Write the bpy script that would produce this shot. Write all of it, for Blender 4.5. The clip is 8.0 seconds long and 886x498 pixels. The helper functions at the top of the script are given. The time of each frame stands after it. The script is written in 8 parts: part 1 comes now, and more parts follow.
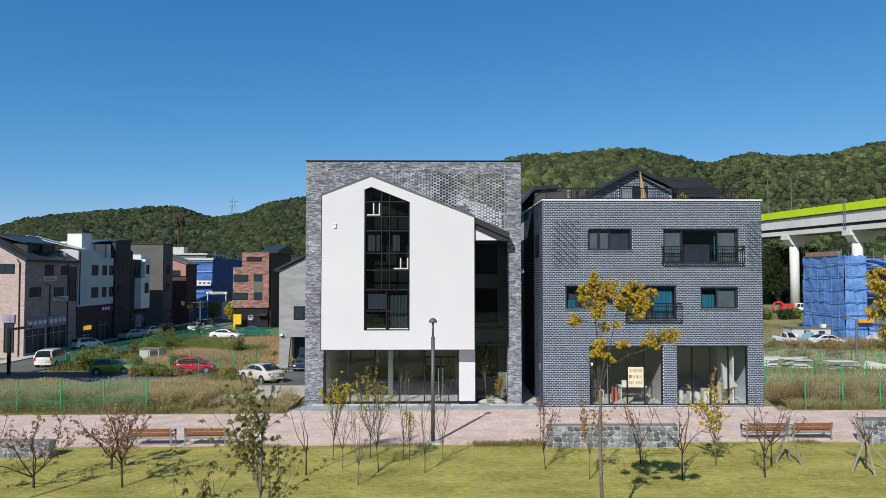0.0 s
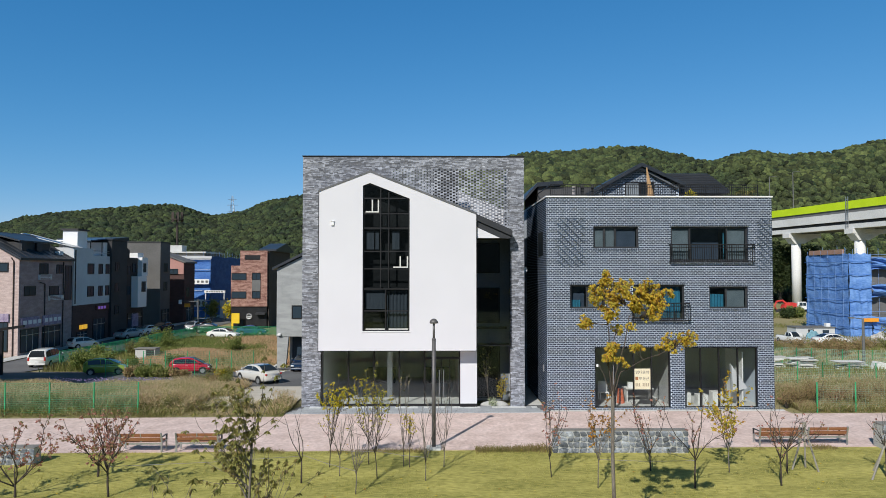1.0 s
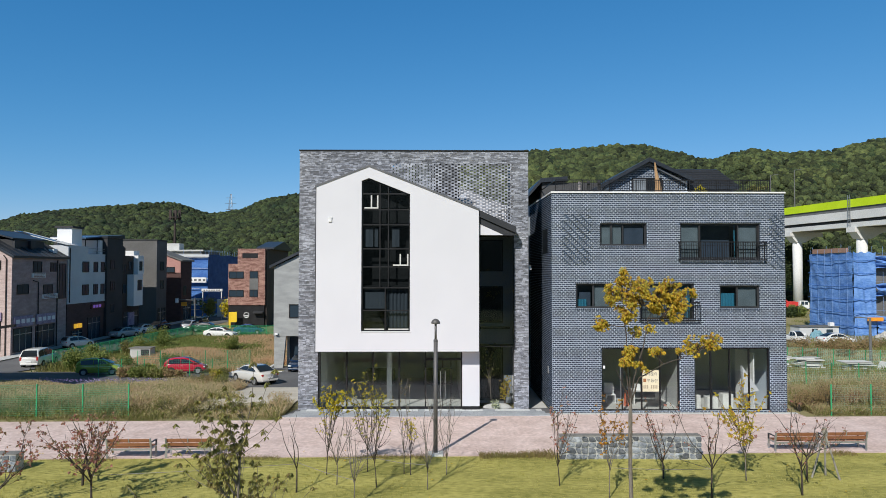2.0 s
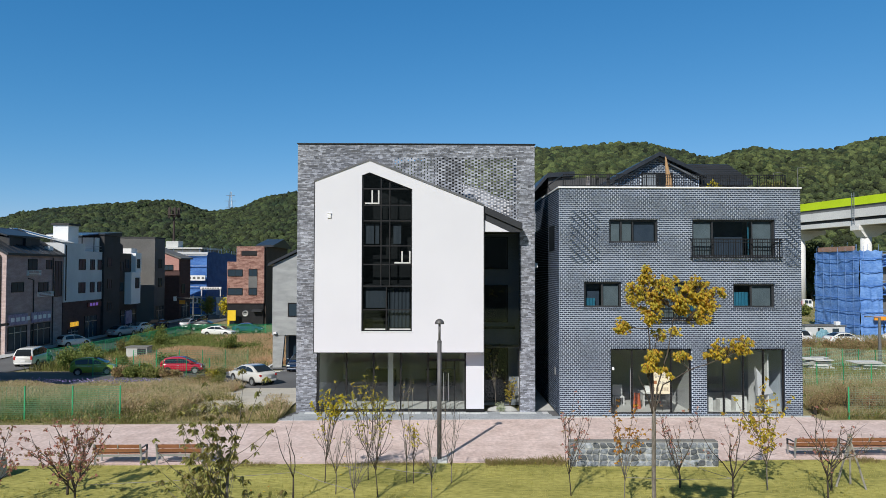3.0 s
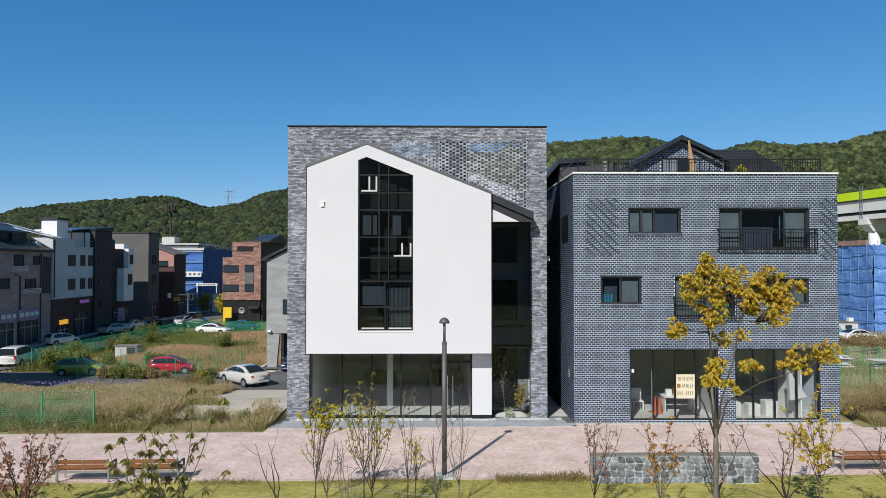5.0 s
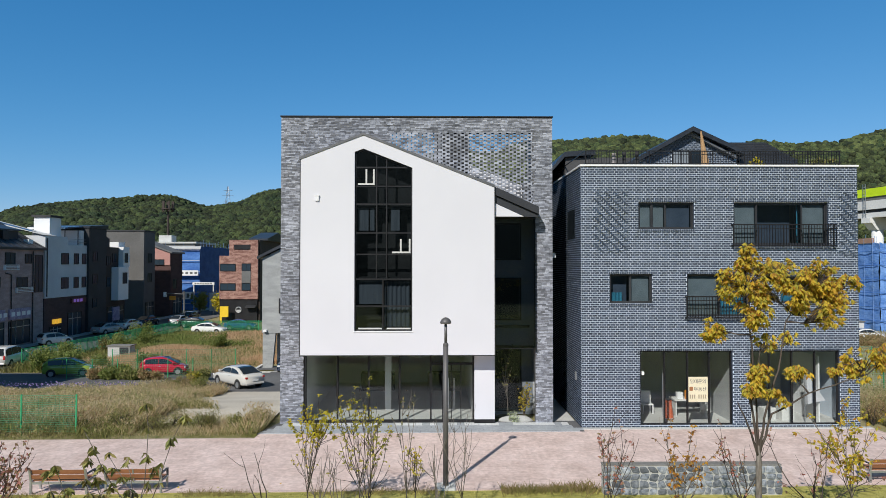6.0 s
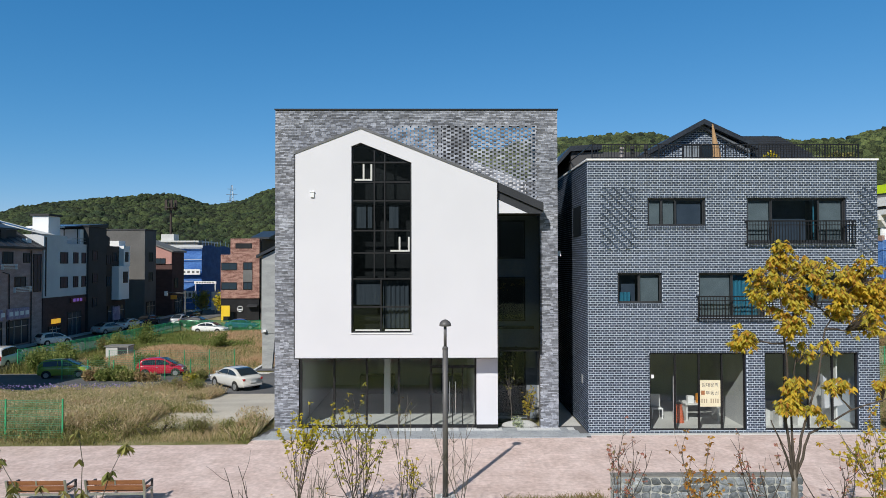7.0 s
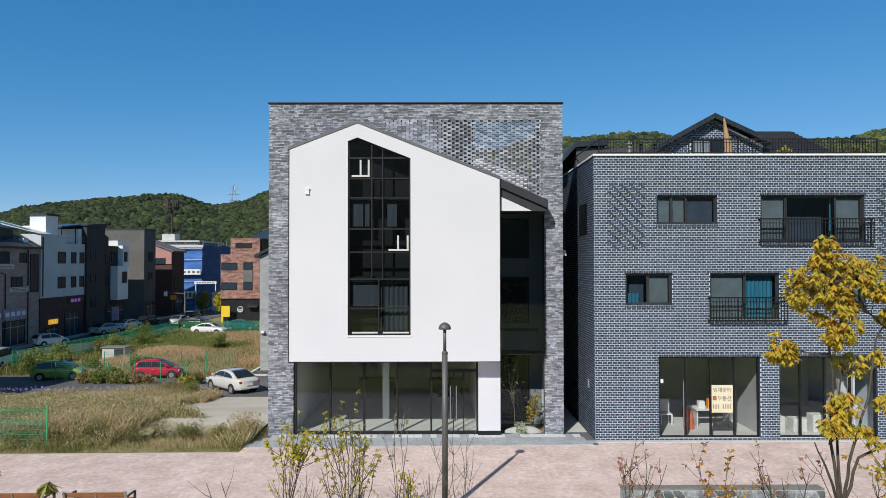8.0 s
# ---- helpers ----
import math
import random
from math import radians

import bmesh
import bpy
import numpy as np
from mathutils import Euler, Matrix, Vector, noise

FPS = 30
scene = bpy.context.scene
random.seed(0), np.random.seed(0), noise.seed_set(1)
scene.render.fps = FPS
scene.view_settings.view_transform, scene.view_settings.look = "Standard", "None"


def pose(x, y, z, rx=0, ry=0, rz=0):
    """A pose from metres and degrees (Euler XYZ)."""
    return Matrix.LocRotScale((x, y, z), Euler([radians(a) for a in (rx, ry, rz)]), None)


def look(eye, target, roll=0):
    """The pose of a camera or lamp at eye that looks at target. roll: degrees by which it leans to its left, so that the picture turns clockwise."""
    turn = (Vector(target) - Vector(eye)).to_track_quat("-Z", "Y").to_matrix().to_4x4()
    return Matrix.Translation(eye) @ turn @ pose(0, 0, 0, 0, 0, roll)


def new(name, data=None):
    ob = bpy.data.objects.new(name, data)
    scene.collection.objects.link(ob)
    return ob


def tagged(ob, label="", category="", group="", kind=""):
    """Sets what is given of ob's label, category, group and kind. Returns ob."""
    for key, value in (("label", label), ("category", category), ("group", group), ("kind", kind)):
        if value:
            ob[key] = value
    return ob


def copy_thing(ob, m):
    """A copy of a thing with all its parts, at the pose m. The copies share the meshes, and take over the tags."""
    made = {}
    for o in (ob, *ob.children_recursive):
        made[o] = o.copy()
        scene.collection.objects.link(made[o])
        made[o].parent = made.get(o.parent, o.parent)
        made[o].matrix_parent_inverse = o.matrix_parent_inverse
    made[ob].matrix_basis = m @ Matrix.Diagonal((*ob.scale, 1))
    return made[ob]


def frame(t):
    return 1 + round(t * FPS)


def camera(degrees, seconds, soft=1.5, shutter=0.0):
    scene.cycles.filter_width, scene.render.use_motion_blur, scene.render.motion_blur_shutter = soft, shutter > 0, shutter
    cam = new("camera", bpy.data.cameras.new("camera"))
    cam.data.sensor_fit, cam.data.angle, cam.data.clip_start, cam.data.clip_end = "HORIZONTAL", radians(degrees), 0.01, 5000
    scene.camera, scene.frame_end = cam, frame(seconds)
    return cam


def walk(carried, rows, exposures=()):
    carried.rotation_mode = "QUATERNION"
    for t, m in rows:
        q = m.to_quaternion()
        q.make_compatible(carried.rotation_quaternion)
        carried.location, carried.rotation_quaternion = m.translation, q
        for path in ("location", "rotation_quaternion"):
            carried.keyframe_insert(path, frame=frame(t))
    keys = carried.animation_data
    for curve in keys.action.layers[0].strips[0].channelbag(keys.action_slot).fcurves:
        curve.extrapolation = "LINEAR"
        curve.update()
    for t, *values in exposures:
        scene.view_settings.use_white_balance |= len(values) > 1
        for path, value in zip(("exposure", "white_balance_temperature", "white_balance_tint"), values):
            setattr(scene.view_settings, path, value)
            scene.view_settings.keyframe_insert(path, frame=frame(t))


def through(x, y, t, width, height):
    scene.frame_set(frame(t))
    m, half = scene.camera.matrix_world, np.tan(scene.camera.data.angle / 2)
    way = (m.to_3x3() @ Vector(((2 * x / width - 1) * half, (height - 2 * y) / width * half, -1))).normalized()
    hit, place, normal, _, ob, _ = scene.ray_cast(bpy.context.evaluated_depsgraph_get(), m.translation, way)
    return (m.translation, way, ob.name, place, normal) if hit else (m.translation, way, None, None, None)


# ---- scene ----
cam = camera(68.3, 8.0, 0.8)
PATH = [
    (0, (0.231, -1.431, 7.202), (0.253, 0.568, 7.274), 0.0),
    (0.5, (0.211, -0.895, 7.237), (0.235, 1.104, 7.304), -0.1),
    (1, (0.177, -0.39, 7.222), (0.2, 1.609, 7.289), 0.0),
    (1.5, (0.119, 0.172, 7.212), (0.145, 2.171, 7.277), 0.0),
    (3, (-0.084, 1.936, 7.184), (-0.058, 3.935, 7.241), 0.1),
    (3.5, (-0.152, 2.527, 7.193), (-0.125, 4.526, 7.246), -0.0),
    (4, (-0.184, 3.21, 7.149), (-0.158, 5.209, 7.2), -0.0),
    (4.5, (-0.193, 3.907, 7.1), (-0.168, 5.907, 7.148), -0.0),
    (6, (-0.261, 6.033, 6.963), (-0.233, 8.033, 7.006), -0.0),
    (6.5, (-0.155, 6.59, 6.942), (-0.134, 8.59, 6.983), -0.1),
    (7, (-0.095, 7.151, 6.981), (-0.08, 9.15, 7.019), -0.1),
    (7.5, (-0.051, 7.705, 6.976), (-0.039, 9.704, 7.013), -0.1),
    (8, (0.002, 8.222, 6.967), (0.009, 10.221, 7.005), -0.1),
]
walk(cam, [(t, look(eye, target, roll)) for t, eye, target, roll in PATH])

# ---- world and sun ----
SUN_TO = Vector((-0.43, -0.90, 0.79)).normalized()      # direction towards the sun
world = bpy.data.worlds.new("sky")
scene.world = world
world.use_nodes = True
wn = world.node_tree.nodes
sky = wn.new("ShaderNodeTexSky")
sky.sky_type = "NISHITA"
sky.sun_disc = False
sky.sun_elevation = math.asin(SUN_TO.z)
sky.sun_rotation = math.atan2(SUN_TO.x, SUN_TO.y)
sky.altitude = 1500
sky.air_density, sky.dust_density, sky.ozone_density = 1.0, 0.3, 6.0
wn["Background"].inputs["Strength"].default_value = 0.1
wl = world.node_tree.links                               # a clear, deep autumn blue, evened out towards the zenith
split, join = wn.new("ShaderNodeSeparateColor"), wn.new("ShaderNodeCombineColor")
wl.new(sky.outputs[0], split.inputs[0])
for ch, gain, power, level in ((0, 0.497, 1.45, 1.36), (1, 0.271, 0.80, 3.74), (2, 0.155, 0.62, 6.95)):
    up = wn.new("ShaderNodeMath")
    up.operation, up.inputs[1].default_value = "MULTIPLY", gain
    pw = wn.new("ShaderNodeMath")
    pw.operation, pw.inputs[1].default_value = "POWER", power
    lv = wn.new("ShaderNodeMath")
    lv.operation, lv.inputs[1].default_value = "MULTIPLY", level
    wl.new(split.outputs[ch], up.inputs[0])
    wl.new(up.outputs[0], pw.inputs[0])
    wl.new(pw.outputs[0], lv.inputs[0])
    wl.new(lv.outputs[0], join.inputs[ch])
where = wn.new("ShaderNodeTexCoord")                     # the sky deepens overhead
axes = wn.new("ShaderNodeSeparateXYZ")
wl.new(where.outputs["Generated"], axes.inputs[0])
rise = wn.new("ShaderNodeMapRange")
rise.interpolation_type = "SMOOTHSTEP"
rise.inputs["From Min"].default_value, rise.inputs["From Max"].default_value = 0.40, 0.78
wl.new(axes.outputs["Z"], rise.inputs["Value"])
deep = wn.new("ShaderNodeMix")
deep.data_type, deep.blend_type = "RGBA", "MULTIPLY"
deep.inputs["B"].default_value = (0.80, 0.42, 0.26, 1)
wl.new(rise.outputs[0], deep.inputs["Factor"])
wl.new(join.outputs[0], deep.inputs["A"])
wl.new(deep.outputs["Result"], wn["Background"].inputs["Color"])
sun_data = bpy.data.lights.new("sun", "SUN")
sun_data.energy, sun_data.angle, sun_data.color = 4.4, radians(0.53), (1.0, 0.96, 0.89)
sun = new("sun", sun_data)
sun.matrix_world = look(SUN_TO * 100, (0, 0, 0))
scene.view_settings.exposure = 0.0


# ---- mesh helpers ----
class Shape:
    """Gathers vertices and faces for one mesh."""

    def __init__(self):
        self.v, self.f = [], []

    def add(self, verts, faces):
        n = len(self.v)
        self.v.extend(verts)
        self.f.extend([tuple(i + n for i in f) for f in faces])
        return self

    def box(self, x0, x1, y0, y1, z0, z1):
        v = [(x, y, z) for z in (z0, z1) for y in (y0, y1) for x in (x0, x1)]
        return self.add(v, [(0, 2, 3, 1), (4, 5, 7, 6), (0, 1, 5, 4), (2, 6, 7, 3), (0, 4, 6, 2), (1, 3, 7, 5)])

    def prism_y(self, poly, y0, y1):
        """A polygon of (x, z) pushed along y."""
        n = len(poly)
        v = [(x, y0, z) for x, z in poly] + [(x, y1, z) for x, z in poly]
        area = sum(poly[i][0] * poly[(i + 1) % n][1] - poly[(i + 1) % n][0] * poly[i][1] for i in range(n))
        f = [tuple(range(n)), tuple(range(2 * n - 1, n - 1, -1))] + [(i + n, (i + 1) % n + n, (i + 1) % n, i) for i in range(n)]
        if area < 0:
            f = [tuple(reversed(q)) for q in f]
        return self.add(v, f)

    def prism_x(self, poly, x0, x1):
        """A polygon of (y, z) pushed along x."""
        n = len(poly)
        v = [(x0, y, z) for y, z in poly] + [(x1, y, z) for y, z in poly]
        area = sum(poly[i][0] * poly[(i + 1) % n][1] - poly[(i + 1) % n][0] * poly[i][1] for i in range(n))
        f = [tuple(reversed(range(n))), tuple(range(n, 2 * n))] + [(i, (i + 1) % n, (i + 1) % n + n, i + n) for i in range(n)]
        if area < 0:
            f = [tuple(reversed(q)) for q in f]
        return self.add(v, f)

    def prism_z(self, poly, z0, z1):
        n = len(poly)
        v = [(x, y, z0) for x, y in poly] + [(x, y, z1) for x, y in poly]
        area = sum(poly[i][0] * poly[(i + 1) % n][1] - poly[(i + 1) % n][0] * poly[i][1] for i in range(n))
        f = [tuple(reversed(range(n))), tuple(range(n, 2 * n))] + [(i, (i + 1) % n, (i + 1) % n + n, i + n) for i in range(n)]
        if area < 0:
            f = [tuple(reversed(q)) for q in f]
        return self.add(v, f)

    def tube(self, pts, radii, seg=6, cap=True):
        """A round tube through pts."""
        pts = [Vector(p) for p in pts]
        n0 = len(self.v)
        up = Vector((0.13, 0.31, 0.94))
        for i, p in enumerate(pts):
            d = (pts[min(i + 1, len(pts) - 1)] - pts[max(i - 1, 0)]).normalized()
            a = d.cross(up)
            if a.length < 0.05:
                a = d.cross(Vector((1, 0, 0)))
            a.normalize()
            b = d.cross(a)
            for k in range(seg):
                w = 2 * math.pi * k / seg
                self.v.append(tuple(p + (a * math.cos(w) + b * math.sin(w)) * radii[i]))
        for i in range(len(pts) - 1):
            for k in range(seg):
                q = n0 + i * seg
                self.f.append((q + k, q + (k + 1) % seg, q + seg + (k + 1) % seg, q + seg + k))
        if cap:
            self.f.append(tuple(n0 + k for k in reversed(range(seg))))
            self.f.append(tuple(n0 + (len(pts) - 1) * seg + k for k in range(seg)))
        return self

    def mesh(self, name, mat, smooth=False):
        me = bpy.data.meshes.new(name)
        me.from_pydata(self.v, [], self.f)
        me.materials.append(mat)
        if smooth:
            me.shade_smooth()
        me.update()
        return me


def part(name, shape, mat, parent=None, label="", smooth=False, bevel=0.0):
    """One mesh object, under a thing or a part; shape in world metres where the parent stands still."""
    ob = new(name, shape.mesh(name, mat, smooth))
    if parent:
        ob.parent = parent
        shift = Vector((0, 0, 0)) if parent.parent else parent.location
        ob.matrix_parent_inverse = Matrix.Translation(-shift)
    if bevel:
        b = ob.modifiers.new("bevel", "BEVEL")
        b.width, b.segments, b.limit_method = bevel, 2, "ANGLE"
    if mat.name.endswith("_glass") and "car" not in mat.name and "far" not in mat.name:
        ob.visible_shadow = False                        # lets daylight into the rooms
    return tagged(ob, label)


def thing(name, at, label, category, group="", kind=""):
    ob = new(name)
    ob.location = at
    ob.empty_display_size = 0.2
    return tagged(ob, label, category, group, kind)


def setting(name, shape, mat, label="", smooth=False):
    return tagged(new(name, shape.mesh(name, mat, smooth)), label, "", "", "structure")


# ---- materials ----
def surf(name, c1, c2, rough=0.8, coarse=0.5, fine=20.0, bump=0.3, metal=0.0, vary=0.0, source="", depth=0.02, detail=4.0, stretch=(1, 1, 1), contrast=0.25, spec=0.4):
    """A paint, stone, metal or plant surface: two scales of noise between two colours, with fine relief."""
    m = bpy.data.materials.new(name)
    m.use_nodes = True
    nt = m.node_tree
    N, L = nt.nodes, nt.links
    bsdf = N["Principled BSDF"]
    bsdf.inputs["Roughness"].default_value = rough
    bsdf.inputs["Metallic"].default_value = metal
    bsdf.inputs["Specular IOR Level"].default_value = spec
    geo = N.new("ShaderNodeNewGeometry")
    mp = N.new("ShaderNodeMapping")
    mp.inputs["Scale"].default_value = stretch
    L.new(geo.outputs["Position"], mp.inputs["Vector"])
    n1 = N.new("ShaderNodeTexNoise")
    n1.inputs["Scale"].default_value, n1.inputs["Detail"].default_value = coarse, detail
    n2 = N.new("ShaderNodeTexNoise")
    n2.inputs["Scale"].default_value, n2.inputs["Detail"].default_value = fine, 3.0
    for n in (n1, n2):
        L.new(mp.outputs[0], n.inputs["Vector"])
    add = N.new("ShaderNodeMath")
    add.operation = "ADD"
    L.new(n1.outputs[0], add.inputs[0])
    L.new(n2.outputs[0], add.inputs[1])
    rng = N.new("ShaderNodeMapRange")
    rng.inputs["From Min"].default_value, rng.inputs["From Max"].default_value = 1 - contrast, 1 + contrast
    L.new(add.outputs[0], rng.inputs["Value"])
    mix = N.new("ShaderNodeMix")
    mix.data_type = "RGBA"
    mix.inputs["A"].default_value, mix.inputs["B"].default_value = (*c1, 1), (*c2, 1)
    L.new(rng.outputs[0], mix.inputs["Factor"])
    out = mix.outputs["Result"]
    if vary:
        if source == "object":
            r = N.new("ShaderNodeObjectInfo").outputs["Random"]
        else:
            r = geo.outputs["Random Per Island"]
        vr = N.new("ShaderNodeMapRange")
        vr.inputs["To Min"].default_value, vr.inputs["To Max"].default_value = 1 - vary, 1 + vary
        L.new(r, vr.inputs["Value"])
        hsv = N.new("ShaderNodeHueSaturation")
        L.new(vr.outputs[0], hsv.inputs["Value"])
        L.new(out, hsv.inputs["Color"])
        out = hsv.outputs[0]
    L.new(out, bsdf.inputs["Base Color"])
    if bump:
        b = N.new("ShaderNodeBump")
        b.inputs["Strength"].default_value, b.inputs["Distance"].default_value = bump, depth
        L.new(n2.outputs[0], b.inputs["Height"])
        L.new(b.outputs[0], bsdf.inputs["Normal"])
    return m


def leaf_mat(name, cols, rough=0.6, through=0.35, patch=0.0, scale=0.4):
    """Leaves: a ramp of colours by leaf, with light shining through."""
    m = bpy.data.materials.new(name)
    m.use_nodes = True
    N, L = m.node_tree.nodes, m.node_tree.links
    geo = N.new("ShaderNodeNewGeometry")
    ramp = N.new("ShaderNodeValToRGB")
    e = ramp.color_ramp.elements
    e[0].color, e[1].color = (*cols[0], 1), (*cols[-1], 1)
    for i, c in enumerate(cols[1:-1], 1):
        e.new(i / (len(cols) - 1)).color = (*c, 1)
    if patch:                                            # drifts of like colour across the plants
        nz = N.new("ShaderNodeTexNoise")
        nz.inputs["Scale"].default_value, nz.inputs["Detail"].default_value = scale, 4.0
        L.new(geo.outputs["Position"], nz.inputs["Vector"])
        mr = N.new("ShaderNodeMapRange")
        mr.inputs["From Min"].default_value, mr.inputs["From Max"].default_value = 0.3, 0.7
        L.new(nz.outputs[0], mr.inputs["Value"])
        mxv = N.new("ShaderNodeMix")
        mxv.inputs["Factor"].default_value = patch
        L.new(geo.outputs["Random Per Island"], mxv.inputs["A"])
        L.new(mr.outputs[0], mxv.inputs["B"])
        L.new(mxv.outputs["Result"], ramp.inputs[0])
    else:
        L.new(geo.outputs["Random Per Island"], ramp.inputs[0])
    bsdf = N["Principled BSDF"]
    bsdf.inputs["Roughness"].default_value = rough
    bsdf.inputs["Specular IOR Level"].default_value = 0.3
    L.new(ramp.outputs[0], bsdf.inputs["Base Color"])
    tr = N.new("ShaderNodeBsdfTranslucent")
    L.new(ramp.outputs[0], tr.inputs["Color"])
    mx = N.new("ShaderNodeMixShader")
    mx.inputs[0].default_value = through
    L.new(bsdf.outputs[0], mx.inputs[1])
    L.new(tr.outputs[0], mx.inputs[2])
    L.new(mx.outputs[0], N["Material Output"].inputs["Surface"])
    return m


def glass_mat(name, tint, clear=0.5, rough=0.02):
    """A pane: tinted see-through mixed with a mirror sheen."""
    m = bpy.data.materials.new(name)
    m.use_nodes = True
    N, L = m.node_tree.nodes, m.node_tree.links
    N.remove(N["Principled BSDF"])
    t = N.new("ShaderNodeBsdfTransparent")
    t.inputs["Color"].default_value = (*tint, 1)
    g = N.new("ShaderNodeBsdfGlossy")
    g.inputs["Roughness"].default_value = rough
    g.inputs["Color"].default_value = (0.70, 0.86, 0.95, 1)
    fr = N.new("ShaderNodeFresnel")
    fr.inputs["IOR"].default_value = 1.45 + 0.3 * (1 - clear)
    mx = N.new("ShaderNodeMixShader")
    L.new(fr.outputs[0], mx.inputs[0])
    L.new(t.outputs[0], mx.inputs[1])
    L.new(g.outputs[0], mx.inputs[2])
    L.new(mx.outputs[0], N["Material Output"].inputs["Surface"])
    return m


M_WHITE = surf("white_render", (0.64, 0.64, 0.68), (0.685, 0.685, 0.725), 0.85, 0.35, 60, 0.15, depth=0.004)
M_WHITEPAINT = surf("white_paint", (0.74, 0.75, 0.76), (0.82, 0.82, 0.82), 0.6, 0.4, 30, 0.1, depth=0.004)
M_SLATEBRICK = surf("slate_brick", (0.158, 0.168, 0.199), (0.333, 0.35, 0.398), 0.8, 0.8, 9, 0.12, vary=0.55, depth=0.004)
M_SLATEJOINT = surf("slate_joint", (0.10, 0.10, 0.105), (0.16, 0.16, 0.165), 0.9, 1.0, 40, 0.3, depth=0.006)
M_DARKBRICK = surf("dark_brick", (0.031, 0.043, 0.065), (0.059, 0.078, 0.113), 0.65, 1.5, 30, 0.2, vary=0.3, depth=0.004, spec=0.25)
M_DARKBRICKP = surf("dark_brick_piece", (0.031, 0.043, 0.065), (0.059, 0.078, 0.113), 0.65, 1.5, 30, 0.2, vary=0.3, source="object", depth=0.004, spec=0.25)
M_MORTAR = surf("pale_mortar", (0.49, 0.555, 0.64), (0.61, 0.68, 0.77), 0.9, 0.7, 50, 0.3, depth=0.004)
M_BLACK = surf("black_metal", (0.012, 0.012, 0.014), (0.028, 0.028, 0.03), 0.45, 1.0, 40, 0.1, 0.3, depth=0.002)
M_DARKGREY = surf("dark_grey_metal", (0.035, 0.037, 0.042), (0.06, 0.062, 0.068), 0.5, 0.8, 20, 0.1, 0.4, depth=0.003)
M_ROOF = surf("dark_roof_metal", (0.03, 0.036, 0.045), (0.055, 0.062, 0.075), 0.42, 0.5, 10, 0.15, 0.3, depth=0.004)
# near-black interior colour, with the lack of light put in
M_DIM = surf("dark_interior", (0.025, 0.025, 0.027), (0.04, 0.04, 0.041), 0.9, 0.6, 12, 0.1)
M_ROOM = surf("pale_interior", (0.17, 0.175, 0.175), (0.24, 0.245, 0.24), 0.9, 0.6, 12, 0.1)
M_CONC = surf("concrete", (0.46, 0.46, 0.45), (0.60, 0.60, 0.58), 0.9, 0.6, 18, 0.35)
M_GRANITE = surf("grey_granite", (0.29, 0.31, 0.34), (0.44, 0.46, 0.48), 0.75, 1.1, 12, 0.2, vary=0.1)
M_ASPHALT = surf("asphalt", (0.10, 0.10, 0.106), (0.17, 0.17, 0.172), 0.9, 0.25, 40, 0.4)
M_STEEL = surf("galvanised_steel", (0.36, 0.37, 0.38), (0.5, 0.51, 0.52), 0.45, 2.0, 30, 0.1, 0.7, depth=0.002)
G_SHOP = glass_mat("shop_glass", (0.80, 0.85, 0.85), 0.0)
G_DARK = glass_mat("dark_glass", (0.22, 0.26, 0.28), 0.4)
G_BLUE = glass_mat("house_glass", (0.45, 0.55, 0.58), -1.0)

# ---- ground ----
def smooth01(a):
    a = min(max(a, 0.0), 1.0)
    return a * a * (3 - 2 * a)


def ground_z(x, y):
    """Height of the land: level by the park path, falling to the low lots behind."""
    z = -1.5 * smooth01((y - 36) / 14) - 0.75 * smooth01((y - 48) / 20)
    if -7.4 < x < 19 and y < 60:
        keep = 1 - smooth01((y - 47) / 10)
        z *= 1 - keep * smooth01((x + 7.4) / 0.6) * smooth01((19 - x) / 0.8)
    return z


def sheet(poly_x, poly_y, lift, warp=0.0, slant=0.0):
    s = Shape()
    nx, ny = len(poly_x), len(poly_y)
    for y in poly_y:
        for x in poly_x:
            yy = y + slant * x
            s.v.append((x, yy, ground_z(x, yy) + lift + (warp * (noise.noise((x * 0.35, yy * 0.35, 3.1))) if warp else 0)))
    for j in range(ny - 1):
        for i in range(nx - 1):
            q = j * nx + i
            s.f.append((q, q + 1, q + nx + 1, q + nx))
    return s


def steps(a, b, d):
    n = max(1, round(abs(b - a) / d))
    return [a + (b - a) * i / n for i in range(n + 1)]


def lawn_mat():
    m = surf("lawn", (0.215, 0.21, 0.045), (0.485, 0.435, 0.125), 0.95, 0.5, 5, 0.6, depth=0.04, contrast=0.26, detail=7, stretch=(0.7, 1.6, 1))
    return m


M_LAWN = lawn_mat()
M_FIELD = surf("rough_field", (0.20, 0.20, 0.08), (0.34, 0.28, 0.15), 0.95, 0.06, 3, 0.5, depth=0.05)
M_PAVE = surf("pink_paver", (0.53, 0.395, 0.355), (0.79, 0.64, 0.60), 0.85, 0.9, 6.5, 0.1, vary=0.06, depth=0.006, detail=6, contrast=0.3)
M_PAVEJ = surf("paver_joint", (0.50, 0.375, 0.335), (0.70, 0.55, 0.51), 0.95, 0.8, 30, 0.3, depth=0.006)

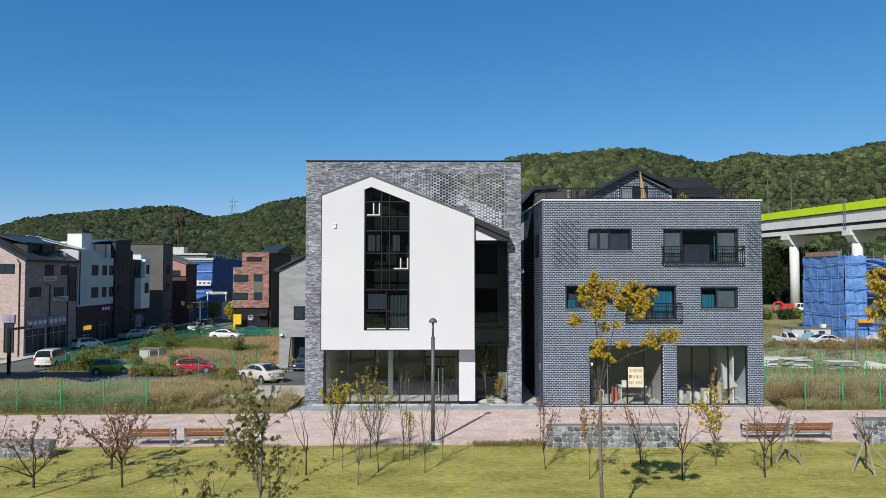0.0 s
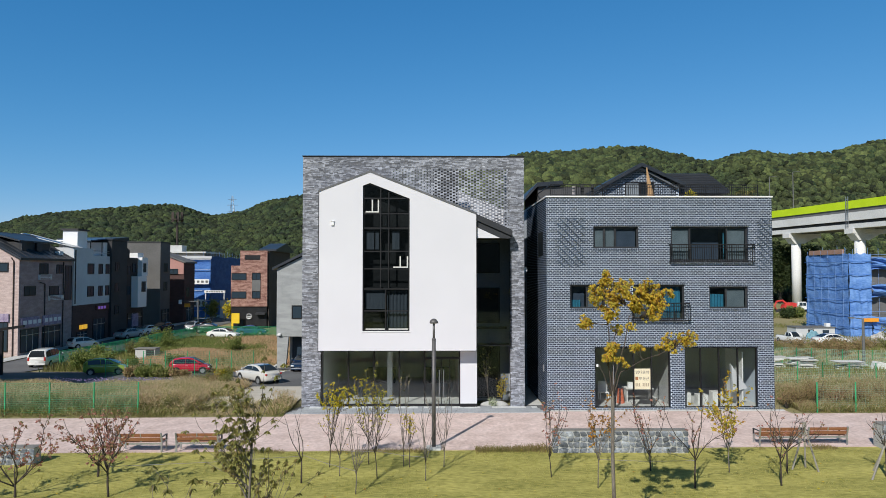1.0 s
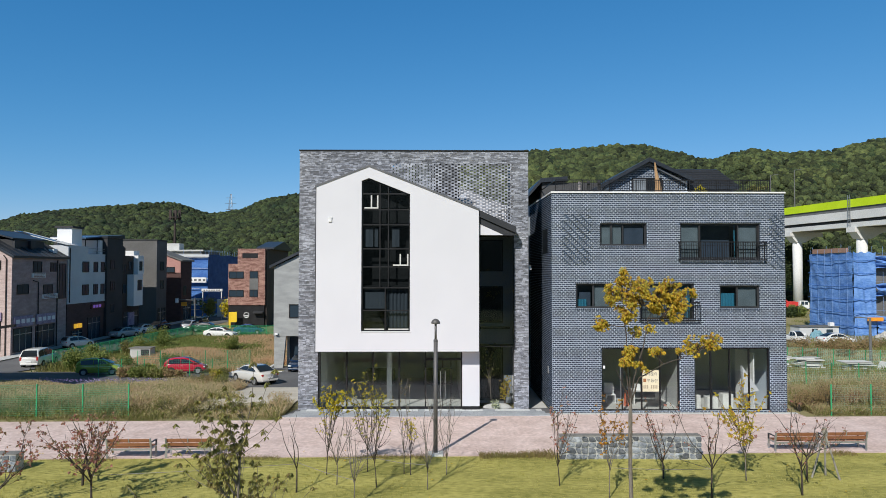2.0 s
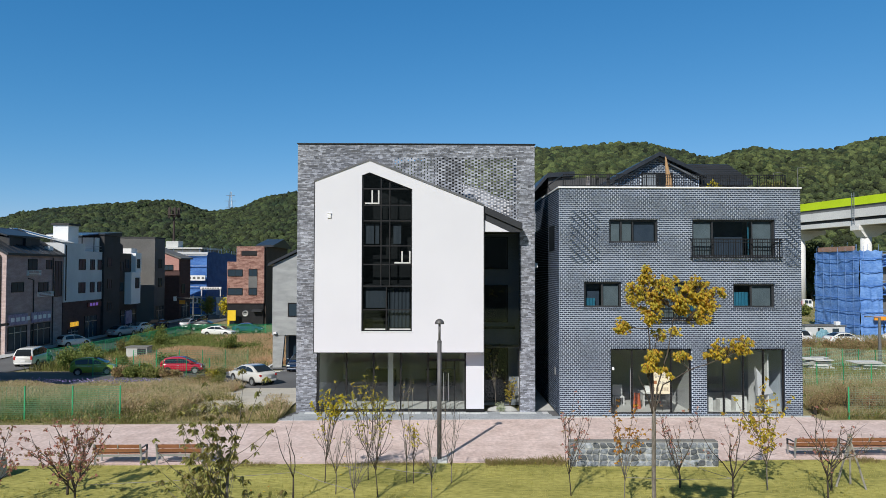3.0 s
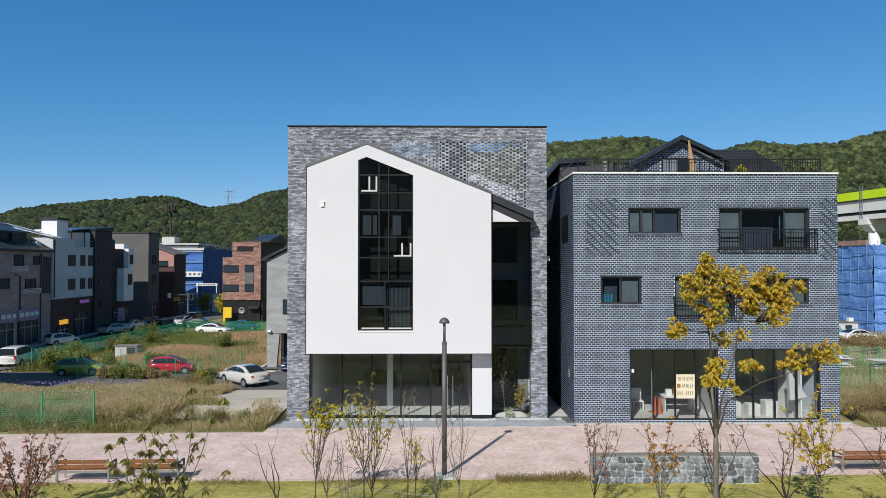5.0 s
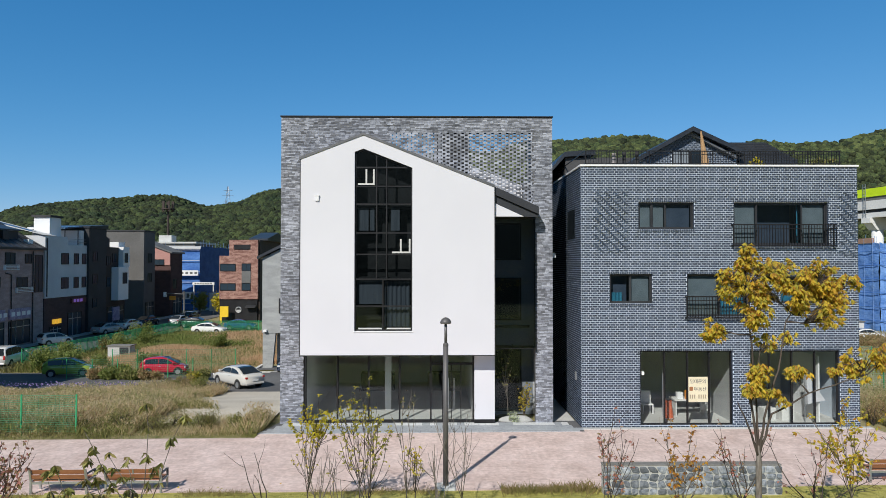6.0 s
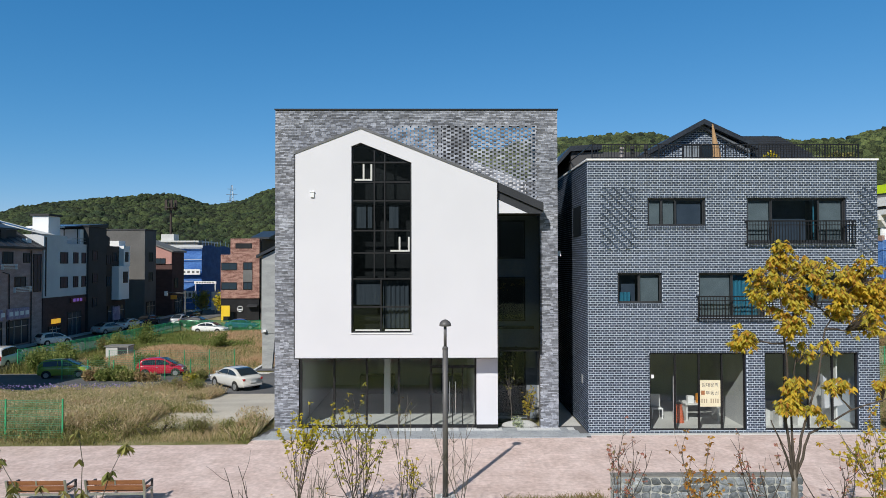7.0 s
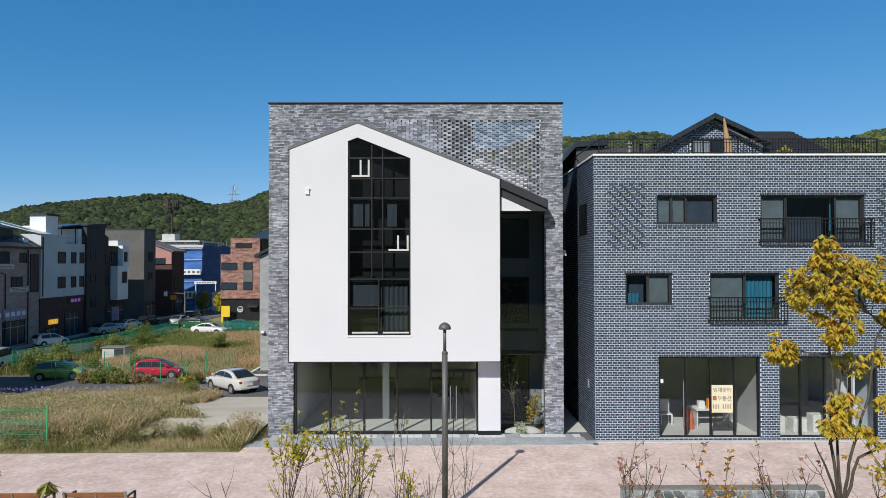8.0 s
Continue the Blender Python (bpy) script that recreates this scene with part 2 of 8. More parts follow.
far = [-3000, -1500, -700, -300, -150] + steps(-90, 90, 1.5) + [150, 300, 700, 1500, 3000]
fary = [-400, -150, -60] + steps(-20, 34, 3.0) + steps(35, 72, 1.0) + steps(76, 130, 6) + [180, 300, 600, 1200, 2500, 4800]
setting("ground", sheet(far, fary, -0.05), M_FIELD, "rough grassy ground of the valley with bare earth")
SL = 0.036
lawn = sheet(steps(-60, 60, 1.0), steps(-25, 26.2, 0.9), 0.0, 0.05, SL * 0.5)
setting("lawn", lawn, M_LAWN, "mown park lawn turning yellow green in autumn", True)
PX0, PX1, PY0, PY1 = -42.0, 42.0, 26.35, 32.45
setting("forecourt", Shape().prism_z([(-7.4, 32.2), (18.3, 32.2), (18.3, 33.6), (5.99, 33.6), (5.99, 33.1), (-7.4, 32.86)], -0.2, -0.0025), M_PAVEJ, "pink block paving before the brick house")
setting("pavement", sheet(steps(PX0, PX1, 2), [PY0, PY1], -0.0015, 0, SL * 0.5), M_PAVEJ, "pink concrete block footpath along the park")
kerb = Shape()
for i in range(84):
    x0, x1 = PX0 + i, PX0 + i + 0.99
    ya = PY0 - 0.09
    kerb.add([(x, ya + SL * 0.5 * x + dy, z) for z in (-0.1, 0.006) for dy in (-0.07, 0.07) for x in (x0, x1)], [(0, 2, 3, 1), (4, 5, 7, 6), (0, 1, 5, 4), (2, 6, 7, 3), (0, 4, 6, 2), (1, 3, 7, 5)])
setting("kerb", kerb, M_PAVEJ, "pinkish stone edging between the lawn and the pink path")

# ---- hills ----
# ridge: bearing (x per metre of depth), height per metre of depth
RIDGE = [(-1.3, 0.05), (-0.667, 0.073), (-0.615, 0.084), (-0.58, 0.091), (-0.494, 0.095), (-0.40, 0.103), (-0.338, 0.09), (-0.30, 0.093),
         (-0.25, 0.108), (-0.19, 0.118), (-0.09, 0.150), (-0.03, 0.162), (0.04, 0.167), (0.085, 0.169), (0.12, 0.182), (0.14, 0.188), (0.2, 0.192), (0.285, 0.200), (0.32, 0.201), (0.37, 0.188),
         (0.42, 0.175), (0.49, 0.190), (0.545, 0.187), (0.61, 0.191), (0.65, 0.201), (0.69, 0.211), (0.9, 0.22), (1.4, 0.12)]


def ridge_height(b):
    for (b0, h0), (b1, h1) in zip(RIDGE, RIDGE[1:]):
        if b0 <= b <= b1:
            return h0 + (h1 - h0) * smooth01((b - b0) / (b1 - b0))
    return 0.05


def ridge_depth(b):
    return 430 - 100 * smooth01((b + 0.2) / 0.3)


def hill_z(b, d):
    """Land height at bearing b and depth d, and whether it is past the ridge."""
    dr = ridge_depth(b)
    top = 7.2 + ridge_height(b) * dr - 4
    d0 = 196 if b > 0.0 else 190
    u = (d - d0) / (dr - d0)
    if u <= 1:
        z = -4 + (top + 4) * (0.55 * max(u, -0.02) + 0.45 * smooth01(u))
    else:
        z = top - 0.10 * (d - dr) * min(1, (u - 1) * 4)
    return z + 5 * noise.noise((b * d * 0.02, d * 0.02, 0.5)) * min(1, max(0, u) * 3) * (1 if u < 1 else 0.5)


bs = steps(-1.35, 1.4, 0.02)
ds = [185, 196, 205, 215, 228, 242, 258, 275, 295, 315, 335, 360, 385, 410, 440, 475, 520, 580]
hill = Shape()
for d in ds:
    for b in bs:
        hill.v.append((b * d, d - 1.4, hill_z(b, d)))
for j in range(len(ds) - 1):
    for i in range(len(bs) - 1):
        q = j * len(bs) + i
        hill.f.append((q, q + 1, q + len(bs) + 1, q + len(bs)))
M_HILLSOIL = surf("forest_floor", (0.02, 0.028, 0.01), (0.04, 0.05, 0.02), 1.0, 0.05, 1, 0.3)
setting("hill", hill, M_HILLSOIL, "wooded hills behind the town", True)

# the wood: clumped crowns in one mesh
def crown_unit(seed, sub=2):
    b = bmesh.new()
    bmesh.ops.create_icosphere(b, subdivisions=sub, radius=1)
    out = []
    for v in b.verts:
        n = noise.noise(v.co * 1.9 + Vector((seed * 7.3, seed * 1.7, 0))) + 0.5 * noise.noise(v.co * 4.1 + Vector((seed * 2.3, 0, 5)))
        out.append(v.co * (1 + 0.36 * n))
    faces = [tuple(v.index for v in f.verts) for f in b.faces]
    b.free()
    return np.array([tuple(v) for v in out]), np.array(faces)


def big_mesh(name, verts, faces, mat, flat=True):
    me = bpy.data.meshes.new(name)
    me.vertices.add(len(verts))
    me.vertices.foreach_set("co", np.asarray(verts, dtype=np.float32).ravel())
    k = faces.shape[1]
    me.loops.add(faces.size)
    me.loops.foreach_set("vertex_index", faces.astype(np.int32).ravel())
    me.polygons.add(len(faces))
    me.polygons.foreach_set("loop_start", np.arange(0, faces.size, k, dtype=np.int32))
    me.materials.append(mat)
    me.update(calc_edges=True)
    me.validate()
    if flat:
        me.shade_flat()
    return me


units = [crown_unit(i) for i in range(12)]
rng = np.random.default_rng(4)
woods = {"dark_green": ([], []), "broad": ([], [])}
counts = {"dark_green": 0, "broad": 0}
for k in range(66000):
    d = math.sqrt(rng.uniform(165 ** 2, 470 ** 2))
    b = rng.uniform(-0.86, 0.86)
    if (d < 200 and (b < 0.47 or abs(b * d - 98) < 18)) or abs(b * d) > 520 or d > ridge_depth(b) + 15 or (-0.16 < b < 0.05 and d < 300):
        continue
    u, f = units[k % 12]
    r = rng.uniform(0.9, 2.4) * (0.85 + 0.35 * noise.noise((b * d * 0.01, d * 0.01, 9)))
    c, s_ = math.cos(k), math.sin(k)
    w = u * [r, r, r * rng.uniform(0.8, 1.25)]
    w = np.column_stack((w[:, 0] * c - w[:, 1] * s_, w[:, 0] * s_ + w[:, 1] * c, w[:, 2]))
    sort = "dark_green" if b < 0 or rng.uniform() < 0.22 else "broad"
    woods[sort][0].append(w + [b * d, d - 1.4, hill_z(b, d) + r * 0.55])
    woods[sort][1].append(f + counts[sort])
    counts[sort] += len(u)
# darker wood: conifer green with the left hill's weaker sunlight mixed in
M_DARKWOOD = surf("dark_woodland", (0.011, 0.024, 0.010), (0.055, 0.072, 0.022), 0.9, 0.05, 1.6, 0.8, vary=0.7, depth=1.2, detail=5, contrast=0.22)
M_BROADWOOD = surf("broadleaf_woodland", (0.022, 0.038, 0.015), (0.098, 0.118, 0.036), 0.9, 0.03, 1.6, 0.8, vary=0.6, depth=1.2, detail=5, contrast=0.24)
for sort, mat, label in (("dark_green", M_DARKWOOD, "dark green hill wood with shade mixed into its colour"), ("broad", M_BROADWOOD, "olive green broadleaf wood on the hills in early autumn")):
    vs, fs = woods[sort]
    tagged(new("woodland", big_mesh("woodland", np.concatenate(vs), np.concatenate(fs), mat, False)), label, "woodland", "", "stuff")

# wooded slope south of the park, out of view; added to darken window reflections
south = Shape()
bs2, ds2 = steps(-3.2, 3.2, 0.2), [45, 60, 100, 200, 380]
for d, z in zip(ds2, (-1, 8, 22, 50, 84)):
    for b in bs2:
        south.v.append((b * d, -d, z * (1 + 0.15 * noise.noise((b * 3, d * 0.01, 2)))))
for j in range(len(ds2) - 1):
    for i in range(len(bs2) - 1):
        q = j * len(bs2) + i
        south.f.append((q + len(bs2), q + len(bs2) + 1, q + 1, q))
setting("hill_south", south, surf("far_wood", (0.012, 0.022, 0.018), (0.05, 0.065, 0.05), 0.95, 0.03, 0.6, 0.6, depth=1.0), "unseen wooded slope added for dark window reflections", True)

# ---- the white gabled apartment house ----
YF, YW = 33.60, 34.53                      # front of the white gable; front of the brick screen wall
WX0, WX1, WTOP = -6.92, 4.93, 13.4
FX0, FX1, FZ0 = -5.90, 2.32, 3.09          # white front
GX0, GX1, GZ0 = -3.61, -1.17, 4.10         # tall window
PEAK = (-3.24, 12.37)


def gable_z(x, lower=0.0):
    """Height of the white gable's sloping top edge."""
    if x < PEAK[0]:
        return 11.35 + (PEAK[1] - 11.35) * (x - FX0) / (PEAK[0] - FX0) - lower
    return PEAK[1] + (10.18 - PEAK[1]) * (x - PEAK[0]) / (FX1 - PEAK[0]) - lower


house = thing("apartment_house", (-1, 40, 0), "white rendered gabled apartment house in a grey brick frame", "apartment house")
gw_top = 0.56
s = Shape()
s.prism_y([(FX0, FZ0), (GX0, FZ0), (GX0, gable_z(GX0)), (FX0, gable_z(FX0))], YF, YF + 0.30)
s.prism_y([(GX1, FZ0), (FX1, FZ0), (FX1, gable_z(FX1)), (GX1, gable_z(GX1))], YF, YF + 0.30)
s.prism_y([(GX0, FZ0), (GX1, FZ0), (GX1, GZ0), (GX0, GZ0)], YF, YF + 0.30)
s.prism_y([(GX0, gable_z(GX0, gw_top)), (PEAK[0], gable_z(PEAK[0], gw_top)), PEAK, (GX0, gable_z(GX0))], YF, YF + 0.30)
s.prism_y([(PEAK[0], gable_z(PEAK[0], gw_top)), (GX1, gable_z(GX1, gw_top)), (GX1, gable_z(GX1)), PEAK], YF, YF + 0.30)
part("gable_front", s, M_WHITE, house, "smooth white rendered gable front")
s = Shape()
s.box(FX0 + 0.002, FX0 + 0.25, YF + 0.302, YW + 0.6, FZ0, gable_z(FX0) - 0.02)
s.box(FX1 - 0.25, FX1 - 0.002, YF + 0.302, YW + 1.6, FZ0, gable_z(FX1) - 0.02)
part("gable_side", s, M_DARKGREY, house, "dark metal side of the projecting gable")
s = Shape()
s.box(FX0 + 0.26, FX1 - 0.26, YF + 0.302, YW + 0.6, FZ0 + 0.004, FZ0 + 0.2)
part("soffit", s, M_WHITEPAINT, house)
part("edge_trim", Shape().box(FX0 - 0.015, FX0 + 0.015, YF - 0.012, YF + 0.02, FZ0, gable_z(FX0)).box(FX1 - 0.02, FX1 + 0.02, YF - 0.012, YF + 0.02, FZ0, gable_z(FX1))
     .box(FX0, FX1, YF - 0.012, YF + 0.02, FZ0 - 0.03, FZ0 - 0.002), M_BLACK, house, "thin black edge strip")
# roof edge over the gable
M_ROOFEDGE = surf("grey_roof_edge", (0.10, 0.105, 0.11), (0.16, 0.16, 0.17), 0.5, 1, 20, 0.1, 0.3)
s = Shape()
e0, e1 = (FX0 - 0.05, gable_z(FX0) - 0.03), (FX1 + 0.02, gable_z(FX1) - 0.02)
s.prism_y([e0, (PEAK[0], PEAK[1] + 0.003), (PEAK[0], PEAK[1] + 0.10), (e0[0], e0[1] + 0.11)], YF - 0.03, YW + 0.35)
s.prism_y([(PEAK[0], PEAK[1] + 0.003), e1, (e1[0], e1[1] + 0.11), (PEAK[0], PEAK[1] + 0.10)], YF - 0.03, YW + 0.35)
part("gable_roof", s, M_ROOFEDGE, house, "grey metal roof edge above the white gable")
s = Shape().prism_y([(FX1 + 0.022, 10.20), (4.20, 9.36), (4.20, 9.04), (FX1 + 0.022, 9.86)], YF + 0.05, 38.0)
part("side_roof", s, M_DARKGREY, house, "dark metal roof over the recessed side bay")
s = Shape().prism_y([(FX1 + 0.022, 9.84), (4.17, 9.03), (4.17, 8.93), (3.63, 8.93), (FX1 + 0.022, 9.525)], YF + 0.16, YF + 0.28)
part("bay_fascia", s, M_DARKGREY, house, "dark panel under the side roof")
part("bay_gusset", Shape().prism_y([(FX1 + 0.022, 9.50), (3.56, 8.94), (FX1 + 0.022, 8.94)], YF + 0.10, YF + 0.22), M_WHITE, house, "white rendered triangle under the side roof")
# tall window
win = part("tall_window", Shape().prism_y([(GX0, GZ0), (GX0 + 0.06, GZ0), (GX0 + 0.06, gable_z(GX0 + 0.06, gw_top)), (GX0, gable_z(GX0, gw_top))], YF + 0.1, YF + 0.24)
           .prism_y([(GX1 - 0.06, GZ0), (GX1, GZ0), (GX1, gable_z(GX1, gw_top)), (GX1 - 0.06, gable_z(GX1 - 0.06, gw_top))], YF + 0.1, YF + 0.24)
           .prism_y([(GX0 + 0.06, gable_z(GX0 + 0.06, gw_top + 0.07)), (PEAK[0], gable_z(PEAK[0], gw_top + 0.07)), (PEAK[0], gable_z(PEAK[0], gw_top)), (GX0 + 0.06, gable_z(GX0 + 0.06, gw_top))], YF + 0.1, YF + 0.24)
           .prism_y([(PEAK[0], gable_z(PEAK[0], gw_top + 0.07)), (GX1 - 0.06, gable_z(GX1 - 0.06, gw_top + 0.07)), (GX1 - 0.06, gable_z(GX1 - 0.06, gw_top)), (PEAK[0], gable_z(PEAK[0], gw_top))], YF + 0.1, YF + 0.24)
           .box(GX0 + 0.06, GX1 - 0.06, YF + 0.1, YF + 0.24, GZ0, GZ0 + 0.06), M_BLACK, house, "tall black framed gable window over three storeys")
rows_z = [GZ0 + 0.06, 5.14, 6.28, 7.33, 8.24, 9.46, 10.22, 11.02]
for z in rows_z[1:]:
    part("transom", Shape().box(GX0 + 0.06, GX1 - 0.06, YF + 0.11, YF + 0.2, z - 0.03, z + 0.03), M_BLACK, win)
part("mullion", Shape().box(-2.44, -2.39, YF + 0.105, YF + 0.205, GZ0 + 0.06, 6.25), M_BLACK, win)
for x in (-2.69, -2.265):
    part("mullion", Shape().box(x - 0.025, x + 0.025, YF + 0.105, YF + 0.205, 6.31, gable_z(x, gw_top + 0.07)), M_BLACK, win)
glass_top = rows_z[-1]
cols_hi, cols_lo = [GX0 + 0.06, -2.69, -2.265, GX1 - 0.06], [GX0 + 0.06, -2.415, GX1 - 0.06]
rnd = random.Random(5)
for z0, z1 in zip(rows_z, rows_z[1:]):
    cols = cols_lo if z1 < 6.3 else cols_hi
    for x0, x1 in zip(cols, cols[1:]):
        tl = rnd.uniform(-0.006, 0.006)
        part("pane", Shape().add([(x0, YF + 0.16 - tl, z0), (x1, YF + 0.16 + tl, z0), (x1, YF + 0.16 + tl, z1), (x0, YF + 0.16 - tl, z1)], [(0, 1, 2, 3)]), G_DARK, win)
s = Shape().prism_y([(GX0 + 0.06, glass_top), (GX1 - 0.06, glass_top), (GX1 - 0.06, gable_z(GX1 - 0.06, gw_top + 0.03)), (PEAK[0], gable_z(PEAK[0], gw_top + 0.03)), (GX0 + 0.06, gable_z(GX0 + 0.06, gw_top + 0.03))], YF + 0.158, YF + 0.164)
part("pane", s, G_DARK, win)
part("window_sill", Shape().box(GX0 - 0.03, GX1 + 0.03, YF - 0.03, YF + 0.1, GZ0 - 0.05, GZ0 - 0.003), M_WHITEPAINT, house)
# opened vents with pale frames
M_PALEFRAME = surf("pale_frame", (0.52, 0.52, 0.50), (0.62, 0.62, 0.60), 0.6, 2, 30, 0.05)
for x0, x1, z0, z1, xm in ((-3.47, -2.77, 10.27, 10.94, -3.12), (-2.03, -1.25, 7.38, 7.98, -1.66)):
    o = part("vent_sash", Shape().box(x0, x1, YF + 0.06, YF + 0.10, z0, z0 + 0.07), M_PALEFRAME, win, "pale frame of an opened vent")
    part("sash_stile", Shape().box(xm - 0.035, xm + 0.035, YF + 0.06, YF + 0.10, z0 + 0.07, z1), M_PALEFRAME, win)
    part("sash_stile", Shape().box(x1 - 0.07, x1, YF + 0.06, YF + 0.10, z0 + 0.07, z1), M_PALEFRAME, win)
for x0, x1 in ((-3.45, -2.46), (-2.25, -1.24)):
    part("lower_sash", Shape().box(x0, x1, YF + 0.085, YF + 0.11, GZ0 + 0.07, GZ0 + 0.13), M_PALEFRAME, win)
# blinds and curtains behind the glass
M_BLIND = surf("grey_blind", (0.10, 0.12, 0.15), (0.16, 0.185, 0.22), 0.9, 1, 6, 0.1, stretch=(8, 1, 0.2))
for x0, x1, z0, z1 in ((-3.52, -2.46, 5.22, 6.24), (-3.5, -3.05, 8.35, 9.36), (-2.98, -2.8, 8.35, 9.36), (-2.1, -1.72, 8.35, 9.36)):
    part("blind", Shape().box(x0, x1, YF + 0.34, YF + 0.37, z0, z1), M_BLIND, win, "pale grey blind")
cu = Shape()
pts = steps(-2.36, -1.3, 0.04)
for i in range(len(pts) - 1):
    ya, yb = (YF + 0.42 + 0.03 * math.sin(p * 34) for p in (pts[i], pts[i + 1]))
    cu.add([(pts[i], ya, 4.25), (pts[i + 1], yb, 4.25), (pts[i + 1], yb, 6.2), (pts[i], ya, 6.2)], [(0, 1, 2, 3)])
part("curtain", cu, M_BLIND, win, "pale pleated curtain")
# wall box
part("wall_vent", Shape().box(-5.26, -5.10, YF - 0.07, YF - 0.002, 9.58, 9.78).box(-5.28, -5.08, YF - 0.09, YF - 0.002, 9.785, 9.82), M_WHITEPAINT, house, "small white wall vent", bevel=0.01)
# body behind; its near-black colour stands in for unlit rooms
M_BAYGREY = surf("bay_grey_cladding", (0.36, 0.38, 0.41), (0.44, 0.46, 0.49), 0.8, 0.7, 10, 0.1)
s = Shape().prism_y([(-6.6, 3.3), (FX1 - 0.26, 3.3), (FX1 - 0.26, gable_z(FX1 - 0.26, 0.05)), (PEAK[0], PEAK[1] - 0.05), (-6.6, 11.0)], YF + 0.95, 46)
part("body", s, M_DIM, house, "solid body coloured dark like unlit rooms behind the glazing")
part("side_body", Shape().prism_y([(FX1 - 0.255, 0), (4.55, 0), (4.55, 8.9), (FX1 - 0.255, 9.9)], 36.3, 46), M_BAYGREY, house, "dark clad recessed side bay")
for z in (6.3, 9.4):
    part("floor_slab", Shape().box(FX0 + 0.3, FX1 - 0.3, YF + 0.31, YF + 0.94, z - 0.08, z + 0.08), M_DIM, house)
M_CHARCOALB = surf("bay_charcoal", (0.05, 0.05, 0.052), (0.075, 0.075, 0.078), 0.7, 0.8, 10, 0.1)
# recessed bay windows
for z0, z1 in ((7.1, 8.8), (4.32, 6.29), (0.15, 3.16)):
    w = part("bay_window", Shape().box(2.5, 2.58, 36.2, 36.29, z0, z1).box(3.7, 3.78, 36.2, 36.29, z0, z1).box(2.58, 3.7, 36.2, 36.29, z1 - 0.08, z1).box(2.58, 3.7, 36.2, 36.29, z0, z0 + 0.08), M_BLACK, house, "dark framed side bay window")
    # charcoal sheet between the pane and the grey wall
    part("blind", Shape().box(2.58, 3.7, 36.27, 36.28, z0 + 0.08, z1 - 0.08), M_CHARCOALB, w, "charcoal sheet behind the bay window pane")
    part("pane", Shape().add([(2.58, 36.25, z0 + 0.08), (3.7, 36.25, z0 + 0.08), (3.7, 36.25, z1 - 0.08), (2.58, 36.25, z1 - 0.08)], [(0, 1, 2, 3)]), G_DARK, w)
G_BAY = glass_mat("bay_glass", (0.46, 0.50, 0.54), 0.85)
bay = part("bay_glazing", Shape().box(2.39, 4.16, 34.28, 35.26, 3.25, 3.28), M_BLACK, house, "dark glazed front of the side bay")
part("head_rail", Shape().box(2.33, 4.16, 34.28, 34.36, 8.86, 8.93), M_BLACK, bay)
for xa, xb in ((2.34, 4.15),):
    part("pane", Shape().add([(2.4, 35.22, 0.05), (4.15, 35.22, 0.05), (4.15, 35.22, 3.25), (2.4, 35.22, 3.25)], [(0, 1, 2, 3)]), G_BAY, bay)
    for za, zb in ((3.28, 8.86),):
        part("pane", Shape().add([(xa, 34.32, za), (xb, 34.32, za), (xb, 34.32, zb), (xa, 34.32, zb)], [(0, 1, 2, 3)]), G_BAY, bay).visible_shadow = True
for z in (4.05,):
    part("bay_band", Shape().box(2.33, 4.15, 36.15, 36.29, z - 0.06, z + 0.06), M_CHARCOALB, house, "grey floor band of the side bay")
part("wall_light", Shape().prism_x([(34.85, 7.2), (35.0, 7.2), (35.0, 7.42)], 4.94, 5.13), M_WHITEPAINT, house, "small white wall light")
# shop front on the ground floor
shop = part("shop_front", Shape().box(-5.88, 1.5, 34.62, 34.74, 2.93, 3.08).box(-5.88, 1.5, 34.62, 34.74, 0.04, 0.14).box(-0.36, 1.42, 34.63, 34.73, 2.52, 2.62), M_BLACK, house, "black framed shop glazing")
for x in (-5.84, -4.45, -3.09, -1.75, -0.39, 1.46):
    part("mullion", Shape().box(x - 0.035, x + 0.035, 34.6, 34.75, 0.14, 2.93), M_BLACK, shop)
for x0, x1 in zip((-5.8, -4.41, -3.05, -1.71, -0.35), (-4.49, -3.13, -1.79, -0.43, 1.42)):
    part("pane", Shape().add([(x0, 34.68, 0.14), (x1, 34.68, 0.14), (x1, 34.68, 2.93), (x0, 34.68, 2.93)], [(0, 1, 2, 3)]), G_SHOP, shop)
for x in (0.5, 0.12, 0.92):
    part("door_stile", Shape().box(x - 0.02, x + 0.02, 34.64, 34.72, 0.14, 2.52), M_BLACK, shop)
for x in (0.38, 0.62):
    part("door_handle", Shape().tube([(x, 34.58, 0.55), (x, 34.58, 1.95)], [0.018, 0.018], 8).box(x - 0.01, x + 0.01, 34.58, 34.66, 0.7, 0.72).box(x - 0.01, x + 0.01, 34.58, 34.66, 1.78, 1.8), M_STEEL, shop, "long steel pull handle")
part("pier", Shape().box(1.5, 2.38, 34.44, 34.9, 0.2, FZ0 - 0.01), M_WHITE, house, "white rendered pier")
part("pier_base", Shape().box(1.49, 2.39, 34.43, 34.9, 0.0, 0.198), M_BLACK, house, "black pier base")
# shop room
part("shop_floor", Shape().box(-5.88, 1.5, 34.76, 44, 0.0, 0.06), M_CONC, house)
part("shop_wall", Shape().box(-5.95, 1.6, 44, 44.2, 0, 3.28).box(-6.1, -5.9, 34.85, 44, 0, 3.28).box(1.51, 1.7, 34.95, 44, 0, 3.28), M_WHITEPAINT, house)
part("shop_ceiling", Shape().box(-6.5, 1.8, 34.75, 44.2, 3.1, 3.28), M_ROOM, house)
